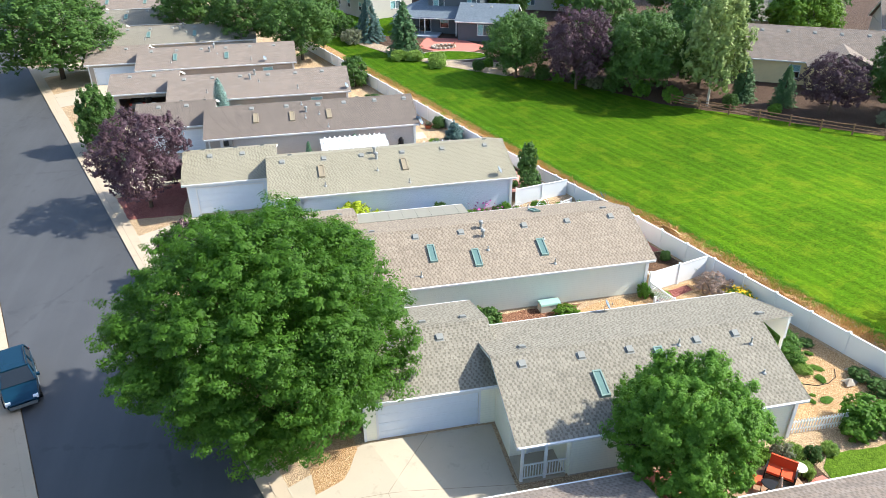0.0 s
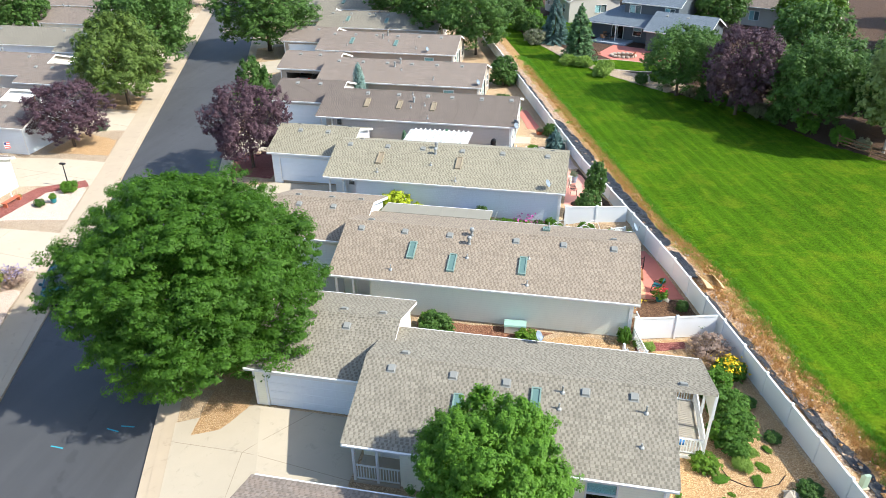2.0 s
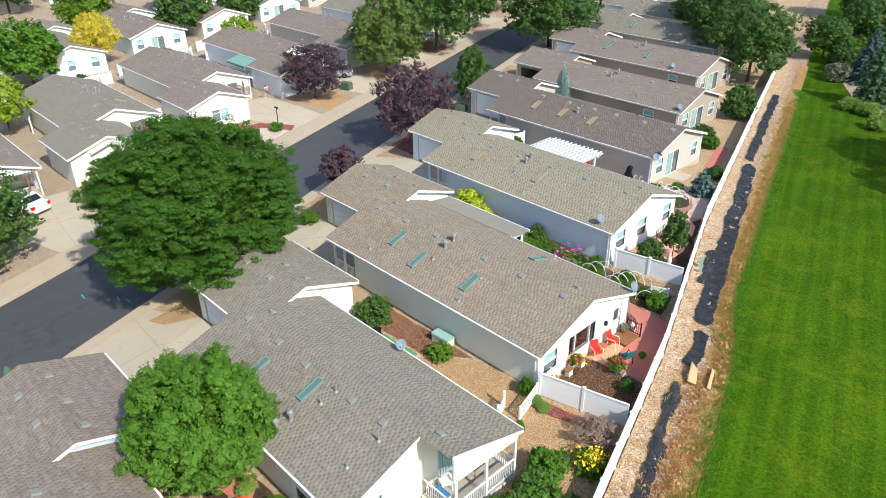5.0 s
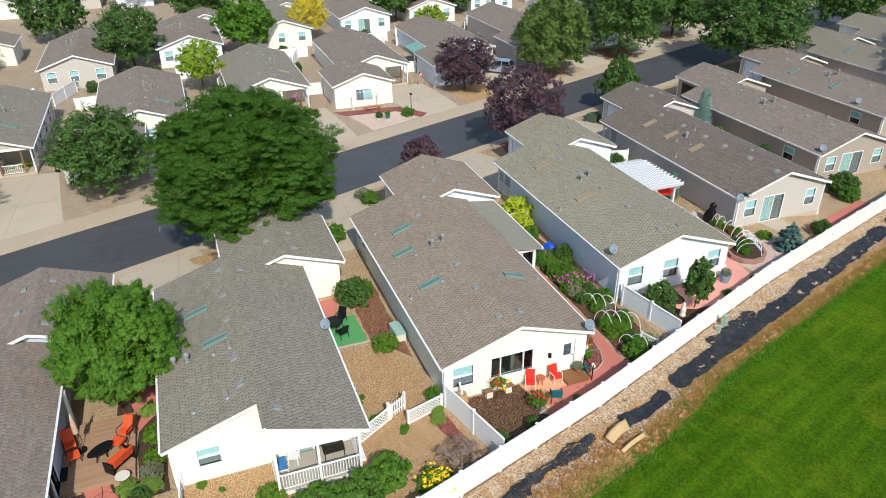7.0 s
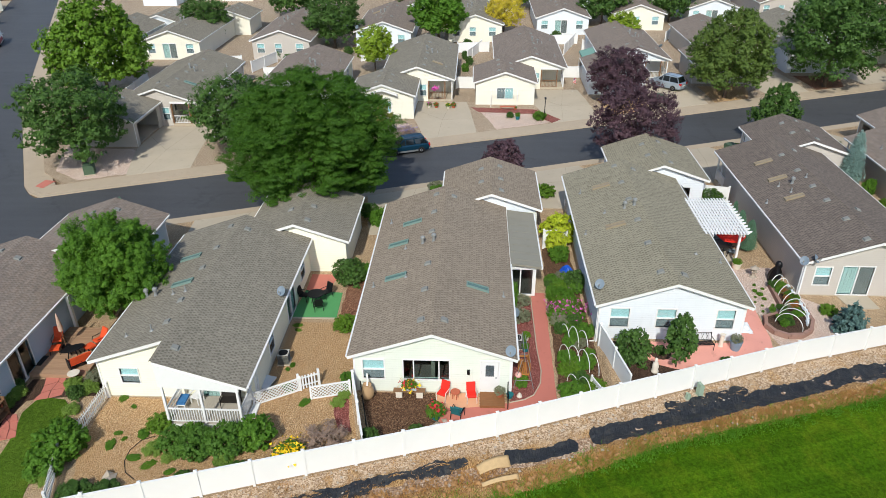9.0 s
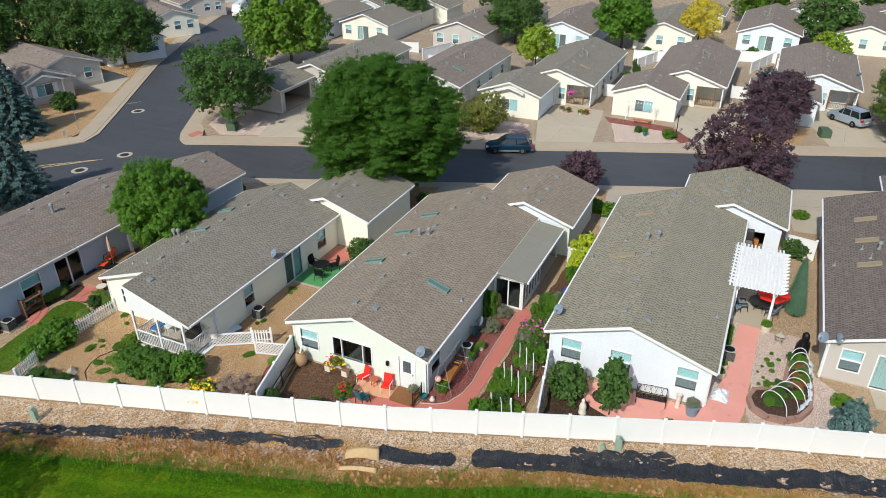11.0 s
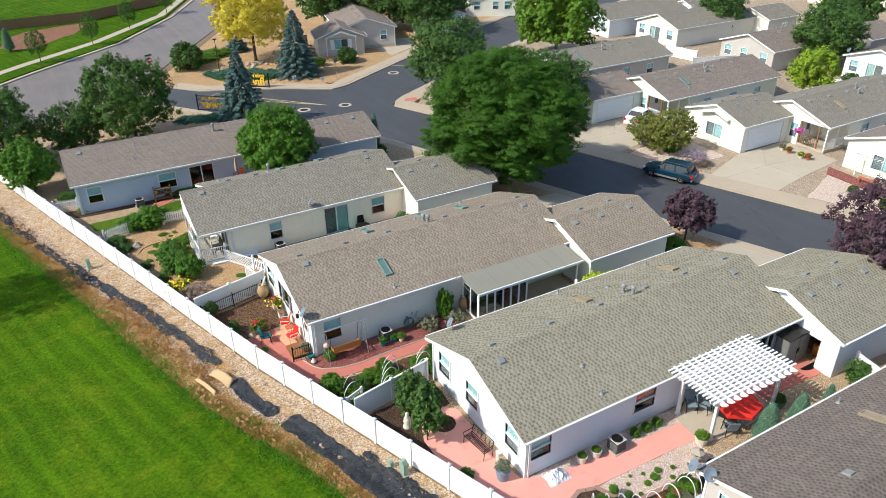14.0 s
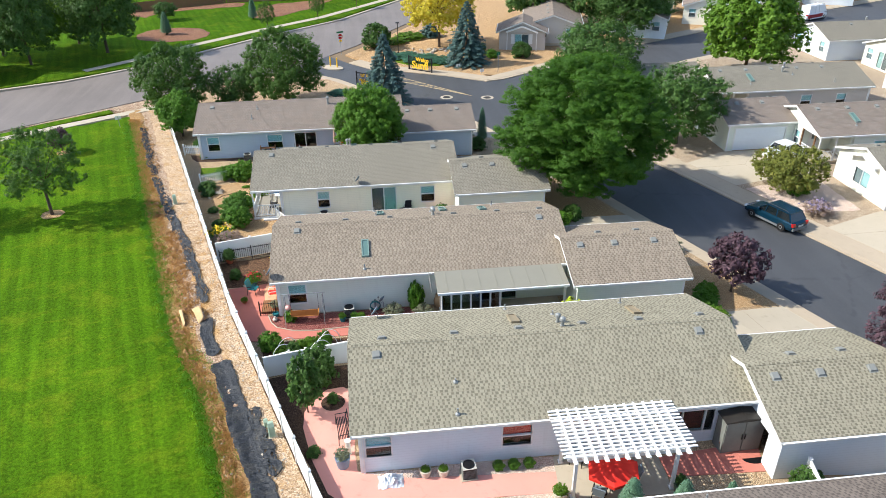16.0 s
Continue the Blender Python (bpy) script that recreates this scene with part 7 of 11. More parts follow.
_dark = STRIPMIX.ramp(STRIPMIX.noise(2.2, 6, 0.75, None, 0.5), (0.55, (0, 0, 0)), (0.68, (1, 1, 1)))
STRIPMIX.color(STRIPMIX.mix(_dark, STRIPMIX.mix(_mixf, _rock, _str), STRIPMIX.mix(0.55, _str, srgb(62, 44, 28))))
STRIPMIX.bump(STRIPMIX.mix(0.5, STRIPMIX.voro(15, None, "Distance"), STRIPMIX.noise(12, 5, 0.7)), 1.0, 0.06)
g = Geo()
g.v, g.f = vs, fs
tagged(part("ground_rough_strip", g, STRIPMIX.m, smooth=True), "uneven strip of crushed rock and dry straw along the fence", "ground", "", "structure")


def strip_pt(y, o):
    return (max(strip_line(y) + o, fence_x(y) + 0.15), y)


FAB = Mat("weed_fabric", 0.45, spec=0.4)
_w = FAB.noise(2.2, 5, 0.6, FAB.pos(True, (1.0, 2.4, 1), -17.6), 0.8)
FAB.color(FAB.mix(FAB.ramp(FAB.noise(1.6, 6, 0.7, None, 0.5), (0.5, (0, 0, 0)), (0.7, (1, 1, 1))), FAB.mix(FAB.noise(7, 4), srgb(22, 25, 30), srgb(42, 46, 53)), srgb(66, 64, 60)))
FAB.bump(FAB.mix(0.15, _w, FAB.noise(16, 4, 0.7)), 1.0, 0.16)


def fabric(y0, y1, off, w, seed, ragged=0.45, drift=0.0, torn=0.5, curl=0.03):
    """A torn, wrinkled length of black weed fabric lying in the trench, its edges sunk into the loose ground."""
    g = Geo()
    n, k = int((y1 - y0) / 0.075), 18
    wide = []
    for i in range(n + 1):
        y = y0 + (y1 - y0) * i / n
        taper = min(1.0, 1.6 * min(i, n - i) * 0.075 / w) ** 0.45
        o = off + drift * (y - y0) + 0.22 * noise.noise(Vector((y * 0.35, seed, 1)))
        ws = []
        for q in (0, 9):
            r = noise.noise(Vector((y * 0.55, q, seed))) + 0.6 * noise.noise(Vector((y * 1.7, q + 3, seed))) + 0.5 * noise.noise(Vector((y * 4.5, q + 5, seed))) + 0.35 * noise.noise(Vector((y * 11, q + 7, seed)))
            ws.append(max(0.02, w * taper * (1 + ragged * r)))
        wide.append(sum(ws))
        x = strip_line(y) + o
        for j in range(k):
            u = -ws[0] + sum(ws) * j / (k - 1)
            xx, yy = x + u * 0.953, y + u * 0.303
            zz = strip_z(xx, yy) + 0.07
            zz += 0.07 * abs(noise.noise(Vector((u * 3.0 + y * 0.8, y * 1.2 - u, 7 + seed)))) + 0.05 * abs(noise.noise(Vector((u * 7 - y, y * 3.2, 2 + seed)))) + 0.02 * noise.noise(Vector((u * 15, y * 11, 2)))
            zz += curl * math.exp(-((u + ws[0]) / 0.1) ** 2) - 0.13 * (max(0, noise.noise(Vector((y * 2.1, j * 0.2, seed + 5))) + 0.25) if j in (0, k - 1) else 0)
            g.v.append((xx, yy, zz))
    for i in range(n):
        if wide[i] < 0.16 * w:
            continue
        for j in range(k - 1):
            a = i * k + j
            if noise.noise(Vector((i * 0.12, j * 0.4, seed * 3.1))) + 0.45 * noise.noise(Vector((i * 0.4, j * 0.9, seed))) > torn:
                continue
            g.f.append((a, a + 1, a + k + 1, a + k))
    return tagged(part("weed_fabric", g, FAB.m, smooth=True), "torn wrinkled black weed fabric in the trench", "fabric")


fabric(46.6, 73.0, 1.98, 0.54, 1, 0.3, -0.035, 0.8)
fabric(50.8, 55.6, 1.15, 0.42, 3, 0.6, -0.03, 0.4)
fabric(42.3, 46.0, 2.15, 0.38, 2, 0.35, 0.0, 0.75)
fabric(36.0, 40.6, 1.9, 0.28, 4, 0.8, 0.0, 0.4)
fabric(19.5, 36.2, 3.1, 0.34, 6, 0.55, -0.07, 0.45)
fabric(6.0, 19.0, 3.2, 0.28, 8, 1.0, 0.0, 0.3)
fabric(74.0, 96.0, 0.75, 0.4, 9, 0.5)


def scatter(name, pts, label, category, mat, size, seed, kind="stuff"):
    """Many small uneven lumps in one mesh."""
    r = np.random.default_rng(seed)
    base = np.array([(1, 0, 0), (-1, 0, 0), (0, 1, 0), (0, -1, 0), (0, 0, 1), (0, 0, -0.5)], float)
    tri = [(0, 2, 4), (2, 1, 4), (1, 3, 4), (3, 0, 4), (2, 0, 5), (1, 2, 5), (3, 1, 5), (0, 3, 5)]
    g = Geo()
    for x, y, z in pts:
        s = size * r.uniform(0.4, 1.4)
        m = base * r.uniform(0.6, 1.3, (6, 1)) * s
        a = r.uniform(0, 6.28)
        c, sn = math.cos(a), math.sin(a)
        g.add([(x + c * p[0] - sn * p[1], y + sn * p[0] + c * p[1], z + p[2] * 0.7) for p in m], tri)
    return tagged(part(name, g, mat), label, category, "", kind)


pts = []
for i in range(900):
    y = rs.uniform(3, 95)
    o = rs.uniform(0.2, 1.2 if y > 42 else 1.5) if rs.uniform() < 0.75 else rs.uniform(2.75, 3.1) if y > 42 else rs.uniform(1.6, 4.1)
    pts.append((*strip_pt(y, o), 0.26))
scatter("strip_stones", pts, "loose pale stones along the fence strip", "stones", STONE, 0.075, 4)
pts = [(*strip_pt(yy, strip_w(yy) * rs.uniform(0.84 if yy > 42 else 0.6, 0.97)), 0.25) for yy in rs.uniform(3, 95, 800)]
CLOD = plain("dug_earth_clod", srgb(170, 130, 86), 0.95, var=0.3, scale=5, bump=0.8, fine=25)
scatter("dirt_clods", pts, "tan clods of dug earth along the trench", "clods", CLOD, 0.13, 6)


def blades(name, pts, h, mat, label, seed, spread=0.2, per=14, width=0.02):
    """Tufts of grass blades in one mesh."""
    r = np.random.default_rng(seed)
    P = np.repeat(np.array(pts), per, 0)
    n = len(P)
    a = r.uniform(0, 6.28, n)
    off = r.normal(0, spread * 0.4, (n, 2))
    hh = h * r.uniform(0.5, 1.3, n)
    base = P + np.concatenate([off, np.zeros((n, 1))], 1)
    side = np.stack([np.cos(a), np.sin(a), np.zeros(n)], 1) * width
    tip = base + np.stack([r.normal(0, 0.5, n) * hh, r.normal(0, 0.5, n) * hh, hh], 1)
    v = np.stack([base - side, base + side, tip], 1).reshape(-1, 3)
    me = bpy.data.meshes.new(name)
    me.from_pydata([tuple(q) for q in v], [], [(3 * i, 3 * i + 1, 3 * i + 2) for i in range(n)])
    me.materials.append(mat)
    return tagged(new(name, me), label, "grass", "", "stuff")


DRYBLADE = leafmat("dry_blade", srgb(146, 100, 54), srgb(200, 158, 98), 0.2)
GREENBLADE = leafmat("grass_blade", srgb(60, 112, 24), srgb(116, 164, 46), 0.3)
blades("dry_grass", [(*strip_pt(y, strip_w(y) * (rs.uniform(0.58 if 30 < y < 42 else 0.78, 1.02) if not 30 < y < 42 or rs.uniform() < 0.85 else rs.uniform(0.1, 0.55))), 0.2) for y in rs.uniform(3, 95, 4200)], 0.15, DRYBLADE, "dry brown grass tufts on the rough strip", 2, 0.3, 16)
blades("lawn_edge_grass", [(*strip_pt(y, strip_w(y) + 0.35 * noise.noise(Vector((y * 0.4, 0, 0))) + rs.normal(-0.05, 0.36)), 0.18) for y in rs.uniform(4, 100, 4200)], 0.15, GREENBLADE, "ragged green edge of the lawn", 3, 0.3, 18)


# ---- built-on parts of the near homes ----
# back porch of the yellow home, under the drawn-out north slope
ax0, ax1, ay0, ay1 = 13.82, 15.95, 4.5, 8.45
part("porch_deck", Geo().box(ax0, ay0, 0.2, ax1, ay1, 0.6), TRIM, house_a, "white painted porch deck")
plk = Geo().box(0, 0, 0.6, ax1 - ax0 - 0.02, 0.135, 0.62).mesh("plank", plain("grey_deck_boards", srgb(176, 168, 154), 0.75, var=0.12))
for k in range(28):
    piece("plank", plk, house_a, pose(ax0 + 0.01, ay0 + 0.02 + 0.14 * k, 0))
for px_, py_ in ((ax1 - 0.1, ay0 + 0.1), (ax1 - 0.1, (ay0 + ay1) / 2), (ax1 - 0.1, ay1 - 0.1)):
    zt = roof_z(py_, 0, WIDE, EAVE, RIDGE) - 0.16
    part("porch_post", Geo().box(px_ - 0.055, py_ - 0.06, 0.62, px_ + 0.055, py_ + 0.06, zt), TRIM, house_a)
part("porch_beam", Geo().extrude([(ay0 - 0.05, roof_z(ay0 - 0.05, 0, WIDE, EAVE, RIDGE) - 0.15), (ay1, EAVE - 0.02), (ay1, EAVE - 0.28), (ay0 - 0.05, EAVE - 0.05)], "x", ax1 - 0.16, ax1 - 0.03), TRIM, house_a)
balustrade(house_a, (ax1 - 0.1, ay0 + 0.15), (ax1 - 0.1, ay1 - 0.15), 0.62, 0.9)
balustrade(house_a, (ax0 + 0.1, ay1 - 0.1), (ax1 - 0.2, ay1 - 0.1), 0.62, 0.9)
balustrade(house_a, (ax0 + 0.1, ay0 + 0.1), (ax1 - 0.2, ay0 + 0.1), 0.62, 0.9)
for k in range(2):
    part("porch_step", Geo().box(ax0 + 0.3, ay1 + 0.02 + 0.3 * k, 0.2, ax0 + 1.4, ay1 + 0.3 + 0.3 * k, 0.5 - 0.14 * k), TRIM, house_a)

# red panel added behind the upper pane to imitate a reflection in the glass
part("blind", Geo().box(10.71, 8.472, 1.91, 11.99, 8.48, 2.44), RED, house_c, "red panel standing in for a window reflection")
# glazed sunroom of the sage home
sx0, sx1, sy0, sy1 = 0.85, 8.4, 8.56, 10.55
part("sunroom_roof", Geo().extrude([(sy0 + 0.33, 3.0), (sy1 + 0.3, 2.74), (sy1 + 0.3, 2.6), (sy0 + 0.33, 2.86)], "x", sx0, sx1 + 0.25), SUNROOF, house_b, "flat pale patio roof")
for k in range(9):
    xx = sx0 + 0.3 + k * 0.98
    part("roof_seam", Geo().extrude([(sy0 + 0.34, 3.015), (sy1 + 0.3, 2.755), (sy1 + 0.3, 2.74), (sy0 + 0.34, 3.0)], "x", xx, xx + 0.025), SUNROOF, house_b)
part("gutter", Geo().box(sx0, sy1 + 0.3, 2.58, sx1 + 0.25, sy1 + 0.4, 2.72), TRIM, house_b)
part("sunroom_floor", Geo().box(sx0, sy0, 0.2, sx1, sy1, 0.45), CONC, house_b)
bays = 6
bx = [4.9 + (sx1 - 4.9) * i / bays for i in range(bays + 1)]
holes = [(bx[i] + 0.05, bx[i + 1] - 0.05, 0.75, 2.4) for i in range(bays)]
fr = part("sunroom_front", wall_geo(Geo(), "x", sy1 - 0.1, 0.1, 4.85, sx1, 0.45, 2.6, holes), TRIM, house_b, "white framed sunroom glazing")
for h_ in holes:
    part("pane", Geo().box(h_[0], sy1 - 0.06, h_[2], h_[1], sy1 - 0.05, h_[3]), SCREEN, fr)
holes = [(sy0 + 0.2, sy0 + 0.96, 0.55, 2.4), (sy0 + 1.04, sy1 - 0.22, 0.55, 2.4)]
fr = part("sunroom_side", wall_geo(Geo(), "y", sx1 - 0.1, 0.1, sy0 + 0.02, sy1 - 0.102, 0.45, 2.6, holes), TRIM, house_b, "white framed sliding door")
for h_ in holes:
    part("pane", Geo().box(sx1 - 0.06, h_[0], h_[2], sx1 - 0.05, h_[1], h_[3]), SCREEN, fr)
part("sunroom_divider", Geo().box(4.8, sy0 + 0.02, 0.45, 4.84, sy1 - 0.11, 2.55), TRIM, house_b)
part("porch_post", Geo().box(sx0 + 0.05, sy1 - 0.12, 0.45, sx0 + 0.17, sy1, 2.55), TRIM, house_b)
part("wall_lamp", Geo().box(18.11, 6.25, 1.75, 18.25, 6.4, 2.0), BLACKIRON, house_b, "black wall lantern")
# deck planks behind the sage home
dk = thing("door_step", pose(20.55, 41.15, LOT), "low brown wooden platform below a back door", "deck")
pl = Geo().box(0.003, 0, 0.02, 0.135, 1.3, 0.18).mesh("plank", STEPWOOD)
for i in range(8):
    piece("plank", pl, dk, pose(i * 0.138, 0, 0))
dk = thing("deck", pose(15.6, 16.15, LOT), "greyish brown wooden deck beside the corner home", "deck")
pl = Geo().box(0.004, 0, 0.05, 0.132, 3.2, 0.28).mesh("plank", DECKW)
for i in range(33):
    piece("plank", pl, dk, pose(i * 0.136, 0, 0))
part("corner_trim", Geo().box(4.25, 8.86, 0.3, 4.47, 9.01, 2.8), TRIM, house_z)


# ---- small things, built once and copied ----
def dish(x, y, z, turn, label="grey satellite dish on a roof edge"):
    d = thing("satellite_dish", pose(x, y, z, 0, 0, turn) @ Matrix.Diagonal((0.62, 0.62, 0.7, 1)), label, "satellite dish")
    part("mast", Geo().tube([(0, 0, 0), (0, 0.0, 0.5), (0.12, 0, 0.62)], 0.025, 8), METAL, d)
    prof = [(0.02, 0.0), (0.2, 0.03), (0.36, 0.09), (0.44, 0.14), (0.43, 0.15), (0.35, 0.105), (0.2, 0.045), (0.01, 0.016)]
    o = part("reflector", Geo().lathe(prof, n=20), DISHM, d, smooth=True)
    o.matrix_basis = pose(0.14, 0, 0.68, 0, 55, 0)
    part("arm", Geo().tube([(0.1, 0, 0.4), (0.5, 0, 0.42), (0.62, 0, 0.8)], 0.015, 6), METAL, d)
    part("feed", Geo().box(0.56, -0.06, 0.78, 0.66, 0.06, 0.88), VENTGREY, d)
    return d


dish(14.6, 48.1, 3.35, -20)
dish(15.35, 29.55, 2.95, -20)
dish(20.7, 42.7, 3.0, -10)
dish(10.95, 61.3, 3.02, -35)
dish(10.9, 61.85, 3.12, 55)
dish(14.2, 43.4, LOT + 0.55, -40, "grey satellite dish on a post by a wall")
dish(5.4, 74.9, 2.95, -30)
dish(-3.2, 88.5, 3.0, -30)
dish(-57.2, 23.0, 3.1, -20)
dish(-46.0, 65.2, 3.0, 200)


def patio_chair(m, label, seat_mat, frame_mat, group="", lounge=0.0):
    c = thing("patio_chair", m, label, "chair", group)
    part("seat", Geo().extrude([(-0.25, 0.4), (0.22, 0.43), (0.27, 0.4), (0.28, 0.46), (0.22, 0.49), (-0.25, 0.46)], "y", -0.25, 0.25), seat_mat, c)
    g = Geo().extrude([(-0.2, 0.46), (-0.26, 0.46), (-0.42 - lounge, 0.98), (-0.36 - lounge, 0.98)], "y", -0.25, 0.25)
    part("backrest", g, seat_mat, c)
    for sx, sy in ((-1, -1), (-1, 1), (1, -1), (1, 1)):
        part("leg", Geo().tube([(sx * 0.24, sy * 0.26, 0.46), (sx * 0.3, sy * 0.28, 0.0)], 0.02, 6), frame_mat, c)
    for sy in (-1, 1):
        part("armrest", Geo().tube([(-0.3, sy * 0.28, 0.62), (0.2, sy * 0.29, 0.64), (0.27, sy * 0.28, 0.45)], 0.022, 6), frame_mat, c)
    return c


def round_table(m, label, r, h, top_mat, leg_mat):
    t = thing("patio_table", m, label, "table")
    part("tabletop", Geo().lathe([(r - 0.02, h - 0.03), (r, h - 0.02), (r, h), (r - 0.03, h + 0.01), (0.001, h + 0.01)], n=28), top_mat, t)
    for i in range(4):
        a = i * math.pi / 2 + 0.4
        part("leg", Geo().tube([(0.15 * math.cos(a), 0.15 * math.sin(a), h - 0.03), (r * 0.6 * math.cos(a), r * 0.6 * math.sin(a), 0)], 0.02, 6), leg_mat, t)
    return t


PALEMETAL = plain("pale_enamel", srgb(186, 184, 174), 0.5, var=0.08)


def ac_unit(x, y, label="grey air conditioner beside a wall"):
    a = thing("air_conditioner", pose(x, y, lot_z(x, y), 0, 0, 4) @ Matrix.Diagonal((0.78, 0.78, 0.85, 1)), label, "air conditioner")
    part("base", Geo().box(-0.48, -0.48, 0, 0.48, 0.48, 0.08), CONC, a)
    part("body", Geo().box(-0.38, -0.38, 0.08, 0.38, 0.38, 0.78), DARKMETAL, a)
    me = Geo().box(-0.395, -0.395, 0, 0.395, 0.395, 0.02).mesh("louvre", VENTGREY)
    for i in range(9):
        piece("louvre", me, a, pose(0, 0, 0.14 + i * 0.065))
    part("top_rim", Geo().box(-0.4, -0.4, 0.775, 0.4, 0.4, 0.8), PALEMETAL, a)
    part("fan_grille", Geo().lathe([(0.34, 0.79), (0.34, 0.83), (0.3, 0.84), (0.28, 0.82), (0.05, 0.83), (0.001, 0.84)], n=20), BLACKIRON, a)
    return a


for q in ((11.0, 57.0), (16.3, 43.3), (18.2, 30.0), (25.6, 16.9), (24.2, 3.0)):
    ac_unit(*q)


def planter(x, y, r, h, mat, kit, label, s=0.45, z=None):
    p = thing("planter", pose(x, y, lot_z(x, y) if z is None else z), label, "planter")
    part("pot", Geo().lathe([(r * 0.7, 0), (r * 0.95, h * 0.8), (r, h), (r * 0.88, h), (r * 0.85, h - 0.05), (0.001, h - 0.05)], n=18), mat, p, smooth=False)
    if kit:
        piece("plant", kit[1], p, Matrix.Translation((0, 0, h - 0.08)) @ Matrix.Diagonal((s, s, s, 1)))
    return p


CREAMPOT = plain("cream_pot", srgb(214, 206, 188), 0.7, var=0.08)
planter(12.9, 56.8, 0.27, 0.42, CREAMPOT, BUSH_L, "cream pot with a leafy plant", 0.23)
planter(12.1, 56.85, 0.27, 0.42, CREAMPOT, BUSH_L, "cream pot with a leafy plant", 0.23)
planter(7.3, 58.75, 0.34, 0.45, CREAMPOT, BUSH_L, "large cream pot with low greenery", 0.36)
planter(2.0, 58.9, 0.34, 0.42, GREENBOX, BUSH_D, "dark green pot by the pergola", 0.3)
planter(16.55, 55.78, 0.36, 0.62, plain("blue_grey_barrel", srgb(128, 146, 162), 0.6, var=0.1), BUSH_GR, "blue-grey barrel planter with flowers", 0.4)
planter(22.5, 38.9, 0.26, 0.36, TEAL, BUSH_F, "teal pot with mixed flowers", 0.55)
planter(20.75, 42.75, 0.2, 0.25, TEAL, None, "small teal pot beside a wall")
planter(16.0, 43.7, 0.22, 0.25, TEAL, BUSH_G, "teal pot with a small plant", 0.25)
planter(16.7, 43.8, 0.2, 0.3, TEAL, BUSH_G, "teal pot with a small plant", 0.25)
planter(15.6, 43.9, 0.2, 0.35, CREAMPOT, BUSH_L, "pale pot with a green plant", 0.3)
planter(24.5, 35.8, 0.26, 0.35, TERRA, BUSH_D, "terracotta pot against the white fence", 0.5)
planter(12.9, 67.2, 0.4, 0.35, TERRA, BUSH_GR, "brown bowl of plants on a patio", 0.35)
planter(22.85, 41.0, 0.18, 0.22, TERRA, BUSH_L, "small clay pot by the fence", 0.25)


def jar(x, y, label="tall tan clay rain jar by a wall"):
    j = thing("clay_jar", pose(x, y, lot_z(x, y)), label, "jar")
    part("body", Geo().lathe([(0.2, 0), (0.33, 0.25), (0.36, 0.5), (0.27, 0.8), (0.2, 0.88), (0.24, 0.95), (0.2, 0.95), (0.17, 0.86), (0.001, 0.8)], n=20), CLAYTAN, j, smooth=True)
    part("pipe", Geo().tube([(0.0, 0.0, 0.86), (-0.12, 0.02, 1.1), (-0.3, -0.02, 1.45)], 0.05, 8), TRIM, j)
    return j


jar(21.1, 35.2)
jar(10.75, 43.0)


def bench(m, label):
    b = thing("garden_bench", m, label, "bench")
    me = Geo().box(-0.75, -0.022, 0, 0.75, 0.022, 0.02).mesh("slat", BLACKIRON)
    for i in range(6):
        piece("slat", me, b, pose(0, -0.2 + i * 0.075, 0.43))
    for k in range(11):
        part("back_bar", Geo().tube([(-0.7 + 0.14 * k, 0.24, 0.46), (-0.7 + 0.14 * k + 0.06 * (-1) ** k, 0.3, 0.68), (-0.7 + 0.14 * k, 0.34, 0.86)], 0.01, 5), BLACKIRON, b)
    for zz, yy in ((0.48, 0.24), (0.88, 0.345)):
        part("back_rail", Geo().tube([(-0.76, yy, zz), (0, yy, zz + 0.03 * (zz > 0.5)), (0.76, yy, zz)], 0.018, 6), BLACKIRON, b)
    for sx in (-1, 1):
        part("leg", Geo().tube([(sx * 0.74, -0.24, 0), (sx * 0.74, -0.22, 0.44)], 0.02, 6), BLACKIRON, b)
        part("leg", Geo().tube([(sx * 0.74, 0.3, 0), (sx * 0.74, 0.24, 0.44), (sx * 0.74, 0.35, 0.88)], 0.02, 6), BLACKIRON, b)
        part("armrest", Geo().tube([(sx * 0.74, -0.22, 0.44), (sx * 0.76, -0.24, 0.66), (sx * 0.74, 0.3, 0.68)], 0.02, 6), BLACKIRON, b)
    return b


bench(pose(16.6, 53.75, LOT + TERRACE, 0, 0, 97), "black wrought-iron bench against a white wall")
RF, WF = RED, plain("white_chair_frame", srgb(226, 222, 214), 0.5, var=0.05)
patio_chair(pose(21.0, 39.2, LOT + 0.045, 0, 0, -25) @ Matrix.Scale(0.95, 4), "red-cushioned chair with a white frame", RED, WF, "red chairs on the patio")
patio_chair(pose(21.1, 40.7, LOT + 0.045, 0, 0, 8) @ Matrix.Scale(0.95, 4), "red-cushioned chair with a white frame", RED, WF, "red chairs on the patio")
round_table(pose(20.95, 39.85, LOT + 0.045), "small terracotta-brown side table on a patio", 0.26, 0.45, TERRA, TERRA)
patio_chair(pose(22.4, 40.0, LOT, 0, 0, 160), "teal folding chair with dark legs", TEAL, BLACKIRON)
patio_chair(pose(17.43, 16.51, LOT + 0.28, 0, 0, 15), "orange-red lounge chair with dark frame", ORANGE, BLACKIRON, "orange deck chairs", 0.15)
patio_chair(pose(17.38, 18.95, LOT + 0.28, 0, 0, -32), "orange-red lounge chair with dark frame", ORANGE, BLACKIRON, "orange deck chairs", 0.15)
st = thing("ottoman", pose(17.92, 18.62, LOT + 0.28, 0, 0, -32), "orange-red footstool with dark legs", "footstool")
part("cushion", Geo().box(-0.26, -0.26, 0.3, 0.26, 0.26, 0.4), ORANGE, st)
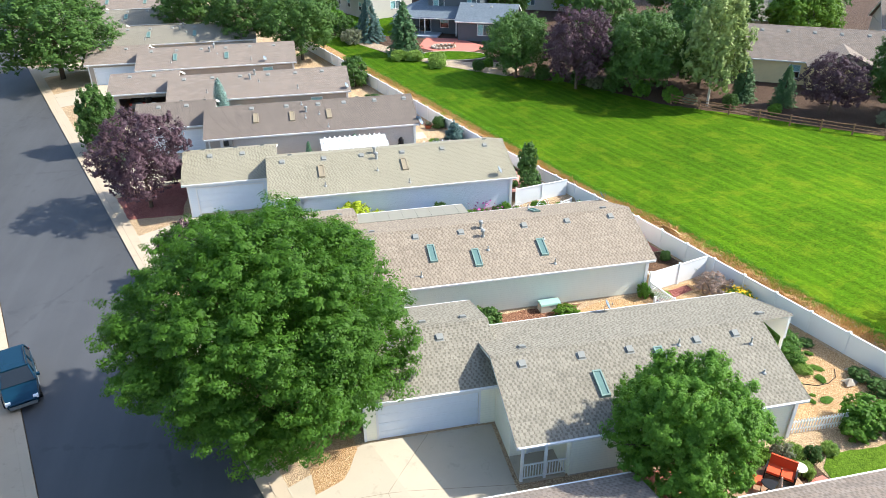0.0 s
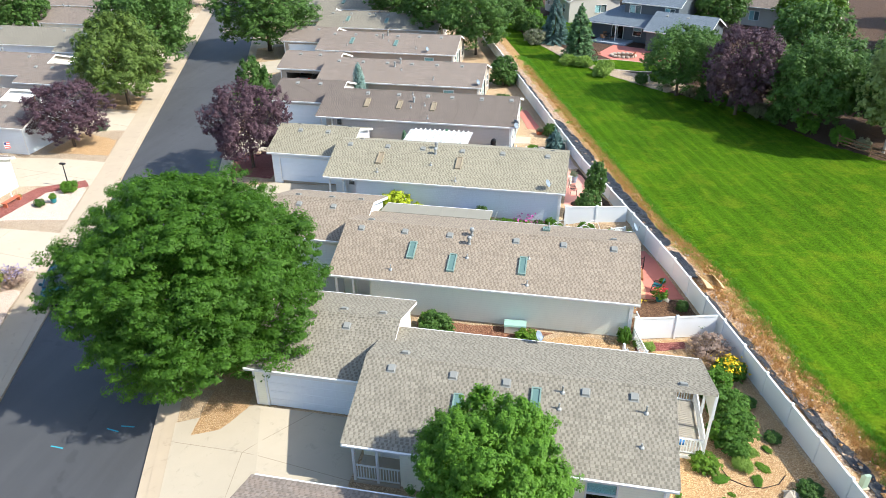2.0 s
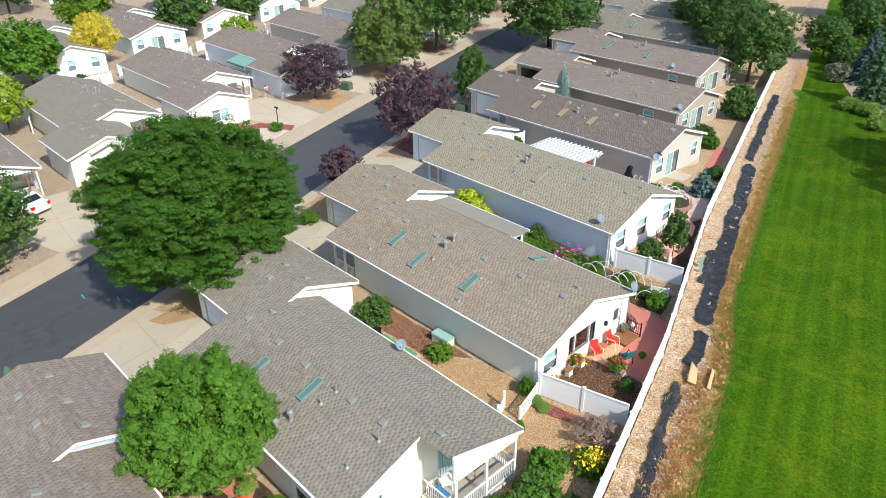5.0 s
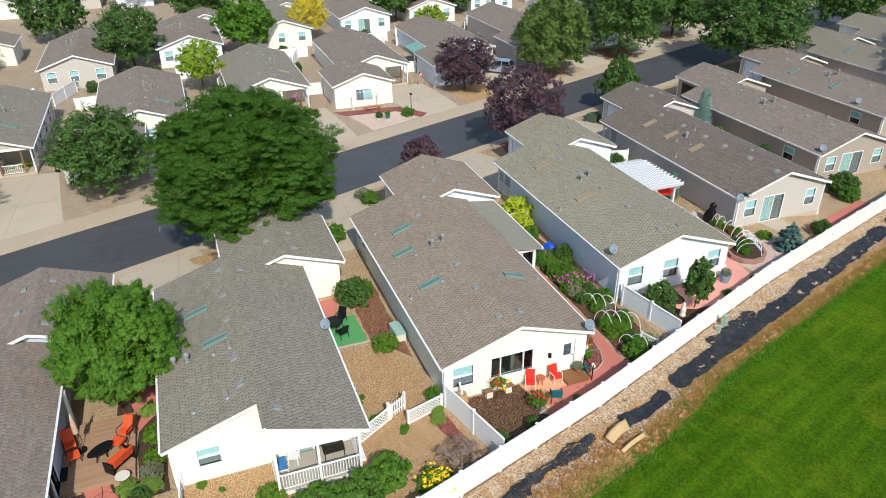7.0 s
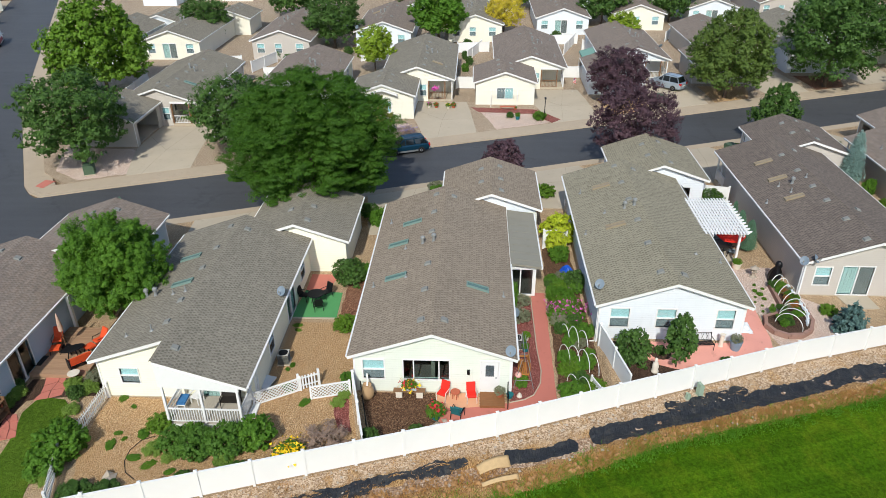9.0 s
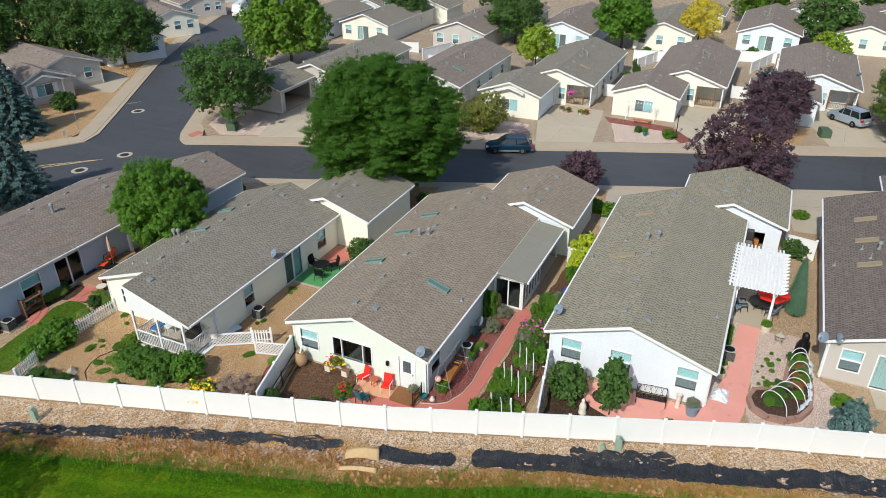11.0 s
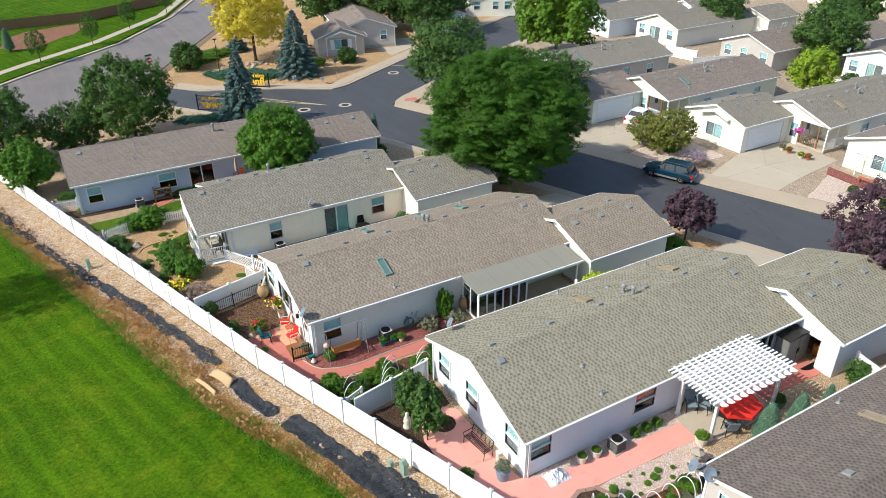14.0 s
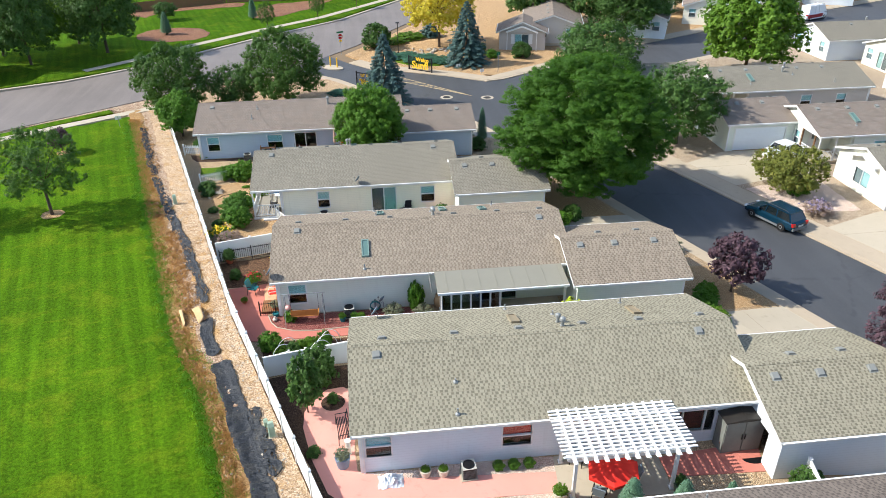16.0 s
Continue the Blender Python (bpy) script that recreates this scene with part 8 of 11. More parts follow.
for sx, sy in ((-1, -1), (-1, 1), (1, -1), (1, 1)):
    part("leg", Geo().tube([(sx * 0.22, sy * 0.22, 0.3), (sx * 0.26, sy * 0.26, 0)], 0.018, 6), BLACKIRON, st)
copy_thing(st, pose(18.14, 16.7, LOT + 0.28, 0, 0, 15))
so = thing("garden_sofa", pose(19.2, 18.7, LOT + 0.28, 0, 0, -44), "orange-red two-seat garden sofa", "sofa")
for k in (-1, 1):
    part("cushion", Geo().box(min(0.02 * k, 0.56 * k), -0.3, 0.36, max(0.02 * k, 0.56 * k), 0.3, 0.48), ORANGE, so)
    part("armrest", Geo().box(k * 0.58, -0.3, 0.0, k * 0.64, 0.32, 0.62), BLACKIRON, so)
part("backrest", Geo().extrude([(0.26, 0.46), (0.33, 0.46), (0.46, 0.92), (0.38, 0.92)], "x", -0.56, 0.56), ORANGE, so)
part("seat_frame", Geo().box(-0.57, -0.3, 0.28, 0.57, 0.3, 0.355), BLACKIRON, so)
round_table(pose(18.4, 17.9, LOT + 0.28, 0, 0, 128) @ Matrix.Diagonal((1.55, 0.8, 1, 1)), "dark oval patio table on the deck", 0.42, 0.55, BLACKIRON, BLACKIRON)
round_table(pose(20.28, 18.86, LOT), "small round white table beside the deck", 0.33, 0.6, CREAMPOT, BLACKIRON)


STRIPECLOTH = plain("red_cream_cloth", srgb(220, 176, 154), 0.75, var=0.6, scale=14)


def closed_umbrella(x, y, z, cloth, label, h=2.3):
    u = thing("closed_umbrella", pose(x, y, z), label, "umbrella")
    part("base", Geo().lathe([(0.25, 0), (0.24, 0.06), (0.05, 0.1)], n=14), BLACKIRON, u)
    part("pole", Geo().tube([(0, 0, 0.05), (0, 0, h)], 0.022, 8), WOODB, u)
    part("cloth", Geo().lathe([(0.05, h - 1.2), (0.14, h - 1.15), (0.12, h - 0.6), (0.07, h - 0.2), (0.03, h + 0.02)], n=10), cloth, u)
    return u


closed_umbrella(17.55, 16.95, LOT + 0.28, STRIPECLOTH, "cream and red closed umbrella on the deck")
round_table(pose(12.0, 30.6, LOT), "dark round metal table on green carpet", 0.55, 0.72, BLACKIRON, BLACKIRON)
for a in (20, 140, 255):
    patio_chair(pose(12.0 + 0.85 * math.cos(radians(a)), 30.6 + 0.85 * math.sin(radians(a)), LOT, 0, 0, a + 180), "dark metal chair on green carpet", BLACKIRON, BLACKIRON, "dark chairs on green carpet")
# under the pergola
round_table(pose(5.1, 58.3, LOT + TERRACE), "dark round metal patio table under a pergola", 0.7, 0.72, DARKMETAL, BLACKIRON)
SLING = plain("blue_grey_sling", srgb(118, 134, 144), 0.7, var=0.08)
for a in (60, 170, 290):
    patio_chair(pose(5.1 + 1.1 * math.cos(radians(a)), 58.15 + 0.95 * math.sin(radians(a)), LOT + TERRACE, 0, 0, a + 180), "dark metal chair with grey-blue sling", SLING, BLACKIRON, "chairs under the pergola")
patio_chair(pose(6.0, 56.85, LOT + TERRACE, 0, 0, 60), "dark metal chair with grey-blue sling", SLING, BLACKIRON, "chairs under the pergola")
um = thing("patio_umbrella", pose(5.1, 58.8, LOT + TERRACE - 0.28), "wide red patio umbrella under a pergola", "umbrella")
part("pole", Geo().tube([(0, 0, 0.28), (0, 0, 2.1)], 0.025, 8), METAL, um)
gq = Geo()
gq.v = [(0, 0, 2.12)] + [(1.2 * math.cos(i * math.pi / 3 + 0.3), 1.0 * math.sin(i * math.pi / 3 + 0.3), 1.78) for i in range(6)] + [(0, 0, 2.1)] + [(1.19 * math.cos(i * math.pi / 3 + 0.3), 0.99 * math.sin(i * math.pi / 3 + 0.3), 1.62) for i in range(6)]
gq.f = [(0, 1 + i, 1 + (i + 1) % 6) for i in range(6)] + [(1 + i, 8 + i, 8 + (i + 1) % 6, 1 + (i + 1) % 6) for i in range(6)]
part("canopy", gq, RED, um)
for i in range(6):
    part("rib", Geo().tube([(0, 0, 2.08), (1.17 * math.cos(i * math.pi / 3 + 0.3), 0.97 * math.sin(i * math.pi / 3 + 0.3), 1.75)], 0.012, 5), METAL, um)


def pergola(x0, x1, y0, y1, z):
    p = thing("pergola", pose(x0, y0, LOT + TERRACE), "white vinyl pergola with crossed slats over a patio", "pergola")
    w, d, h = x1 - x0, y1 - y0, z - LOT - TERRACE
    for px in (0.45, w - 0.45):
        for py in (0.75, d - 0.3):
            o = part("post", Geo().box(px - 0.07, py - 0.07, 0, px + 0.07, py + 0.07, h - 0.3), WHITE, p)
            part("base_trim", Geo().box(px - 0.11, py - 0.11, 0, px + 0.11, py + 0.11, 0.12), WHITE, o)
    for py in (0.75, d - 0.3):
        for o in (-0.1, 0.1):
            part("beam", Geo().extrude([(0.0, h - 0.2), (0.0, h - 0.3), (0.12, h - 0.4), (w - 0.12, h - 0.4), (w, h - 0.3), (w, h - 0.2)], "y", py + o - 0.02, py + o + 0.02), WHITE, p)
    rf = Geo().extrude([(-0.3, h - 0.05), (-0.1, h - 0.2), (d + 0.1, h - 0.2), (d + 0.3, h - 0.05), (d + 0.34, h + 0.022), (-0.34, h + 0.022)], "x", -0.055, 0.055).mesh("rafter", WHITE)
    n = 12
    for i in range(n):
        piece("rafter", rf, p, pose(0.25 + (w - 0.5) * i / (n - 1), 0, 0))
    sl = Geo().box(-0.2, -0.05, h - 0.02, w + 0.2, 0.05, h + 0.03).mesh("slat", WHITE)
    n = 15
    for i in range(n):
        piece("slat", sl, p, pose(0, 0.08 + (d - 0.16) * i / (n - 1), 0))
    return p


pergola(1.9, 7.2, 56.0, 59.1, 3.4)


def cabinet(x, y, label):
    c = thing("storage_cabinet", pose(x, y, lot_z(x, y), 0, 0, 2), label, "cabinet")
    part("body", Geo().box(-0.95, -0.4, 0, 0.95, 0.34, 1.85), VENTGREY, c)
    part("roof", Geo().extrude([(-1.0, 1.85), (1.0, 1.85), (1.0, 1.9), (0, 2.02), (-1.0, 1.9)], "y", -0.45, 0.42), DARKMETAL, c)
    for k in (-1, 1):
        d_ = part("door", Geo().box(min(0.02 * k, 0.92 * k), 0.34, 0.06, max(0.02 * k, 0.92 * k), 0.38, 1.8), VENTGREY, c)
        part("handle", Geo().box(0.07 * k - 0.02, 0.38, 0.8, 0.07 * k + 0.02, 0.42, 1.1), BLACKIRON, d_)


tc = thing("tool_chest", pose(-3.5, 57.3, 0.66) @ Matrix.Diagonal((0.75, 0.6, 0.8, 1)), "orange tool chest inside a garage side way", "tool chest")
part("body", Geo().box(-0.35, -0.5, 0.1, 0.35, 0.5, 0.95), WOODO, tc)
for k in range(3):
    part("drawer", Geo().box(0.35, -0.46, 0.16 + 0.26 * k, 0.375, 0.46, 0.38 + 0.26 * k), WOODO, tc)
part("base", Geo().box(-0.3, -0.45, 0.0, 0.3, 0.45, 0.1), BLACKIRON, tc)
cabinet(-1.6, 56.75, "grey resin storage cabinet by a side door")
sd = thing("door_mat", pose(-2.1, 57.6, LOT + TERRACE + 0.032), "dark patterned half-round door mat", "mat")
part("mat", Geo().prism([(0.6 * math.cos(a * math.pi / 10), 0.35 * math.sin(a * math.pi / 10)) for a in range(11)], 0.004, 0.02), BLACKIRON, sd)
# grill under its black cover
gr = thing("covered_heater", pose(8.9, 60.7, LOT + TERRACE) @ Matrix.Diagonal((1.3, 1.3, 0.95, 1)), "tall garden heater under a loose black cover", "heater")
ch = Geo()
for lv, (zz, ra) in enumerate([(0.0, 0.34), (0.25, 0.36), (0.6, 0.33), (0.95, 0.26), (1.2, 0.16), (1.4, 0.2), (1.62, 0.16), (1.75, 0.05)]):
    for q in range(14):
        rq = ra * (1 + 0.16 * math.sin(q * 2.9 + lv * 0.6) + 0.08 * math.sin(q * 1.3 + lv))
        ch.v.append((0.1 * zz + rq * math.cos(q * math.pi / 7), rq * 0.8 * math.sin(q * math.pi / 7), zz))
ch.f = [(lv * 14 + q, lv * 14 + (q + 1) % 14, lv * 14 + 14 + (q + 1) % 14, lv * 14 + 14 + q) for lv in range(7) for q in range(14)] + [tuple(range(98, 112))]
part("cover", ch, BLACKIRON, gr, smooth=True)
part("base", Geo().lathe([(0.3, 0), (0.3, 0.05), (0.05, 0.08)], n=16), DARKMETAL, gr)
# stone lantern, statue, storage box, bundle
bb = thing("stone_lantern", pose(8.45, 59.5, LOT + TERRACE), "weathered pale stone garden lantern on gravel", "lantern")
part("foot", Geo().lathe([(0.26, 0), (0.24, 0.07), (0.13, 0.12), (0.11, 0.34), (0.22, 0.42), (0.24, 0.46)], n=6), STONE, bb)
for q in range(4):
    part("pillar", Geo().box(-0.035, -0.035, 0.46, 0.035, 0.035, 0.68), STONE, bb).matrix_basis = pose(0.13 * math.cos(q * math.pi / 2), 0.13 * math.sin(q * math.pi / 2), 0)
part("roof", Geo().lathe([(0.3, 0.67), (0.32, 0.7), (0.14, 0.8), (0.06, 0.84), (0.08, 0.9), (0.001, 0.97)], n=6), STONE, bb)
tagged(part("garden_statue", Geo().lathe([(0.2, 0), (0.22, 0.1), (0.15, 0.16), (0.19, 0.4), (0.15, 0.62), (0.07, 0.72), (0.1, 0.82), (0.06, 0.93), (0.001, 0.96)], (18.75, 50.75, LOT + TERRACE), 12), PALESTONE, smooth=True), "white stone garden statue on dark mulch", "statue")
tagged(part("stone_pedestal", Geo().lathe([(0.16, 0), (0.12, 0.06), (0.12, 0.78), (0.16, 0.85), (0.001, 0.85)], (16.3, 55.05, LOT + TERRACE), 12), PALESTONE), "short pale round pillar by a bench", "pillar")
bx_ = thing("storage_box", pose(13.9, 34.0, LOT, 0, 0, 3), "cream storage box with a pale green lid", "box")
part("body", Geo().box(-0.62, -0.3, 0, 0.62, 0.3, 0.5), CREAMPOT, bx_)
part("lid", Geo().extrude([(-0.33, 0.5), (0.33, 0.5), (0.3, 0.6), (0.0, 0.66), (-0.3, 0.6)], "x", -0.65, 0.65), plain("pale_green_plastic", srgb(150, 184, 170), 0.5, var=0.06), bx_)
tb = thing("storage_box", pose(20.25, 29.5, LOT, 0, 0, -15), "pale grey flat storage box by a wall", "box")
part("body", Geo().box(-0.5, -0.35, 0, 0.5, 0.35, 0.22), VENTGREY, tb)
part("lid", Geo().box(-0.53, -0.38, 0.22, 0.53, 0.38, 0.28), PLASTICW, tb)
gq = Geo()
rr_ = random.Random(3)
for j in range(9):
    for i in range(12):
        gq.v.append((13.9 + 0.1 * i + rr_.uniform(-0.04, 0.04), 56.55 + 0.1 * j + rr_.uniform(-0.04, 0.04), LOT + TERRACE + 0.04 + max(0, 0.42 * math.sin(math.pi * i / 11) * math.sin(math.pi * j / 8)) * rr_.uniform(0.45, 1.15)))
gq.f = [(j * 12 + i, j * 12 + i + 1, (j + 1) * 12 + i + 1, (j + 1) * 12 + i) for j in range(8) for i in range(11)]
tagged(part("plastic_sheet", gq, PLASTICW), "crumpled clear plastic sheet by a wall", "plastic sheet")
tp = Geo()
for j in range(9):
    for i in range(10):
        tp.v.append((7.9 + 0.15 * i + rr_.uniform(-0.03, 0.03), 46.45 + 0.15 * j, LOT + 0.03 + 1.0 * (math.sin(math.pi * i / 9) * math.sin(math.pi * j / 8)) ** 0.5 * rr_.uniform(0.85, 1.1)))
tp.f = [(j * 10 + i, j * 10 + i + 1, (j + 1) * 10 + i + 1, (j + 1) * 10 + i) for j in range(8) for i in range(9)]
tagged(part("tarp_heap", tp, plain("blue_tarp", srgb(28, 84, 190), 0.4, var=0.15)), "bright blue tarp over a garden heap", "tarp")


# wooden swing with its frame
sw = thing("garden_swing", pose(18.9, 43.5, LOT, 0, 0, 0), "wooden garden swing hung in a thin metal frame", "swing")
for sx in (-1.15, 1.15):
    for sy in (-0.55, 0.55):
        part("leg", Geo().tube([(sx, sy, 0), (sx * 0.97, sy * 0.25, 1.95)], 0.02, 6), METAL, sw)
    part("brace", Geo().tube([(sx, -0.4, 0.6), (sx, 0.4, 0.6)], 0.014, 6), METAL, sw)
part("top_bar", Geo().tube([(-1.3, 0, 1.98), (1.3, 0, 1.98)], 0.022, 8), METAL, sw)
for k in range(5):
    part("seat_slat", Geo().box(-0.8, -0.25 + k * 0.1, 0.5, 0.8, -0.17 + k * 0.1, 0.53), WOODO, sw)
for k in range(4):
    part("back_slat", Geo().box(-0.8, 0.27 + 0.03 * k, 0.6 + k * 0.12, 0.8, 0.29 + 0.03 * k, 0.7 + k * 0.12), WOODO, sw)
for sx in (-0.8, 0.8):
    part("chain", Geo().tube([(sx, -0.2, 0.52), (sx * 1.05, 0, 1.96)], 0.01, 5), BLACKIRON, sw)
    part("armrest", Geo().box(sx - 0.04, -0.25, 0.72, sx + 0.04, 0.3, 0.76), WOODO, sw)
hr = thing("hose_reel", pose(14.7, 43.1, LOT), "coiled green garden hose on a wall reel", "hose reel")
for k in range(4):
    part("coil", Geo().tube([(0.3 * math.cos(a * 0.4), 0.0 + 0.04 * k, 0.55 + 0.3 * math.sin(a * 0.4)) for a in range(17)], 0.03, 6), TEAL if k % 2 else GREENBOX, hr)
part("bracket", Geo().box(-0.06, -0.25, 0.3, 0.06, 0.0, 0.8), METAL, hr)
hs = Geo().tube([(24.3, 25.0, LOT + 0.03), (24.6, 24.4, LOT + 0.03), (25.3, 24.1, LOT + 0.03), (26.0, 24.15, LOT + 0.03), (26.7, 24.5, LOT + 0.03), (27.1, 25.1, LOT + 0.03)], 0.02, 6)
tagged(part("garden_hose", hs, BLACKIRON), "dark hose lying across bark chips", "hose")
# shelf with pots against the corner home
sh = thing("plant_shelf", pose(23.7, 16.6, LOT), "wooden plant shelf against a pale blue wall", "shelf")
for sx in (-0.65, 0.65):
    part("side", Geo().box(sx - 0.03, -0.22, 0, sx + 0.03, 0.22, 1.25), WOODB, sh)
for k in range(3):
    part("board", Geo().box(-0.62, -0.2, 0.2 + 0.42 * k, 0.62, 0.2, 0.24 + 0.42 * k), WOODB, sh)
for k in range(5):
    planter(23.2 + 0.25 * k, 16.6, 0.1, 0.16, (TERRA, CREAMPOT, TEAL)[k % 3], BUSH_G if k % 2 else None, "small pot on a plant shelf", 0.14, LOT + 0.66)

# raised bed of blocks with white hoops
RING = [(13.5, 58.55), (14.3, 58.3), (15.0, 58.55), (15.4, 59.2), (15.35, 60.0), (14.8, 60.75), (13.9, 61.2), (12.6, 61.25), (11.2, 61.15), (9.9, 61.0), (9.45, 60.6), (9.65, 60.15), (10.8, 60.05), (12.2, 59.95), (13.0, 59.6), (13.25, 59.1)]
rbed = thing("raised_bed", pose(0, 0, LOT + TERRACE), "curved raised bed walled with pinkish blocks", "garden bed")
part("soil", Geo().prism([(12.4 + (x - 12.4) * 0.97, 60.3 + (y - 60.3) * 0.94) for x, y in RING], -0.1, 0.3), MULCH, rbed)
BLOCK = plain("garden_block", srgb(160, 126, 112), 0.85, var=0.15, bump=0.4)
blk = Geo().box(-0.19, -0.1, 0, 0.19, 0.1, 0.17).mesh("block", BLOCK)
for i in range(len(RING)):
    a, b = Vector(RING[i]), Vector(RING[(i + 1) % len(RING)])
    n = max(1, round((b - a).length / 0.39))
    ang = math.degrees(math.atan2(b.y - a.y, b.x - a.x))
    for k in range(n):
        for lay in range(2):
            p = a.lerp(b, (k + 0.5 * (1 + lay * 0.6)) / n)
            piece("block", blk, rbed, pose(p.x, p.y, 0.175 * lay, 0, 0, ang))


def hoop(x, y, w, h, ang, z=LOT):
    g = Geo().tube([(w / 2 * math.cos(a * math.pi / 10), 0, h * math.sin(a * math.pi / 10)) for a in range(11)], 0.02, 6)
    o = part("garden_hoop", g, WHITE)
    o.matrix_basis = pose(x, y, z, 0, 0, ang)
    tagged(o, "white plastic hoop arched over garden plants", "hoop", "garden hoops")


for q in ((9.8, 60.55, 0.85, 0.75, 95), (10.3, 60.6, 0.95, 0.8, 95), (11.2, 60.6, 1.0, 0.85, 92), (12.1, 60.6, 1.1, 0.85, 88), (12.9, 60.45, 1.3, 0.9, 75), (13.5, 60.2, 1.6, 0.95, 66), (14.1, 59.9, 1.7, 0.95, 58), (14.6, 59.5, 1.6, 0.9, 50)):
    hoop(*q, z=LOT + TERRACE + 0.28)
for q in ((15.4, 46.2, 1.3, 1.0, 20), (15.7, 46.7, 1.3, 1.05, 20), (16.0, 47.2, 1.3, 1.0, 20), (17.4, 46.0, 1.3, 1.0, 22), (17.6, 46.5, 1.4, 1.05, 22), (17.9, 47.0, 1.4, 1.05, 22), (18.2, 47.5, 1.3, 1.0, 22), (19.8, 46.2, 1.2, 0.8, 25), (20.0, 46.8, 1.2, 0.8, 25)):
    hoop(*q)
# garden plants
rg = random.Random(9)
KITS = [(BUSH_G, "leafy green vegetable plants"), (BUSH_L, "lime-green leafy garden plant"), (BUSH_D, "dark green garden plant"), (BUSH_GR, "grey-green garden herb in dark soil"), (BUSH_F, "bright green flowering plant")]
for i in range(56):
    x = rg.uniform(8.8, 20.6)
    y = rg.uniform(45.75, 47.6)
    k, lab = KITS[rg.choice([0, 0, 1, 1, 1, 2, 3, 4])]
    place("garden_plant", k, x, y, lab, "plant", s=rg.uniform(0.35, 0.7), sz=rg.uniform(0.35, 0.8), rot=rg.uniform(0, 360), group="vegetable garden plants")
KITS.append((BUSH_R, "rusty orange-brown garden plant"))
for i in range(40):
    f = i / 40
    x = 9.7 + 4.9 * f + rg.uniform(-0.1, 0.1)
    y = 60.58 + rg.uniform(-0.4, 0.45) if x < 12.6 else 59.75 + rg.uniform(-0.95, 0.95) - 0.1 * (x - 13.5)
    k, lab = KITS[rg.choice([5, 5, 0, 1, 3]) if 10.4 < x < 12.6 else rg.choice([0, 1, 2, 4])]
    place("garden_plant", k, x, y, lab, "plant", s=rg.uniform(0.2, 0.36), sz=rg.uniform(0.2, 0.32), rot=rg.uniform(0, 360), z=0.28, group="raised bed plants")
for i, (cx, cy, rr) in enumerate([(10.7, 59.2, 0.24), (11.2, 59.3, 0.18), (10.3, 59.0, 0.18), (12.0, 58.9, 0.1), (12.4, 59.4, 0.12), (11.6, 58.6, 0.09), (9.6, 59.2, 0.12), (11.0, 58.8, 0.1), (12.7, 58.7, 0.1), (10.0, 59.6, 0.14), (13.0, 58.9, 0.08), (11.9, 59.6, 0.12)]):
    place("ground_cover", BUSH_L if i % 2 else BUSH_G, cx, cy, "sparse green weeds in pale rock", "ground cover", s=rr, sz=0.12, rot=71 * i, group="weeds in pale rock")
# plastic sheet pushed back along the bed
ps = Geo()
for i in range(41):
    x = 9.9 + 4.6 * i / 40
    for j in range(6):
        f = j / 5
        ps.v.append((x + 0.05 * rg.uniform(-1, 1), 61.32 - 0.42 * f + max(0, x - 13.2) * -0.42 + 0.04 * rg.uniform(-1, 1), LOT + TERRACE + 0.06 + 0.38 * math.sin(math.pi * min(1, 0.15 + f)) * rg.uniform(0.7, 1.1) + 0.05 * math.sin(i * 1.1)))
ps.f = [(i * 6 + j, i * 6 + j + 1, i * 6 + j + 7, i * 6 + j + 6) for i in range(40) for j in range(5)]
tagged(part("plastic_cover", ps, SHEETBLUE, smooth=True), "pale blue plastic cover bunched along a raised bed", "plastic sheet")


def petals(name, x, y, r, h, n, mat, label, seed):
    rng = np.random.default_rng(seed)
    pos = np.stack([x + rng.normal(0, r * 0.45, n), y + rng.normal(0, r * 0.45, n), LOT + h * rng.uniform(0.6, 1.1, n)], 1)
    ob = new(name, leaf_mesh(name, pos, unit(rng, n) + np.array([0, 0, 1.0]), 0.13, mat, 0.9, rng))
    return tagged(ob, label, "flowers", "", "stuff")


place("flower_bush", BUSH_F, 13.2, 46.2, "green bush full of pink flowers", "bush", s=0.9, sz=0.9)
petals("pink_flowers", 13.1, 46.1, 0.9, 1.0, 120, PETAL_PINK, "bright pink flowers on a garden bush", 2)
petals("pink_flowers", 13.6, 47.2, 1.5, 1.0, 90, PETAL_PINK, "bright pink flowers on a garden bush", 5)
place("yellow_bush", BUSH_Y, 3.3, 47.0, "yellow-green bush between two homes", "bush", s=1.45, sz=1.55)
place("yellow_bush", BUSH_Y, 5.0, 46.7, "yellow-green bush between two homes", "bush", s=0.9, sz=1.1, rot=70)
place("yellow_bush", BUSH_Y, 2.1, 46.4, "yellow-green bush between two homes", "bush", s=0.8)
place("green_bush", BUSH_D, 9.9, 47.4, "dark green bush by a wall", "bush", s=0.75, sz=0.95)
place("green_bush", BUSH_G, 6.0, 46.8, "green bush between two homes", "bush", s=0.8)
place("round_bush", BUSH_D, 17.85, 49.65, "dense dark green bush by the cross fence", "bush", s=1.1, sz=1.35)
place("young_tree", SAPLING, 18.3, 52.0, "slim young dark green tree by the fence", s=0.85, sz=1.0)
place("low_bush", BUSH_D, 17.1, 51.4, "small round bush in a path circle", "bush", s=0.35)
slab("bed_circle", oval(17.1, 51.45, 0.6, 0.6, 18), LOT + TERRACE + 0.045, LOT, MULCH, "round mulch circle in a pink path", "mulch bed")
place("low_bush", BUSH_D, 17.9, 54.9, "low dark green plants inside the fence", "bush", s=0.4, sz=0.25)
for i, xx in enumerate((9.6, 8.9, 8.2)):
    place("low_bush", BUSH_G, xx, 56.8, "small round green plant by a wall", "bush", s=0.3, sz=0.32, group="small wall plants")
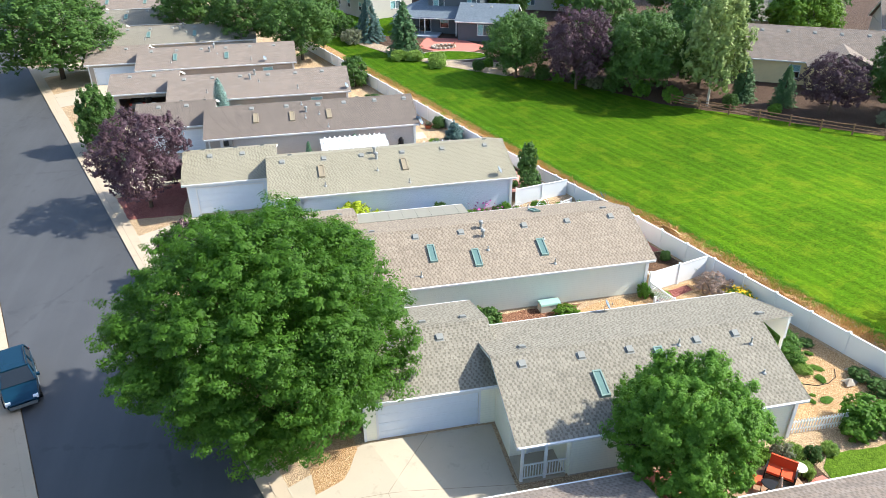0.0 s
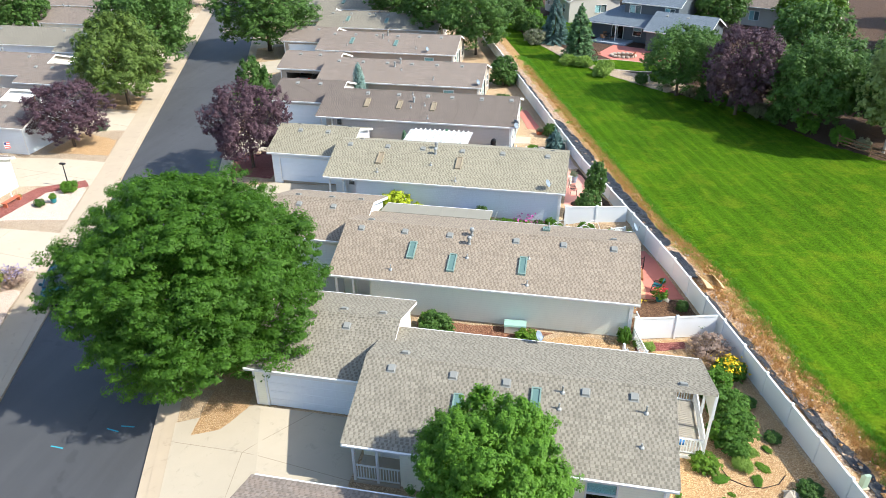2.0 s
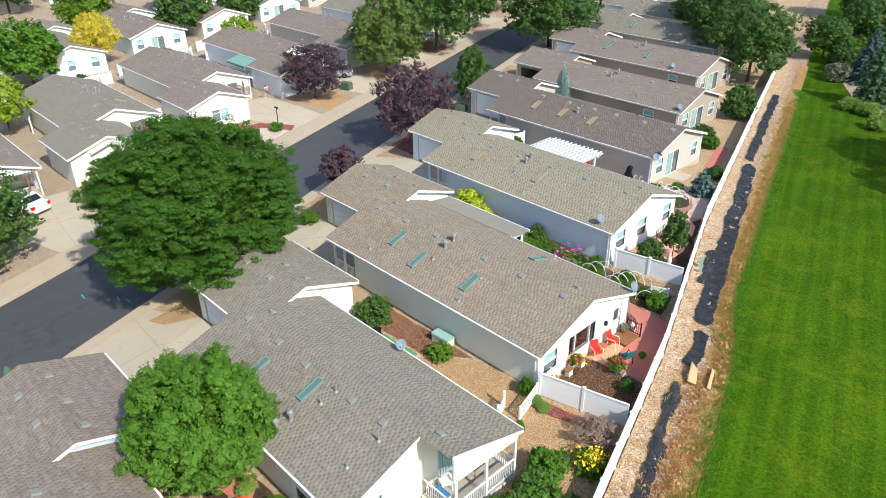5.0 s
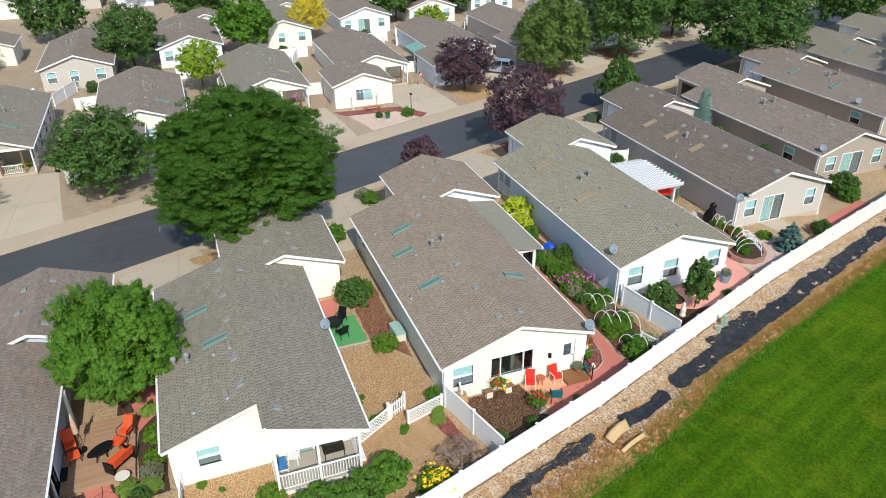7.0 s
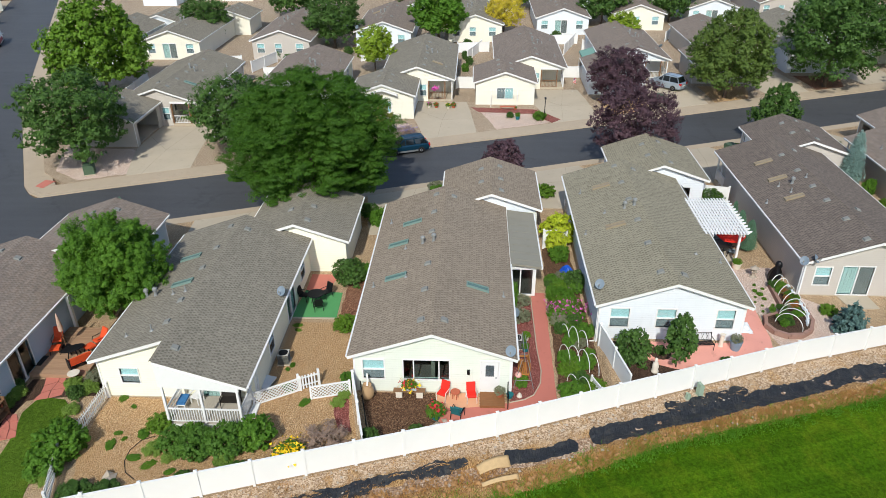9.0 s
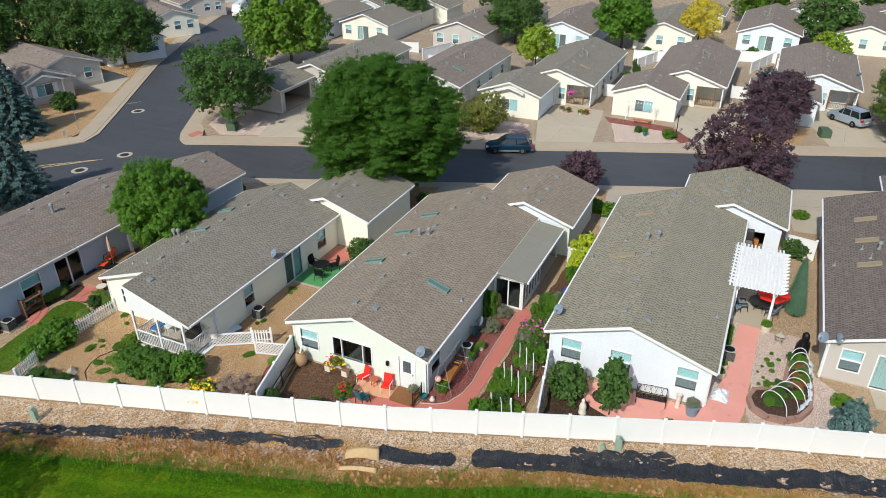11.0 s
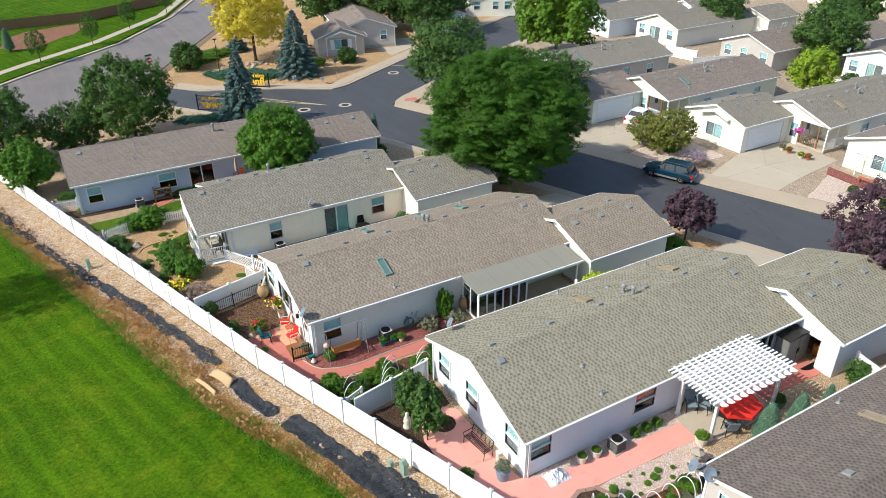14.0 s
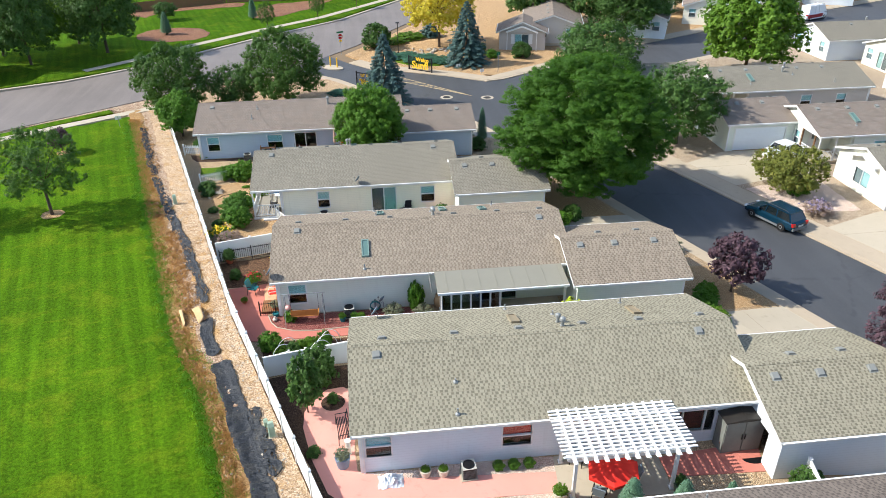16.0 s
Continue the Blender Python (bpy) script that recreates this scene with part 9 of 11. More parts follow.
place("columnar_evergreen", ARBOR, 4.8, 60.25, "narrow blue-green evergreen by the pergola", "evergreen", s=0.95, sz=0.85)
place("columnar_evergreen", ARBOR, 2.6, 60.35, "narrow blue-green evergreen by the pergola", "evergreen", s=0.85, sz=0.75)
place("columnar_evergreen", ARBOR, 0.7, 60.5, "narrow blue-green evergreen between homes", "evergreen", s=0.6, sz=0.7)
place("green_bush", BUSH_D, -3.2, 60.0, "dark green bush by a garage wall", "bush", s=1.0, sz=0.85)
place("dwarf_spruce", BLUEBUSH, 14.6, 63.0, "round blue spruce bush by the fence", "bush", s=1.15)
place("low_bush", BUSH_L, 12.6, 62.7, "yellow-green low plants on rock", "bush", s=0.6, sz=0.5)
place("green_bush", BUSH_D, 13.9, 66.8, "dark green bush by the fence", "bush", s=0.8)
for i, (cx, cy, rr) in enumerate([(21.5, 22.15, 0.42), (22.25, 23.0, 0.2), (24.2, 23.05, 0.24), (24.55, 23.5, 0.2), (24.2, 24.3, 0.45), (25.8, 24.5, 0.4), (26.2, 25.4, 0.42), (25.0, 23.0, 0.42), (25.9, 28.9, 0.6), (18.1, 30.0, 0.38), (18.5, 30.55, 0.25), (18.9, 30.35, 0.2), (14.6, 29.95, 0.36), (21.6, 31.9, 0.42), (20.5, 30.75, 0.5), (15.1, 30.1, 0.25), (26.6, 26.6, 0.3)]):
    place("ground_cover", BUSH_G if i % 3 else BUSH_L, cx, cy, "low green ground cover in bark", "ground cover", s=rr, sy=rr * 0.65, sz=0.1, rot=53 * i, group="ground cover in bark")
place("climbing_plant", BUSH_G, 12.2, 43.1, "tall leafy climber on a wall", "plant", s=0.55, sz=1.35)
place("low_bush", BUSH_GR, 13.6, 43.7, "pale grey-green bush along a wall", "bush", s=0.7, sz=0.7)
place("low_bush", BUSH_GR, 11.8, 43.8, "pale grey-green bush along a wall", "bush", s=0.7, sz=0.6)
place("low_bush", BUSH_G, 19.8, 43.4, "small green plant on red rock", "bush", s=0.42, sz=0.5)
place("green_bush", BUSH_G, 20.75, 46.0, "round green bush by the long fence", "bush", s=0.75, sz=0.7)
place("low_bush", BUSH_D, 23.8, 38.0, "green plant against the white fence", "bush", s=0.45)
petals("mixed_flowers", 22.5, 38.9, 0.4, 0.85, 90, PETAL_RED, "red flowers in a teal pot", 8)
fb = thing("plank_bench", pose(20.85, 37.4, LOT), "plank laid across white blocks below a window", "bench")
part("plank", Geo().box(-0.16, -0.85, 0.4, 0.16, 0.85, 0.45), WOODB, fb)
wb = Geo().box(-0.15, -0.17, 0, 0.15, 0.17, 0.19).mesh("block", PALESTONE)
for sy in (-0.55, 0.55):
    for q in range(2):
        piece("block", wb, fb, pose(0, sy, 0.2 * q))
fp = thing("flower_trough", pose(20.85, 37.4, LOT + 0.452), "pale blue trough of red and yellow flowers on a plank bench", "planter")
part("trough", Geo().extrude([(-0.1, 0), (0.1, 0), (0.14, 0.2), (0.11, 0.2), (0.08, 0.04), (-0.08, 0.04), (-0.11, 0.2), (-0.14, 0.2)], "y", -0.38, 0.38), SHEETBLUE, fp)
part("soil", Geo().box(-0.1, -0.37, 0.05, 0.1, 0.37, 0.16), MULCH, fp)
piece("plant", BUSH_F[1], fp, Matrix.Translation((0, 0, 0.12)) @ Matrix.Diagonal((0.3, 0.45, 0.42, 1)))
petals("mixed_flowers", 20.9, 37.4, 0.55, 1.0, 60, PETAL_YELLOW, "yellow flowers in a trough", 9)
petals("mixed_flowers", 20.9, 37.4, 0.55, 1.0, 50, PETAL_RED, "red flowers in a trough", 10)
gb = thing("globe_lamp", pose(19.9, 43.2, LOT), "pink glass globe on a thin garden stand", "garden globe")
part("stand", Geo().tube([(0, 0, 0), (0, 0, 0.7)], 0.015, 6), BLACKIRON, gb)
part("globe", Geo().lathe([(0.02, 0.68), (0.14, 0.74), (0.19, 0.86), (0.14, 0.98), (0.001, 1.05)], n=16), plain("pink_glass", srgb(236, 178, 168), 0.2, var=0.05), gb, smooth=True)
tagged(part("stone_ornament", Geo().lathe([(0.1, 0), (0.16, 0.08), (0.13, 0.16), (0.06, 0.2), (0.08, 0.26), (0.001, 0.32)], (20.75, 43.25, LOT + 0.03), 10), PALESTONE, smooth=True), "small pale stone ornament on red rock", "ornament")
planter(20.85, 42.2, 0.2, 0.24, TERRA, BUSH_GR, "clay pot of pale flowers on a wooden step", 0.35, LOT + 0.18)
for bx1, by1, bs, bz in ((25.0, 26.3, 0.85, 0.72), (25.3, 27.5, 1.05, 0.85), (25.1, 28.9, 1.1, 0.95), (24.6, 30.2, 1.05, 1.05), (24.5, 27.0, 0.7, 0.65)):
    place("large_bush", BUSH_P if bx1 > 24.9 else BUSH_G, bx1, by1, "large dark green flowering bush by the porch", "bush", s=bs, sz=bz, rot=bx1 * 70)
place("low_bush", BUSH_L, 23.6, 25.0, "feathery yellow-green plant on bark", "bush", s=0.75, sz=0.6)
scatter("boulders", [(26.95, 23.85, LOT + 0.1), (27.2, 24.0, LOT + 0.06), (27.75, 24.9, LOT + 0.05), (22.7, 39.35, LOT + 0.06), (23.0, 39.0, LOT + 0.05)], "grey field stones lying by a fence", "stones", STONE, 0.28, 21)
for bx1, by1, bs in ((25.75, 28.9, 0.5), (25.3, 25.3, 0.5), (25.8, 26.2, 0.35), (21.6, 33.7, 0.4), (21.0, 33.9, 0.35)):
    place("grass_tuft", TUFT, bx1, by1, "arching pale green grass tuft in bark", "grass", s=bs, sz=bs * 0.9, rot=bx1 * 97, group="grass tufts in bark")
place("dry_bush", BUSH_T, 24.8, 33.7, "grey-brown twiggy dry bush", "bush", s=1.25, sz=1.0)
place("flower_bush", BUSH_F, 25.7, 32.1, "green bush with yellow flowers", "bush", s=0.95, sz=0.75)
petals("yellow_flowers", 25.7, 32.1, 0.8, 0.85, 260, PETAL_YELLOW, "yellow flowers on a bush by the fence", 3)
place("round_bush", BUSH_D, 9.4, 32.4, "round dark green bush between two homes", "bush", s=1.25, sz=1.1)
place("round_bush", BUSH_G, 9.0, 33.2, "round green bush between two homes", "bush", s=0.8)
place("low_bush", BUSH_L, 14.7, 33.0, "lime-green low bush in red mulch", "bush", s=0.85, sz=0.75)
place("low_bush", BUSH_G, 20.2, 34.0, "small green plant by a house corner", "bush", s=0.45, sz=0.7)
for bx1, by1, bs in ((25.5, 21.0, 1.3), (26.8, 20.8, 1.0), (24.6, 20.5, 0.85)):
    place("large_bush", BUSH_G, bx1, by1, "large light green bush by a picket fence", "bush", s=bs, sz=bs * 0.8, rot=bs * 100)
for bx1, by1, bs, k in ((21.0, 20.0, 0.55, TUFT), (22.7, 19.9, 0.45, TUFT), (27.2, 20.8, 0.6, TUFT), (21.6, 19.6, 0.5, BUSH_D), (19.2, 20.2, 0.6, BUSH_L), (17.6, 20.3, 0.7, BUSH_L), (15.6, 20.0, 0.5, TUFT), (13.2, 19.4, 0.4, BUSH_G), (22.4, 16.2, 0.45, TUFT), (23.2, 15.9, 0.45, BUSH_L), (21.0, 16.1, 0.4, BUSH_D)):
    place("garden_plant", k, bx1, by1, "leafy plant in mulch by the deck", "plant", s=bs, sz=bs, rot=bx1 * 50, group="plants round the deck")
place("dry_bush", BUSH_GR, 20.3, 21.0 - 0.9, "small pale bush beside a wall", "bush", s=0.6, sz=0.7)
for bx1, by1, k, bs in ((27.9, 24.2, BUSH_D, 0.7), (28.2, 22.9, BUSH_D, 0.9), (27.0, 27.4, BUSH_D, 0.5), (26.3, 29.8, BUSH_D, 0.5), (29.6, 15.6, BUSH_G, 0.6), (30.6, 12.4, BUSH_D, 0.9)):
    place("low_bush", k, bx1, by1, "low dark green juniper along the fence", "bush", s=bs, sz=bs * 0.45)
# front yards
for bx1, by1, k, bs, lab in ((0.6, 33.3, BUSH_G, 1.0, "round green bush by a garage"), (-0.6, 32.4, BUSH_D, 0.9, "round green bush by a garage"), (-6.4, 37.4, BUSH_GR, 0.9, "mixed grey-green bush by a driveway"), (-4.9, 37.6, BUSH_G, 0.85, "round clipped bush by a driveway"),
        (-5.2, 46.6, BUSH_L, 1.1, "flat green juniper by a garage"), (-10.8, 60.4, BUSH_L, 0.7, "small green bush by the kerb"), (-16.6, 66.2, BUSH_L, 0.9, "flowering bush by the kerb"), (-17.2, 76.0, BUSH_GR, 0.7, "grey-green bush by a driveway"),
        (-20.4, 29.8, BUSH_G, 1.2, "round green bush by a driveway"), (-25.8, 47.8, BUSH_G, 0.8, "round green bush in red rock"), (-26.2, 44.6, BUSH_D, 0.5, "potted green bush on pale rock")):
    place("front_bush", k, bx1, by1, lab, "bush", s=bs, sz=bs * 0.8, rot=bx1 * 31)
place("serviceberry_tree", MIXED, -19.9, 30.2, "small tree turning yellow and red by a driveway", s=0.9, sz=1.0)
place("serviceberry_tree", MIXED, -19.4, 27.7, "small tree turning yellow and red by a driveway", s=0.75, rot=90)
place("lavender_bush", BUSH_T, -19.9, 33.6, "large purple-grey lavender bush", "bush", s=1.2, sz=0.9)
petals("lavender_flowers", -19.9, 33.6, 1.1, 0.75, 300, plain("petal_lavender", srgb(142, 130, 158), 0.7, var=0.1), "pale purple lavender flowers", 12)
place("columnar_evergreen", ARBOR, 3.4, 14.4, "slim dark columnar tree by the street", "evergreen", s=0.8, sz=1.2)
for bx1, by1 in ((4.9, 13.3), (5.6, 16.0), (4.2, 16.8)):
    place("front_bush", BUSH_D, bx1, by1, "round clipped bush by a garage", "bush", s=0.95, sz=0.75)
place("columnar_evergreen", SILVER, -7.4, 72.8, "tall slim silver-blue evergreen between homes", "evergreen", s=1.6, sz=1.75)
for bx1, by1, k, bs, bz in ((-6.0, 73.9, BUSH_G, 0.6, 1.0), (-3.3, 73.9, BUSH_L, 0.5, 0.9), (0.3, 73.8, BUSH_D, 0.8, 1.1)):
    place("wall_shrub", k, bx1, by1, "upright green shrub against a taupe wall", "bush", s=bs, sz=bz, rot=bx1 * 60)
place("large_bush", BUSH_D, 8.2, 75.0, "large dark green bush at a house corner", "bush", s=1.5, sz=1.15)
place("large_bush", BUSH_G, 9.6, 74.3, "leafy light green bush by the fence", "bush", s=0.9, sz=0.8)


# ---- homes beyond the park and at the corner ----
def simple_home(m, label, sid, roof, blocks, wins):
    """Blocks: (x0, x1, y0, y1, eave, ridge) with ridges along x. wins: (block, side, u, w, z, h, kind)."""
    h = thing("house", m, label, "house", "homes beyond the park")
    for b, (x0, x1, y0, y1, ze, zr) in enumerate(blocks):
        ym = (y0 + y1) / 2
        for side in "SNEW":
            holes = [(u, u + w, z, z + hh) for bb, sd, u, w, z, hh, k in wins if bb == b and sd == side]
            if side in "SN":
                g = wall_geo(Geo(), "x", y0 if side == "S" else y1 - 0.15, 0.15, x0, x1, 0, ze, holes)
            else:
                g = wall_geo(Geo(), "y", x0 if side == "W" else x1 - 0.15, 0.15, y0 + 0.15, y1 - 0.15, 0, ze, holes)
            part("wall", g, sid, h)
        for xa in (x0, x1 - 0.15):
            part("gable", Geo().extrude([(y0 + 0.05, ze + 0.05), (y1 - 0.05, ze + 0.05), (ym, zr - 0.18)], "x", xa, xa + 0.15), sid, h)
        gable_roof(h, x0 - 0.4, x1 + 0.4, y0 - 0.4, y1 + 0.4, ze, zr, roof)
        part("floor_slab", Geo().box(x0 + 0.2, y0 + 0.2, -0.1, x1 - 0.2, y1 - 0.2, 0.1), INSIDE, h)
        for k in range(int((x1 - x0) / 3)):
            sl = (zr - ze) / ((y1 - y0) / 2 + 0.4)
            roof_vent(h, x0 + 1.5 + 3 * k, ym - 0.9, zr - 0.9 * sl, sl)
        for bb, sd, u, w, z, hh, k in wins:
            if bb == b:
                window(h, Side(sd, {"S": y0, "N": y1, "W": x0, "E": x1}[sd]), u, w, z, hh, k)
    return h


slate = simple_home(pose(17.4, 114.2, LAWN_Z, 0, 0, -24.5), "dark slate two-storey house with blue-grey shingles", SID_SLATE, SHINGLE_BLUE,
                    [(4.6, 12.8, 1.2, 9.6, 5.5, 7.6), (10.4, 18.6, -4.2, 4.4, 2.9, 4.8)],
                    [(0, "S", 5.4, 1.7, 3.75, 1.3, "slide"), (0, "S", 10.8, 1.4, 3.75, 1.3, "slide"), (0, "W", 4.6, 1.3, 3.75, 1.2, "slide"), (1, "S", 13.4, 1.7, 0.9, 1.5, "slide"), (1, "W", -2.4, 0.8, 1.2, 1.1, "sash")])
# its low ground-floor wing with a hipped roof drawn out over a porch
for q in ((wall_geo(Geo(), "x", 0.0, 0.15, 0.0, 10.4, 0.0, 2.75, [(3.4, 5.2, 0.25, 2.3), (6.8, 8.0, 0.95, 2.3)])), (wall_geo(Geo(), "y", 0.0, 0.15, 0.16, 8.0, 0.0, 2.75, [(1.4, 2.4, 0.95, 2.3)])), (wall_geo(Geo(), "x", 7.85, 0.15, 0.15, 5.0, 0.0, 2.75, []))):
    part("wall", q, SID_SLATE, slate)
window(slate, Side("S", 0.0), 3.4, 1.8, 0.25, 2.05, "slide", blind=False)
window(slate, Side("S", 0.0), 6.8, 1.2, 0.95, 1.35)
window(slate, Side("W", 0.0), 1.4, 1.0, 0.95, 1.35)
part("floor_slab", Geo().box(0.2, 0.2, -0.1, 10.3, 7.8, 0.22), INSIDE, slate)
hip = Geo().add([(-0.5, -1.7, 2.7), (10.2, -1.7, 2.7), (10.2, 8.7, 2.7), (-0.5, 8.7, 2.7), (3.6, 2.9, 4.7), (10.2, 2.9, 4.7), (-0.5, -1.7, 2.55), (10.2, -1.7, 2.55), (10.2, 8.7, 2.55), (-0.5, 8.7, 2.55)],
                [(0, 1, 5, 4), (2, 3, 4, 5), (3, 0, 4), (1, 2, 5), (6, 7, 1, 0), (7, 8, 2, 1), (8, 9, 3, 2), (9, 6, 0, 3), (9, 8, 7, 6)])
part("roof_slope", hip, SHINGLE_BLUE, slate)
part("gutter", Geo().box(-0.5, -1.8, 2.5, 10.2, -1.71, 2.62), TRIM, slate)
for xx in (-0.3, 4.6, 9.6):
    part("porch_post", Geo().box(xx - 0.08, -1.6, 0.0, xx + 0.08, -1.44, 2.55), TRIM, slate)
part("porch_floor", Geo().box(1.6, -3.3, 0, 7.0, -0.01, 0.22), plain("porch_blue_grey", srgb(150, 160, 168), 0.7, var=0.08), slate)
_pm = pose(17.4, 114.2, LAWN_Z + 0.22, 0, 0, -24.5)
round_table(_pm @ pose(3.4, -1.7, 0), "dark round table on a porch", 0.5, 0.95, BLACKIRON, BLACKIRON)
for a in (10, 130, 250):
    patio_chair(_pm @ pose(3.4 + 0.85 * math.cos(radians(a)), -1.7 + 0.85 * math.sin(radians(a)), 0, 0, 0, a + 180), "tan high chair round a porch table", WOODB, BLACKIRON, "porch chairs")
for a, dd in ((200, 2.6), (330, 2.5)):
    patio_chair(pose(21.0 + dd * math.cos(radians(a)), 102.4 + dd * 0.8 * math.sin(radians(a)), LAWN_Z + 0.03, 0, 0, a + 180), "brown wooden garden chair by a fire pit", WOODB, WOODB, "fire pit chairs", 0.12)
simple_home(pose(13.6, 124.0, LAWN_Z, 0, 0, -67), "pale warm grey house with brown shingles behind a garden", SID_TAN, SHINGLE_PINK, [(-12, 0, 0, 9, 3.5, 6.0)],
            [(0, "S", -10.5, 0.9, 1.3, 1.3, "sash"), (0, "S", -7.0, 0.9, 1.3, 1.3, "sash"), (0, "S", -3.0, 0.9, 1.3, 1.3, "sash"), (0, "E", 4.6, 2.0, 1.4, 1.2, "slide")])
tanh = simple_home(pose(54.6, 77.0, LAWN_Z, 0, 0, -31), "buff house with brown shingles behind trees", SID_BUFF, SHINGLE_PINK,
                   [(0, 16, 0, 10, 2.9, 5.9)], [(0, "S", 5.0, 1.2, 0.8, 1.5, "sash"), (0, "S", 10, 1.6, 0.9, 1.4, "slide")])
g = Geo().extrude([(7.0, 2.9), (10.6, 4.5), (14.2, 2.9)], "y", -2.2, -2.05)
part("gable", g, SID_TAUPE, tanh)
part("roof_slope", Geo().extrude([(6.6, 2.85), (10.6, 4.65), (10.6, 4.5), (6.6, 2.7)], "y", -2.6, 5.0), SHINGLE_PINK, tanh)
part("roof_slope", Geo().extrude([(14.6, 2.85), (10.6, 4.65), (10.6, 4.5), (14.6, 2.7)], "y", -2.6, 5.0), SHINGLE_PINK, tanh)
part("wall", Geo().box(7.2, -2.2, 0, 14.0, -0.01, 2.85), SID_BUFF, tanh)
simple_home(pose(82, 86, LAWN_Z, 0, 0, -31), "far brown-roofed house among trees", SID_TAN, SHINGLE_PINK, [(0, 15, 0, 10, 3.0, 6.0)], [(0, "S", 3, 1.5, 0.9, 1.4, "slide"), (0, "S", 9, 1.5, 0.9, 1.4, "slide")])
simple_home(pose(40, 128, LAWN_Z, 0, 0, -27), "far grey-roofed house among trees", SID_TAN, SHINGLE_PINK, [(0, 15, 0, 10, 3.0, 6.0)], [(0, "S", 3, 1.5, 0.9, 1.4, "slide"), (0, "S", 9, 1.5, 0.9, 1.4, "slide")])
simple_home(pose(62, 100, LAWN_Z, 0, 0, -31), "far grey-roofed house among trees", SID_CREAM, SHINGLE_GREY, [(0, 15, 0, 10, 3.0, 5.6)], [(0, "S", 3, 1.5, 0.9, 1.4, "slide"), (0, "S", 9, 1.5, 0.9, 1.4, "slide")])
house("house", pose(-12.50, -39.91, 0, 0, 0, 77), "warm grey home with a white-trimmed gable at the corner", SID_TAN, SHINGLE_PINK, L=16.0, east=[("slide", 2.0, 1.6, 1.2, 1.25), sa(6.4, 0.9)], vents=V6[:5], group="homes by the branch street", porch=0, gar=False, near=True)
gh = simple_home(pose(-6.30, -27.51, 0, 0, 0, 77), "small grey gabled front wing with shutters", SID_TAN, SHINGLE_PINK, [(0, 5.0, 0.0, 6.6, 2.6, 4.1)], [(0, "E", 2.3, 1.9, 0.9, 1.3, "slide")])
gh["group"] = "homes by the branch street"
part("window_hood", Geo().extrude([(1.0, 2.62), (3.25, 3.42), (5.5, 2.62), (5.5, 2.44), (3.25, 3.24), (1.0, 2.44)], "x", 5.0, 5.45), TRIM, gh)
part("gable", Geo().extrude([(1.1, 2.5), (5.4, 2.5), (3.25, 3.26)], "x", 5.002, 5.3), SID_TAN, gh)
for ya in (1.1, 5.3):
    part("porch_post", Geo().box(5.1, ya, 0, 5.22, ya + 0.12, 2.5), TRIM, gh)
for ya in (1.72, 4.3):
    sh_ = part("shutter", Geo().box(5.002, ya, 0.85, 5.04, ya + 0.48, 2.25), TRIM, gh, "white window shutter")
    for k in range(5):
        part("slat", Geo().box(5.04, ya + 0.06, 0.95 + 0.25 * k, 5.055, ya + 0.42, 1.1 + 0.25 * k), TRIM, sh_)
for i in range(6):
    house("house", pose(-30 - 14.5 * i, -43 - 6.6 * i, 0, 0, 0, 65), "pale home along the branch street", (SID_WHITE, SID_CREAM, SID_TAN)[i % 3], SHINGLE_PINK, L=16.0, east=[sa(1.2), sa(4.5), sa(6.6)], vents=V6[:5], group="homes by the branch street", porch=0, gar=False, near=False)
simple_home(pose(66, -24, 0, 0, 0, 30), "brown-roofed house across the collector road", SID_TAUPE, SHINGLE_PINK, [(0, 14, 0, 10, 3.2, 6.2)], [(0, "N", 3, 1.5, 0.9, 1.4, "slide"), (0, "W", 3, 1.5, 0.9, 1.4, "slide")])

# park edge: gravel, clipped grasses, fire pit and small lawn
slab("bed_park", wobble([(9.6, 108.2), (12.6, 107.4), (15.2, 103.2), (18.2, 99.6), (19.6, 96.6), (23.0, 93.6), (28.2, 92.2), (29.2, 88.0), (26.6, 85.6), (25.0, 87.2), (19.5, 92.6), (13.8, 100.2)], 0.8, 0.12, 20), LAWN_Z + 0.02, 0, GRAVPALE, "pale gravel bed on the park's edge", "rock bed")
slab("edge_lawn", oval(22.2, 97.2, 5.1, 2.65, 30, -14), LAWN_Z + 0.05, 0, CONC, "pale concrete edging round a small lawn", "edging")
slab("garden_lawn", wobble([(4, 122), (10, 112), (15.5, 111.5), (17.5, 116), (21, 124), (10, 130)], 1.0, 0.15, 8), LAWN_Z + 0.01, 0, LAWN, "back lawn beside the slate house", "lawn")
slab("garden_lawn", oval(22.2, 97.2, 4.85, 2.4, 26, -14), LAWN_Z + 0.07, 0, LAWN, "small curved garden lawn beyond the park", "lawn")
slab("patio_stone", wobble([(18.4, 103.2), (20.6, 99.9), (25.8, 98.9), (28.4, 101.2), (25.6, 107.0), (20.8, 109.0)], 0.8, 0.05, 21), LAWN_Z + 0.03, 0, REDPAVE, "red stone patio behind the slate house", "patio")
fp = thing("fire_pit", pose(22.0, 102.2, LAWN_Z + 0.03), "round stone fire pit on a red patio", "fire pit")
stn = Geo().lathe([(0.26, 0), (0.3, 0.14), (0.22, 0.3), (0.001, 0.32)], n=7).mesh("stone", STONE)
for i in range(16):
    a = i * math.pi / 8
    piece("stone", stn, fp, pose(1.6 * math.cos(a), 1.1 * math.sin(a), 0, 0, 0, 40 * i))
part("soil", Geo().prism(oval(0, 0, 1.5, 1.0, 16), -0.02, 0.15), MULCH, fp)
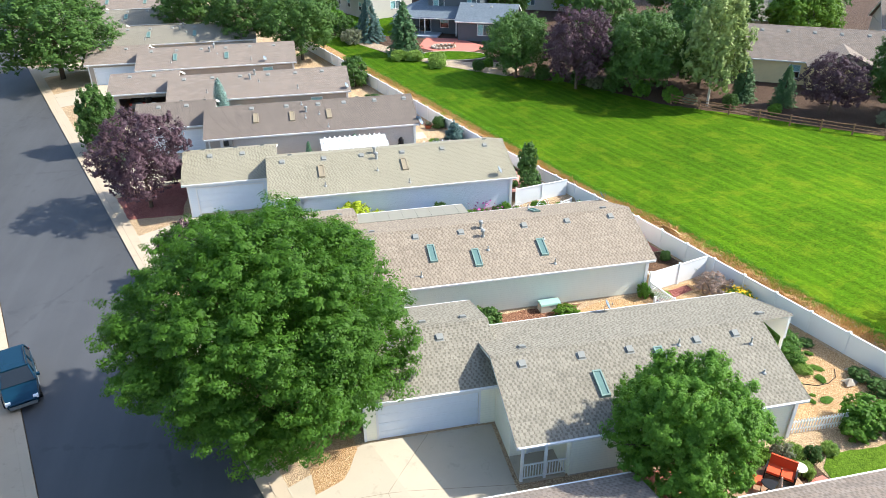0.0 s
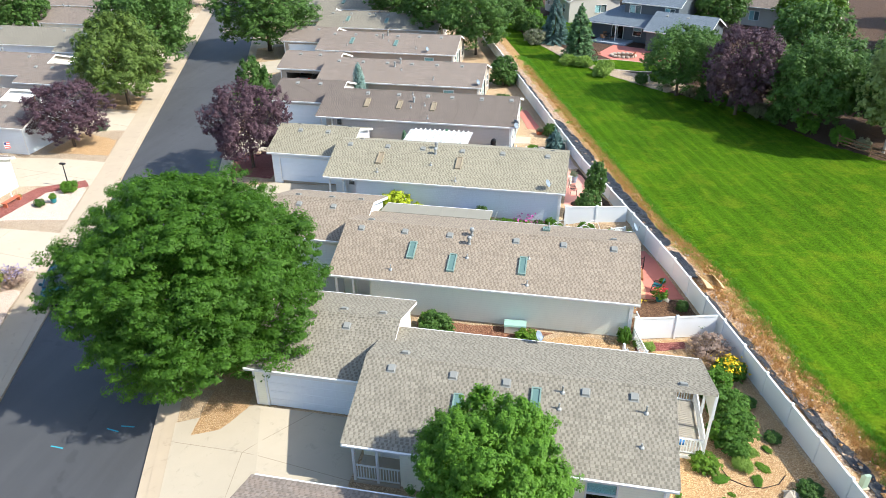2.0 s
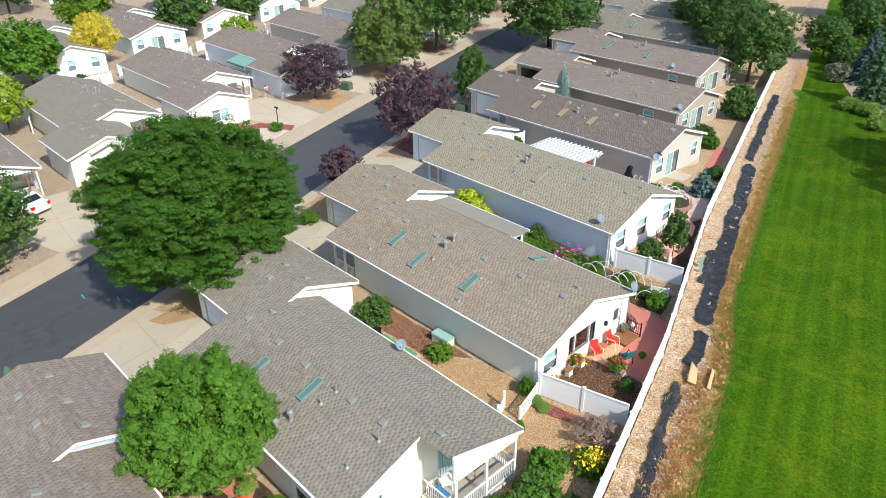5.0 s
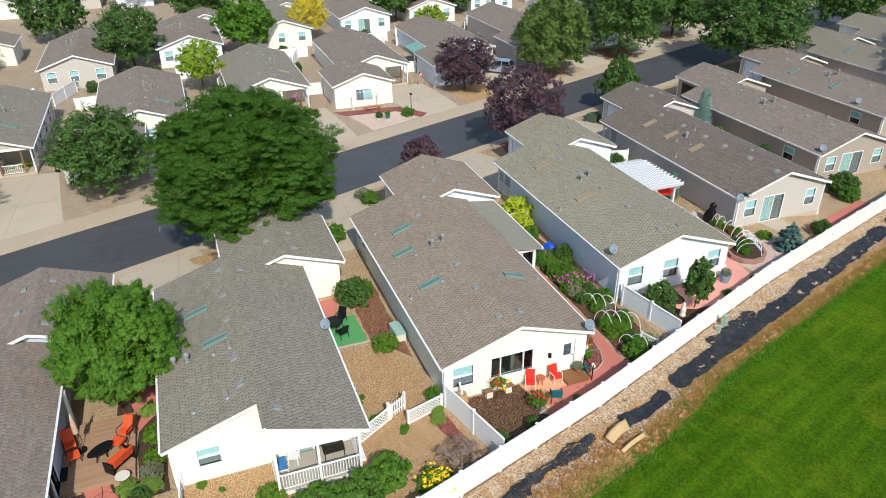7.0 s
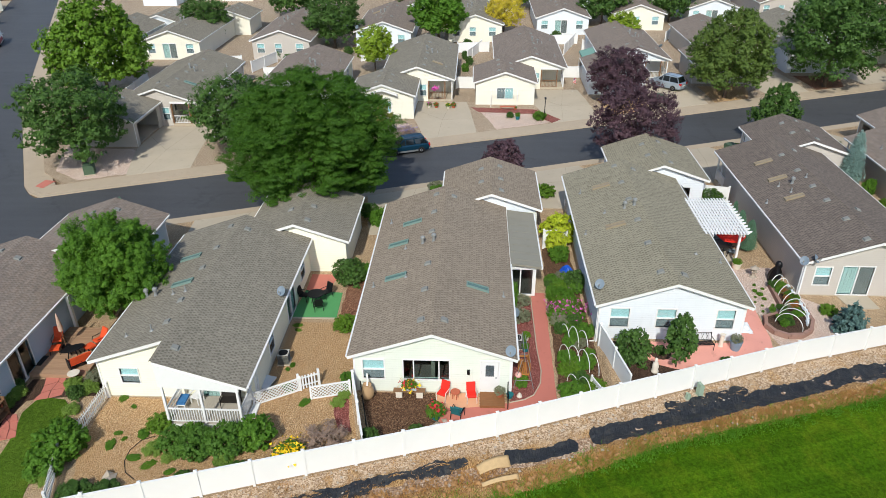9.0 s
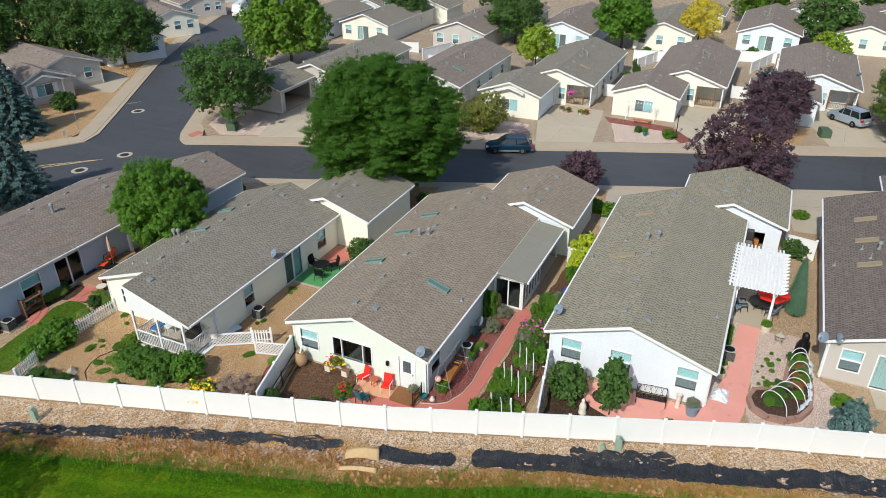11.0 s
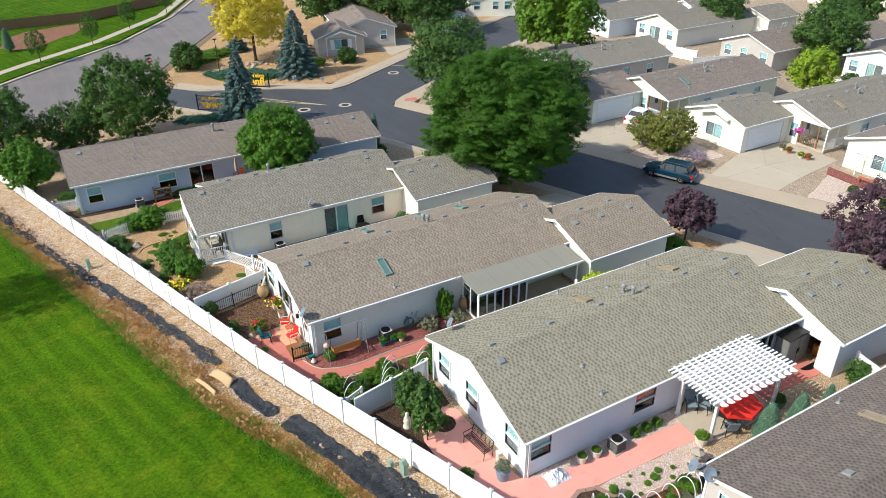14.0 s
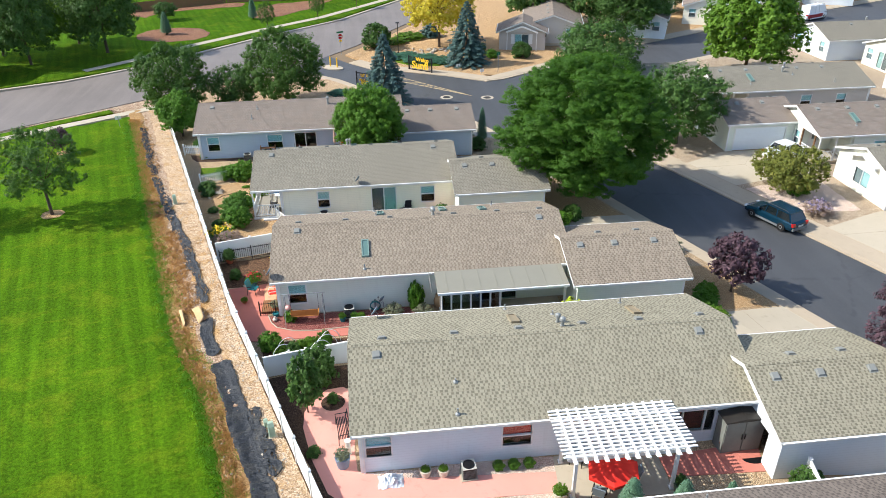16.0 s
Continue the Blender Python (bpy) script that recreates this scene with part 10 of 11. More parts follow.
for gx1, gy1 in ((14.6, 96.6), (16.7, 96.0), (19.0, 91.8), (19.5, 94.2)):
    place("ornamental_grass", TUFT, gx1, gy1, "rounded pale green ornamental grass", "grass", s=1.25, sz=1.35, rot=gx1 * 40, group="ornamental grasses")
for i, (gx1, gy1, bs) in enumerate(((30.5, 82.8, 1.2), (32.0, 81.4, 1.0), (35.5, 78.0, 1.3), (37.0, 76.2, 1.4), (41.8, 71.0, 1.2), (43.5, 69.8, 0.9), (23.8, 88.8, 0.9), (25.6, 90.4, 0.8), (8.6, 113, 1.8), (6.6, 116, 2.0), (10.4, 111.4, 1.6), (9.2, 107.6, 1.9), (8.6, 112.5, 2.0), (7.6, 118.5, 2.2), (27.0, 88.2, 1.0), (47.0, 67.5, 1.0), (50.5, 64.5, 0.8), (59.5, 58.8, 1.2), (34.2, 79.8, 1.3), (39.4, 73.8, 1.3), (29.0, 84.6, 1.1))):
    place("shrub", (BUSH_D, BUSH_G, BUSH_GR)[i % 3], gx1, gy1, "garden shrub on the park's edge", "bush", s=bs, sz=bs, rot=40 * i, group="shrubs beyond the park")
# split-rail fence
rf_ = thing("rail_fence", pose(0, 0, LAWN_Z), "weathered split-rail fence along the park", "fence")
line = [(41.4, 70.3), (45.6, 65.4), (49.8, 60.9), (56.3, 55.1), (63.5, 49.6), (72, 43.6)]
pm = Geo().tube([(0, 0, -0.1), (0.01, 0, 0.6), (0, 0.01, 1.15)], [0.1, 0.085, 0.08], 7).mesh("post", WOODB)
for (xa, ya), (xb, yb) in zip(line, line[1:]):
    d = math.hypot(xb - xa, yb - ya)
    n = max(1, round(d / 2.7))
    ang = math.degrees(math.atan2(yb - ya, xb - xa))
    rm = Geo().tube([(0, 0, 0), (d / n * 0.5, 0.02, -0.03), (d / n + 0.08, 0, 0.0)], [0.05, 0.06, 0.045], 6).mesh("rail", WOODB)
    for i in range(n):
        x, y = xa + (xb - xa) * i / n, ya + (yb - ya) * i / n
        piece("post", pm, rf_, pose(x, y, 0, 0, 0, 30 * i))
        for zz in (0.35, 0.68, 1.0):
            piece("rail", rm, rf_, pose(x, y, zz, 0, 0.8 * math.sin(i + zz * 9), ang))

# ---- corner by the entrance ----
slab("bed_juniper", wobble(oval(6.8, -18.6, 4.8, 2.8, 20, -35), 0.8, 0.2, 30), 0.05, -0.1, LAWN2, "low blue-green juniper bed", "ground cover")
rj = random.Random(4)
slab("driveway_corner", [(-18.1, -27.6), (-21.6, -26.2), (-20.3, -21.4), (-14.5, -18.0), (-14.2, -23.0)], 0.02, -0.2, CONC, "pale concrete driveway of the corner home", "driveway")
for i in range(14):
    place("juniper", JUNIPER, 6.8 + 3.9 * math.cos(i * 2.4) * (i / 14) ** 0.5, -18.6 - 2.2 * math.cos(i * 2.4) * (i / 14) ** 0.5 + 1.9 * math.sin(i * 2.4) * (i / 14) ** 0.5, "low spreading blue-green juniper", "bush", s=rj.uniform(1.2, 1.6), sz=0.5, rot=50 * i, group="corner junipers")
for i in range(8):
    place("juniper", JUNIPER, 17.8 - 0.6 * i + rj.uniform(-0.3, 0.3), -3.6 + 0.22 * i + rj.uniform(-0.7, 0.7), "low spreading blue-green juniper", "bush", s=rj.uniform(1.2, 1.5), sz=0.65, rot=50 * i, group="entrance junipers")
place("shrub", BUSH_D, 12.3, -26.2, "large round dark shrub by the road", "bush", s=2.6, sz=2.2)
place("shrub", BUSH_D, -1.5, -20.0, "round green shrub before a grey home", "bush", s=1.6, sz=1.2)
place("shrub", BUSH_D, -7.5, -18.0, "dark green shrub before a grey home", "bush", s=1.7, sz=1.3)
place("shrub", BUSH_G, -3.4, -18.2, "light green shrub before a grey home", "bush", s=1.0, sz=0.8)
place("dwarf_spruce", BLUEBUSH, 3.8, -32.5, "round blue spruce shrub", "bush", s=2.0, sz=1.2)
place("shrub", BUSH_L, 7.2, -31.5, "spreading yellow-green juniper in a bark bed", "bush", s=2.4, sz=0.9)
place("shrub", BUSH_L, 9.4, -29.0, "spreading yellow-green juniper in a bark bed", "bush", s=1.8, sz=0.8)
scatter("boulders", [(5.3 + rj.uniform(-3, 3), -23 + rj.uniform(-1.6, 1.6), 0.1) for _ in range(26)], "pale landscape boulders on bark", "boulders", STONE, 0.35, 9)


def text_plate(parent, body, size, loc, mat):
    c = bpy.data.curves.new("letters", "FONT")
    c.body, c.size, c.extrude, c.align_x, c.offset = body, size, 0.03, "CENTER", size * 0.022
    o = new("letters", c)
    me = bpy.data.meshes.new_from_object(o)
    bpy.data.objects.remove(o)
    bpy.data.curves.remove(c)
    me.materials.clear()
    me.materials.append(mat)
    t = new("letters", me)
    t.parent = parent
    t.matrix_basis = Matrix.Translation(loc) @ pose(0, 0, 0, 90, 0, 0)
    return t


def gate_leaf(a, b, big, small, label):
    """An open black metal gate leaf with yellow letters."""
    (ax, ay), (bx, by) = a, b
    d = math.hypot(bx - ax, by - ay)
    gt = thing("gate", pose(ax, ay, -0.1, 0, 0, math.degrees(math.atan2(by - ay, bx - ax))), label, "gate")
    for zz in (0.15, 1.75):
        part("rail", Geo().box(0, -0.03, zz, d, 0.03, zz + 0.07), BLACKIRON, gt)
    for x in (0.0, d):
        part("post", Geo().box(x - 0.06, -0.06, 0.1, x + 0.06, 0.06, 1.95), BLACKIRON, gt)
    bar_ = Geo().box(-0.012, -0.012, 0.2, 0.012, 0.012, 1.76).mesh("bar", BLACKIRON)
    for i in range(1, int(d / 0.14)):
        piece("bar", bar_, gt, pose(i * 0.14, 0, 0))
    text_plate(gt, small, 0.72, (d * 0.6, -0.06, 1.35), YELLOWP)
    text_plate(gt, big, 1.32, (d * 0.5, -0.06, 0.4), YELLOWP)


gate_leaf((8.5, -13.9), (5.7, -11.7), "Sunfl", "Welco", "open black gate leaf with yellow letters")
gate_leaf((12.6, -5.0), (15.4, -7.2), "ower", "me to", "open black gate leaf with yellow letters, seen from behind")


def pole_sign(x, y, h, label, kind):
    s = thing("street_sign" if kind != "stop" else "stop_sign", pose(x, y, ground_z(x, y), 0, 0, 25), label, "sign")
    part("pole", Geo().tube([(0, 0, -0.05), (0, 0, h)], 0.03, 6), METAL, s)
    if kind == "stop":
        p = part("plate", Geo().extrude([(0.38 * math.cos(math.pi / 8 + i * math.pi / 4), h - 0.5 + 0.38 * math.sin(math.pi / 8 + i * math.pi / 4)) for i in range(8)], "y", 0.03, 0.05), plain("sign_red", srgb(190, 30, 36), 0.5, var=0.04), s, "red stop sign plate")
        t = text_plate(p, "STOP", 0.26, (0, 0.06, h - 0.59), WHITE)
        t.matrix_basis = Matrix.Translation((0, 0.055, h - 0.59)) @ pose(0, 0, 0, 90, 0, 180)
        part("lower_plate", Geo().box(-0.22, 0.03, h - 1.2, 0.22, 0.05, h - 0.95), YELLOWP, s)
        part("name_plate", Geo().box(-0.5, -0.01, h, 0.5, 0.01, h + 0.22), plain("sign_green", srgb(20, 110, 70), 0.5, var=0.04), s, "green street name plate with a pale bar")
    else:
        part("plate", Geo().box(-0.3, -0.01, h - 0.35, 0.3, 0.01, h + 0.05), WHITE if kind == "white" else plain("sign_green2", srgb(20, 110, 70), 0.5, var=0.04), s)
    return s


pole_sign(17.5, -23.2, 3.0, "red stop sign on a metal pole", "stop")
pole_sign(-2.8, -10.4, 2.6, "green street name sign on a pole", "green")
pole_sign(2.1, -12.6, 0.7, "low white notice sign on bark", "white")
pole_sign(-0.6, -9.9, 0.7, "low white notice sign on bark", "white")
pole_sign(40.2, 5.2, 1.2, "small white sign at the lawn's corner", "white")


def street_lamp(x, y, h, mat, label):
    l = thing("street_lamp", pose(x, y, ground_z(x, y)), label, "street lamp")
    part("pole", Geo().tube([(0, 0, -0.05), (0, 0, 0.3), (0, 0, h)], [0.09, 0.05, 0.04], 8), mat, l)
    part("head", Geo().box(-0.25, -0.1, h, 0.25, 0.1, h + 0.12), mat, l)


street_lamp(9.5, -20.6, 4.6, BLACKIRON, "dark street lamp on a slim pole")
street_lamp(12.4, -3.4, 4.2, METAL, "pale street lamp on a slim pole")
street_lamp(-26.3, 48.4, 2.2, BLACKIRON, "short black yard lamp in red rock")
street_lamp(-9.2, 58.9, 2.0, BLACKIRON, "short black yard lamp by the kerb")
slab("island", oval(18.6, -16.4, 1.7, 0.9, 18, -40), 0.02, -0.3, CONC, "small concrete island in the entrance road", "kerb")
for q in ((18.9, -16.9), (18.0, -16.2)):
    b_ = thing("bollard", pose(*q, 0.02), "yellow steel bollard on a concrete island", "bollard", "entrance bollards")
    part("post", Geo().tube([(0, 0, 0), (0, 0, 1.2)], 0.09, 10), YELLOWP, b_)
    part("cap", Geo().lathe([(0.09, 1.2), (0.06, 1.26), (0.001, 1.28)], n=10), YELLOWP, b_)
# road paint and covers
HATCH = plain("worn_yellow_road_paint", srgb(196, 172, 128), 0.75, var=0.25, scale=5)
TIP, LO, HI = Vector((1.98, -1.46)), Vector((13.3, -11.68)), Vector((11.99, -12.96))
for k in range(13):
    f = 0.06 + 0.92 * k / 13
    a, b = LO.lerp(TIP, f), HI.lerp(TIP, min(1.0, f + 0.1))
    tagged(part("road_marking", Geo().bar((a.x, a.y, -0.108), (b.x, b.y, -0.108), 0.1, 0.006), HATCH), "worn yellowish hatch line on asphalt", "road marking", "entrance hatching", "structure")
for a, b in ((LO, TIP), (HI, TIP), (LO, HI), (Vector((-13.5, -12.4)), Vector((-9.8, -14.6)))):
    tagged(part("road_marking", Geo().bar((a.x, a.y, -0.107), (b.x, b.y, -0.107), 0.12, 0.006), HATCH), "worn yellowish line on asphalt", "road marking", "entrance lines", "structure")
for q in ((0.3, -0.5), (5.0, -1.3), (-10.6, -9.9), (-41.5, 110), (-37.8, 104)):
    mh = thing("manhole", pose(*q, -0.113), "iron manhole cover in a pale concrete ring", "manhole")
    part("ring", Geo().lathe([(0.75, 0), (0.75, 0.012), (0.45, 0.012), (0.45, 0)], n=24), CONC, mh)
    part("cover", Geo().lathe([(0.44, 0), (0.44, 0.014), (0.001, 0.016)], n=20), DARKMETAL, mh)
for q in ((-5.2, 22.6, 80), (-4.6, 22.9, -10), (-7.2, 21.0, 60)):
    tagged(part("survey_mark", Geo().bar((q[0] - 0.35, q[1], -0.109), (q[0] + 0.35, q[1] + 0.1 * math.sin(q[2]), -0.109), 0.07, 0.004), plain("cyan_spray", srgb(60, 170, 190), 0.8, var=0.2)), "short spray-painted survey mark on asphalt", "road marking", "survey marks", "structure")


# ---- utility boxes ----
def utility_box(x, y, w, d, h, label, z=None, mat=None):
    u = thing("utility_box", pose(x, y, ground_z(x, y) if z is None else z, 0, 0, 20), label, "utility box")
    part("base", Geo().box(-w / 2 - 0.08, -d / 2 - 0.08, 0, w / 2 + 0.08, d / 2 + 0.08, 0.06), CONC, u)
    part("body", Geo().extrude([(-d / 2, 0.06), (d / 2, 0.06), (d / 2, h * 0.8), (d / 2 - 0.12, h), (-d / 2, h)], "x", -w / 2, w / 2), mat or GREENBOX, u)
    part("door", Geo().box(-w / 2 + 0.04, d / 2, 0.12, w / 2 - 0.04, d / 2 + 0.02, h * 0.76), mat or GREENBOX, u)


PALEGREEN = plain("pale_green_pedestal", srgb(150, 170, 150), 0.6, var=0.1)
utility_box(20.05, 52.9, 0.28, 0.28, 0.85, "pale green utility pedestal outside the fence", STRIP_Z - 0.04, PALEGREEN)
utility_box(20.4, 52.2, 0.2, 0.2, 0.45, "short pale green utility pedestal outside the fence", STRIP_Z - 0.04, PALEGREEN)
utility_box(30.4, 25.2, 0.26, 0.26, 0.8, "pale green utility pedestal outside the fence", STRIP_Z - 0.04, PALEGREEN)
utility_box(-32.4, 62.2, 1.1, 1.0, 0.95, "green utility cabinet in a front yard")
utility_box(-15.8, 65.6, 1.1, 1.0, 0.9, "green utility cabinet by the kerb")
utility_box(-9.4, 5.0, 1.0, 0.9, 0.9, "green utility cabinet on the street corner")
utility_box(-42.5, 112, 1.1, 1.0, 0.95, "green utility cabinet by the street")

# curled pieces of torn board in the trench
def curled_board(a, b, w, rise, twist, seed):
    """A warped sheet from a to b on the ground, its middle raised and one edge turned up."""
    a, b = Vector((*a, 0.3)), Vector((*b, 0.3))
    d = b - a
    side = Vector((-d.y, d.x, 0)).normalized()
    g, n, k = Geo(), 12, 4
    for lay in (0.0, -0.03):
        for i in range(n + 1):
            f = i / n
            for j in range(k + 1):
                u = j / k - 0.5
                ww = w * (1 - 0.25 * f + 0.12 * noise.noise(Vector((f * 5, j, seed))))
                g.v.append(tuple(a + d * f + side * u * ww + Vector((0, 0, 0.05 + lay + rise * math.sin(math.pi * f) + twist * u * (0.3 + f) + 0.03 * noise.noise(Vector((f * 7, u * 3, seed)))))))
    m = (n + 1) * (k + 1)
    for i in range(n):
        for j in range(k):
            q = i * (k + 1) + j
            g.f += [(q, q + k + 1, q + k + 2, q + 1), (m + q, m + q + 1, m + q + k + 2, m + q + k + 1)]
    rim = [j for j in range(k + 1)] + [i * (k + 1) + k for i in range(1, n + 1)] + [n * (k + 1) + j for j in range(k - 1, -1, -1)] + [i * (k + 1) for i in range(n - 1, 0, -1)]
    g.f += [(rim[i], rim[(i + 1) % len(rim)], m + rim[(i + 1) % len(rim)], m + rim[i]) for i in range(len(rim))]
    return tagged(part("torn_board", g, CURLBOARD, smooth=True), "pale curled piece of torn board lying in the trench", "debris", "trench debris")


CURLBOARD = plain("weathered_board", srgb(196, 166, 122), 0.85, var=0.18, scale=5, bump=0.5, fine=22)
curled_board((25.88, 41.06), (25.25, 42.57), 0.5, 0.16, 0.35, 1)
curled_board((26.76, 41.24), (26.18, 42.95), 0.2, 0.1, 0.15, 2)
# ---- vehicles ----
TYRE = plain("tyre_rubber", srgb(28, 28, 28), 0.85, var=0.1)
ALLOY = plain("alloy_wheel", srgb(190, 192, 194), 0.35, 0.7, 0.1)
CARGLASS = plain("car_glass", srgb(24, 30, 34), 0.05, var=0.05, spec=0.8)
LAMPRED = plain("tail_lamp", srgb(190, 24, 20), 0.25, var=0.05)
LAMPW = plain("head_lamp", srgb(216, 220, 222), 0.2, var=0.05)
CLADDING = plain("grey_cladding", srgb(112, 116, 118), 0.6, var=0.08)


def loft(g, secs):
    k, n = len(g.v), len(secs[0])
    for s in secs:
        g.v += s
    for i in range(len(secs) - 1):
        for j in range(n):
            a, b = k + i * n + j, k + i * n + (j + 1) % n
            g.f.append((a, b, b + n, a + n))
    g.f.append(tuple(range(k, k + n))[::-1])
    g.f.append(tuple(range(k + (len(secs) - 1) * n, k + len(secs) * n)))
    return g


def car(m, paint, label, L=4.75, W=1.78, belt=0.95, top=1.5, wagon=True, lower=None, van=False):
    c = thing("van" if van else "car", m, label, "van" if van else "car")
    hw = W / 2

    def sec(x, w, zb, zt):
        return [(x, -w * 0.9, zb), (x, -w, zb + 0.2), (x, -w, zt - 0.14), (x, -w * 0.93, zt), (x, w * 0.93, zt), (x, w, zt - 0.14), (x, w, zb + 0.2), (x, w * 0.9, zb)]
    h = L / 2
    nose = belt - 0.12
    secs = [sec(-h, hw * 0.82, 0.4, belt - 0.1), sec(-h + 0.15, hw * 0.94, 0.3, belt), sec(-h + 0.9, hw, 0.26, belt + 0.02), sec(0.0, hw, 0.26, belt), sec(h - 1.35, hw, 0.26, belt - 0.02), sec(h - 0.5, hw * 0.95, 0.28, nose - 0.03), sec(h - 0.1, hw * 0.85, 0.32, nose - 0.14), sec(h, hw * 0.7, 0.42, nose - 0.22)]
    part("body", loft(Geo(), secs), paint, c)
    rear = -h + (0.25 if wagon else 0.9)
    frontb, frontt = (h - 1.25, h - 2.0) if not van else (h - 0.55, h - 1.15)

    def ring(x, w, z):
        return (x, -w, z), (x, w, z)
    gl = Geo()
    b = [(rear, -hw * 0.92, belt), (frontb, -hw * 0.92, belt), (frontb, hw * 0.92, belt), (rear, hw * 0.92, belt)]
    t = [(rear + 0.35, -hw * 0.74, top), (frontt, -hw * 0.74, top), (frontt, hw * 0.74, top), (rear + 0.35, hw * 0.74, top)]
    gl.add(b + t, [(0, 1, 5, 4), (1, 2, 6, 5), (2, 3, 7, 6), (3, 0, 4, 7), (4, 5, 6, 7)])
    part("glazing", gl, CARGLASS if not van else paint, c)
    part("roof", Geo().prism([(rear + 0.3, -hw * 0.76), (frontt + 0.05, -hw * 0.76), (frontt + 0.05, hw * 0.76), (rear + 0.3, hw * 0.76)], top - 0.03, top + 0.045), paint, c)
    for s in (-1, 1):
        for xb, xt in ((rear + 0.02, rear + 0.36), (-0.75, -0.65), (0.25, 0.2), (frontb, frontt)):
            part("pillar", Geo().bar((xb, s * hw * 0.93, belt), (xt, s * hw * 0.75, top), 0.08, 0.05), paint, c)
        if wagon:
            part("roof_rail", Geo().tube([(rear + 0.5, s * hw * 0.68, top + 0.05), (rear + 0.7, s * hw * 0.68, top + 0.12), (frontt - 0.2, s * hw * 0.68, top + 0.12), (frontt, s * hw * 0.68, top + 0.05)], 0.02, 6), DARKMETAL, c)
        part("sill", Geo().box(-h + 0.9, s * (hw - 0.02), 0.26, h - 1.1, s * (hw + 0.015), 0.42), lower or paint, c)
        part("mirror", Geo().box(frontb - 0.35, s * (hw + 0.02), belt + 0.02, frontb - 0.2, s * (hw + 0.18), belt + 0.16), paint, c)
        part("tail_lamp", Geo().box(-h - 0.01, s * hw * 0.62, belt - 0.28, -h + 0.2, s * hw * 0.93, belt - 0.04), LAMPRED, c)
        part("head_lamp", Geo().box(h - 0.42, s * hw * 0.58, nose - 0.24, h - 0.06, s * hw * 0.86, nose - 0.1), LAMPW, c)
        for x in (-h + 0.95, h - 0.95):
            w = part("wheel", Geo().lathe([(0.33, -0.11), (0.34, -0.06), (0.34, 0.06), (0.33, 0.11), (0.22, 0.11), (0.22, -0.11)], n=20), TYRE, c)
            w.matrix_basis = pose(x, s * (hw - 0.09), 0.34, 90, 0, 0)
            part("rim", Geo().lathe([(0.22, -0.1), (0.21, 0.1), (0.12, 0.112), (0.001, 0.1)] if s < 0 else [(0.22, 0.1), (0.21, -0.1), (0.12, -0.112), (0.001, -0.1)], n=14), ALLOY, w)
    part("bumper", Geo().box(-h - 0.04, -hw * 0.85, 0.34, -h + 0.14, hw * 0.85, 0.56), lower or paint, c)
    part("bumper", Geo().box(h - 0.14, -hw * 0.72, 0.34, h + 0.03, hw * 0.72, 0.52), lower or paint, c)
    part("number_plate", Geo().box(-h - 0.055, -0.25, 0.62, -h - 0.005, 0.25, 0.74), ROADWHITE, c)
    if van:
        part("windscreen", Geo().add([(frontb + 0.01, -hw * 0.85, belt + 0.05), (frontb + 0.01, hw * 0.85, belt + 0.05), (frontt + 0.06, hw * 0.7, top - 0.1), (frontt + 0.06, -hw * 0.7, top - 0.1), (frontb - 0.1, -hw * 0.85, belt + 0.05), (frontb - 0.1, hw * 0.85, belt + 0.05), (frontt - 0.05, hw * 0.7, top - 0.1), (frontt - 0.05, -hw * 0.7, top - 0.1)], [(0, 1, 2, 3), (7, 6, 5, 4), (0, 4, 5, 1), (1, 5, 6, 2), (2, 6, 7, 3), (3, 7, 4, 0)]), CARGLASS, c)
    return c


PAINTB = plain("car_paint_teal_blue", srgb(18, 58, 78), 0.22, 0.4, 0.05)
car(pose(-16.2, 33.85, -0.112, 0, 0, 291), PAINTB, "dark teal-blue estate car parked at the kerb", L=4.6, lower=CLADDING)
car(pose(-37.9, 64.5, LOT_W + 0.03, 0, 0, 226), plain("car_paint_silver", srgb(176, 190, 202), 0.25, 0.5, 0.05), "silver-blue SUV parked on a driveway", L=4.5, top=1.68, belt=1.05)
car(pose(-23.6, 22.4, LOT_W + 0.03, 0, 0, 200), plain("car_paint_white", srgb(226, 228, 228), 0.3, 0.0, 0.04), "white saloon car parked on a driveway", L=4.6, wagon=False, top=1.42)
car(pose(-17.0, 82.9, 0.38, 0, 0, 90), plain("car_paint_grey", srgb(150, 154, 158), 0.3, 0.3, 0.05), "grey car inside an open garage", L=4.4, wagon=False, top=1.42)
vn = car(pose(-61.5, -36.2, -0.112, 0, 0, 205), plain("van_white", srgb(220, 222, 224), 0.35, 0.0, 0.04), "white delivery van with a dark red lower band", L=5.6, W=2.0, top=2.3, belt=1.15, van=True)
part("side_band", Geo().box(-2.6, -1.02, 0.45, 1.3, 1.02, 1.0), plain("van_red", srgb(150, 24, 34), 0.4, var=0.05), vn)
# green cloth awning beside a home
aw = thing("awning", pose(-46.0, 57.0, 0), "pale green cloth awning on a side wall", "awning")
part("cloth", Geo().extrude([(-2.2, 2.35), (0.0, 2.95), (0.0, 2.9), (-2.2, 2.3)], "x", -2.2, 2.2), CANVASGREEN, aw)
part("valance", Geo().box(-2.2, -2.22, 2.1, 2.2, -2.2, 2.34), CANVASGREEN, aw)
for sx in (-2.1, 2.1):
    part("pole", Geo().tube([(sx, -2.15, LOT_W), (sx, -2.15, 2.32)], 0.025, 6), TRIM, aw)
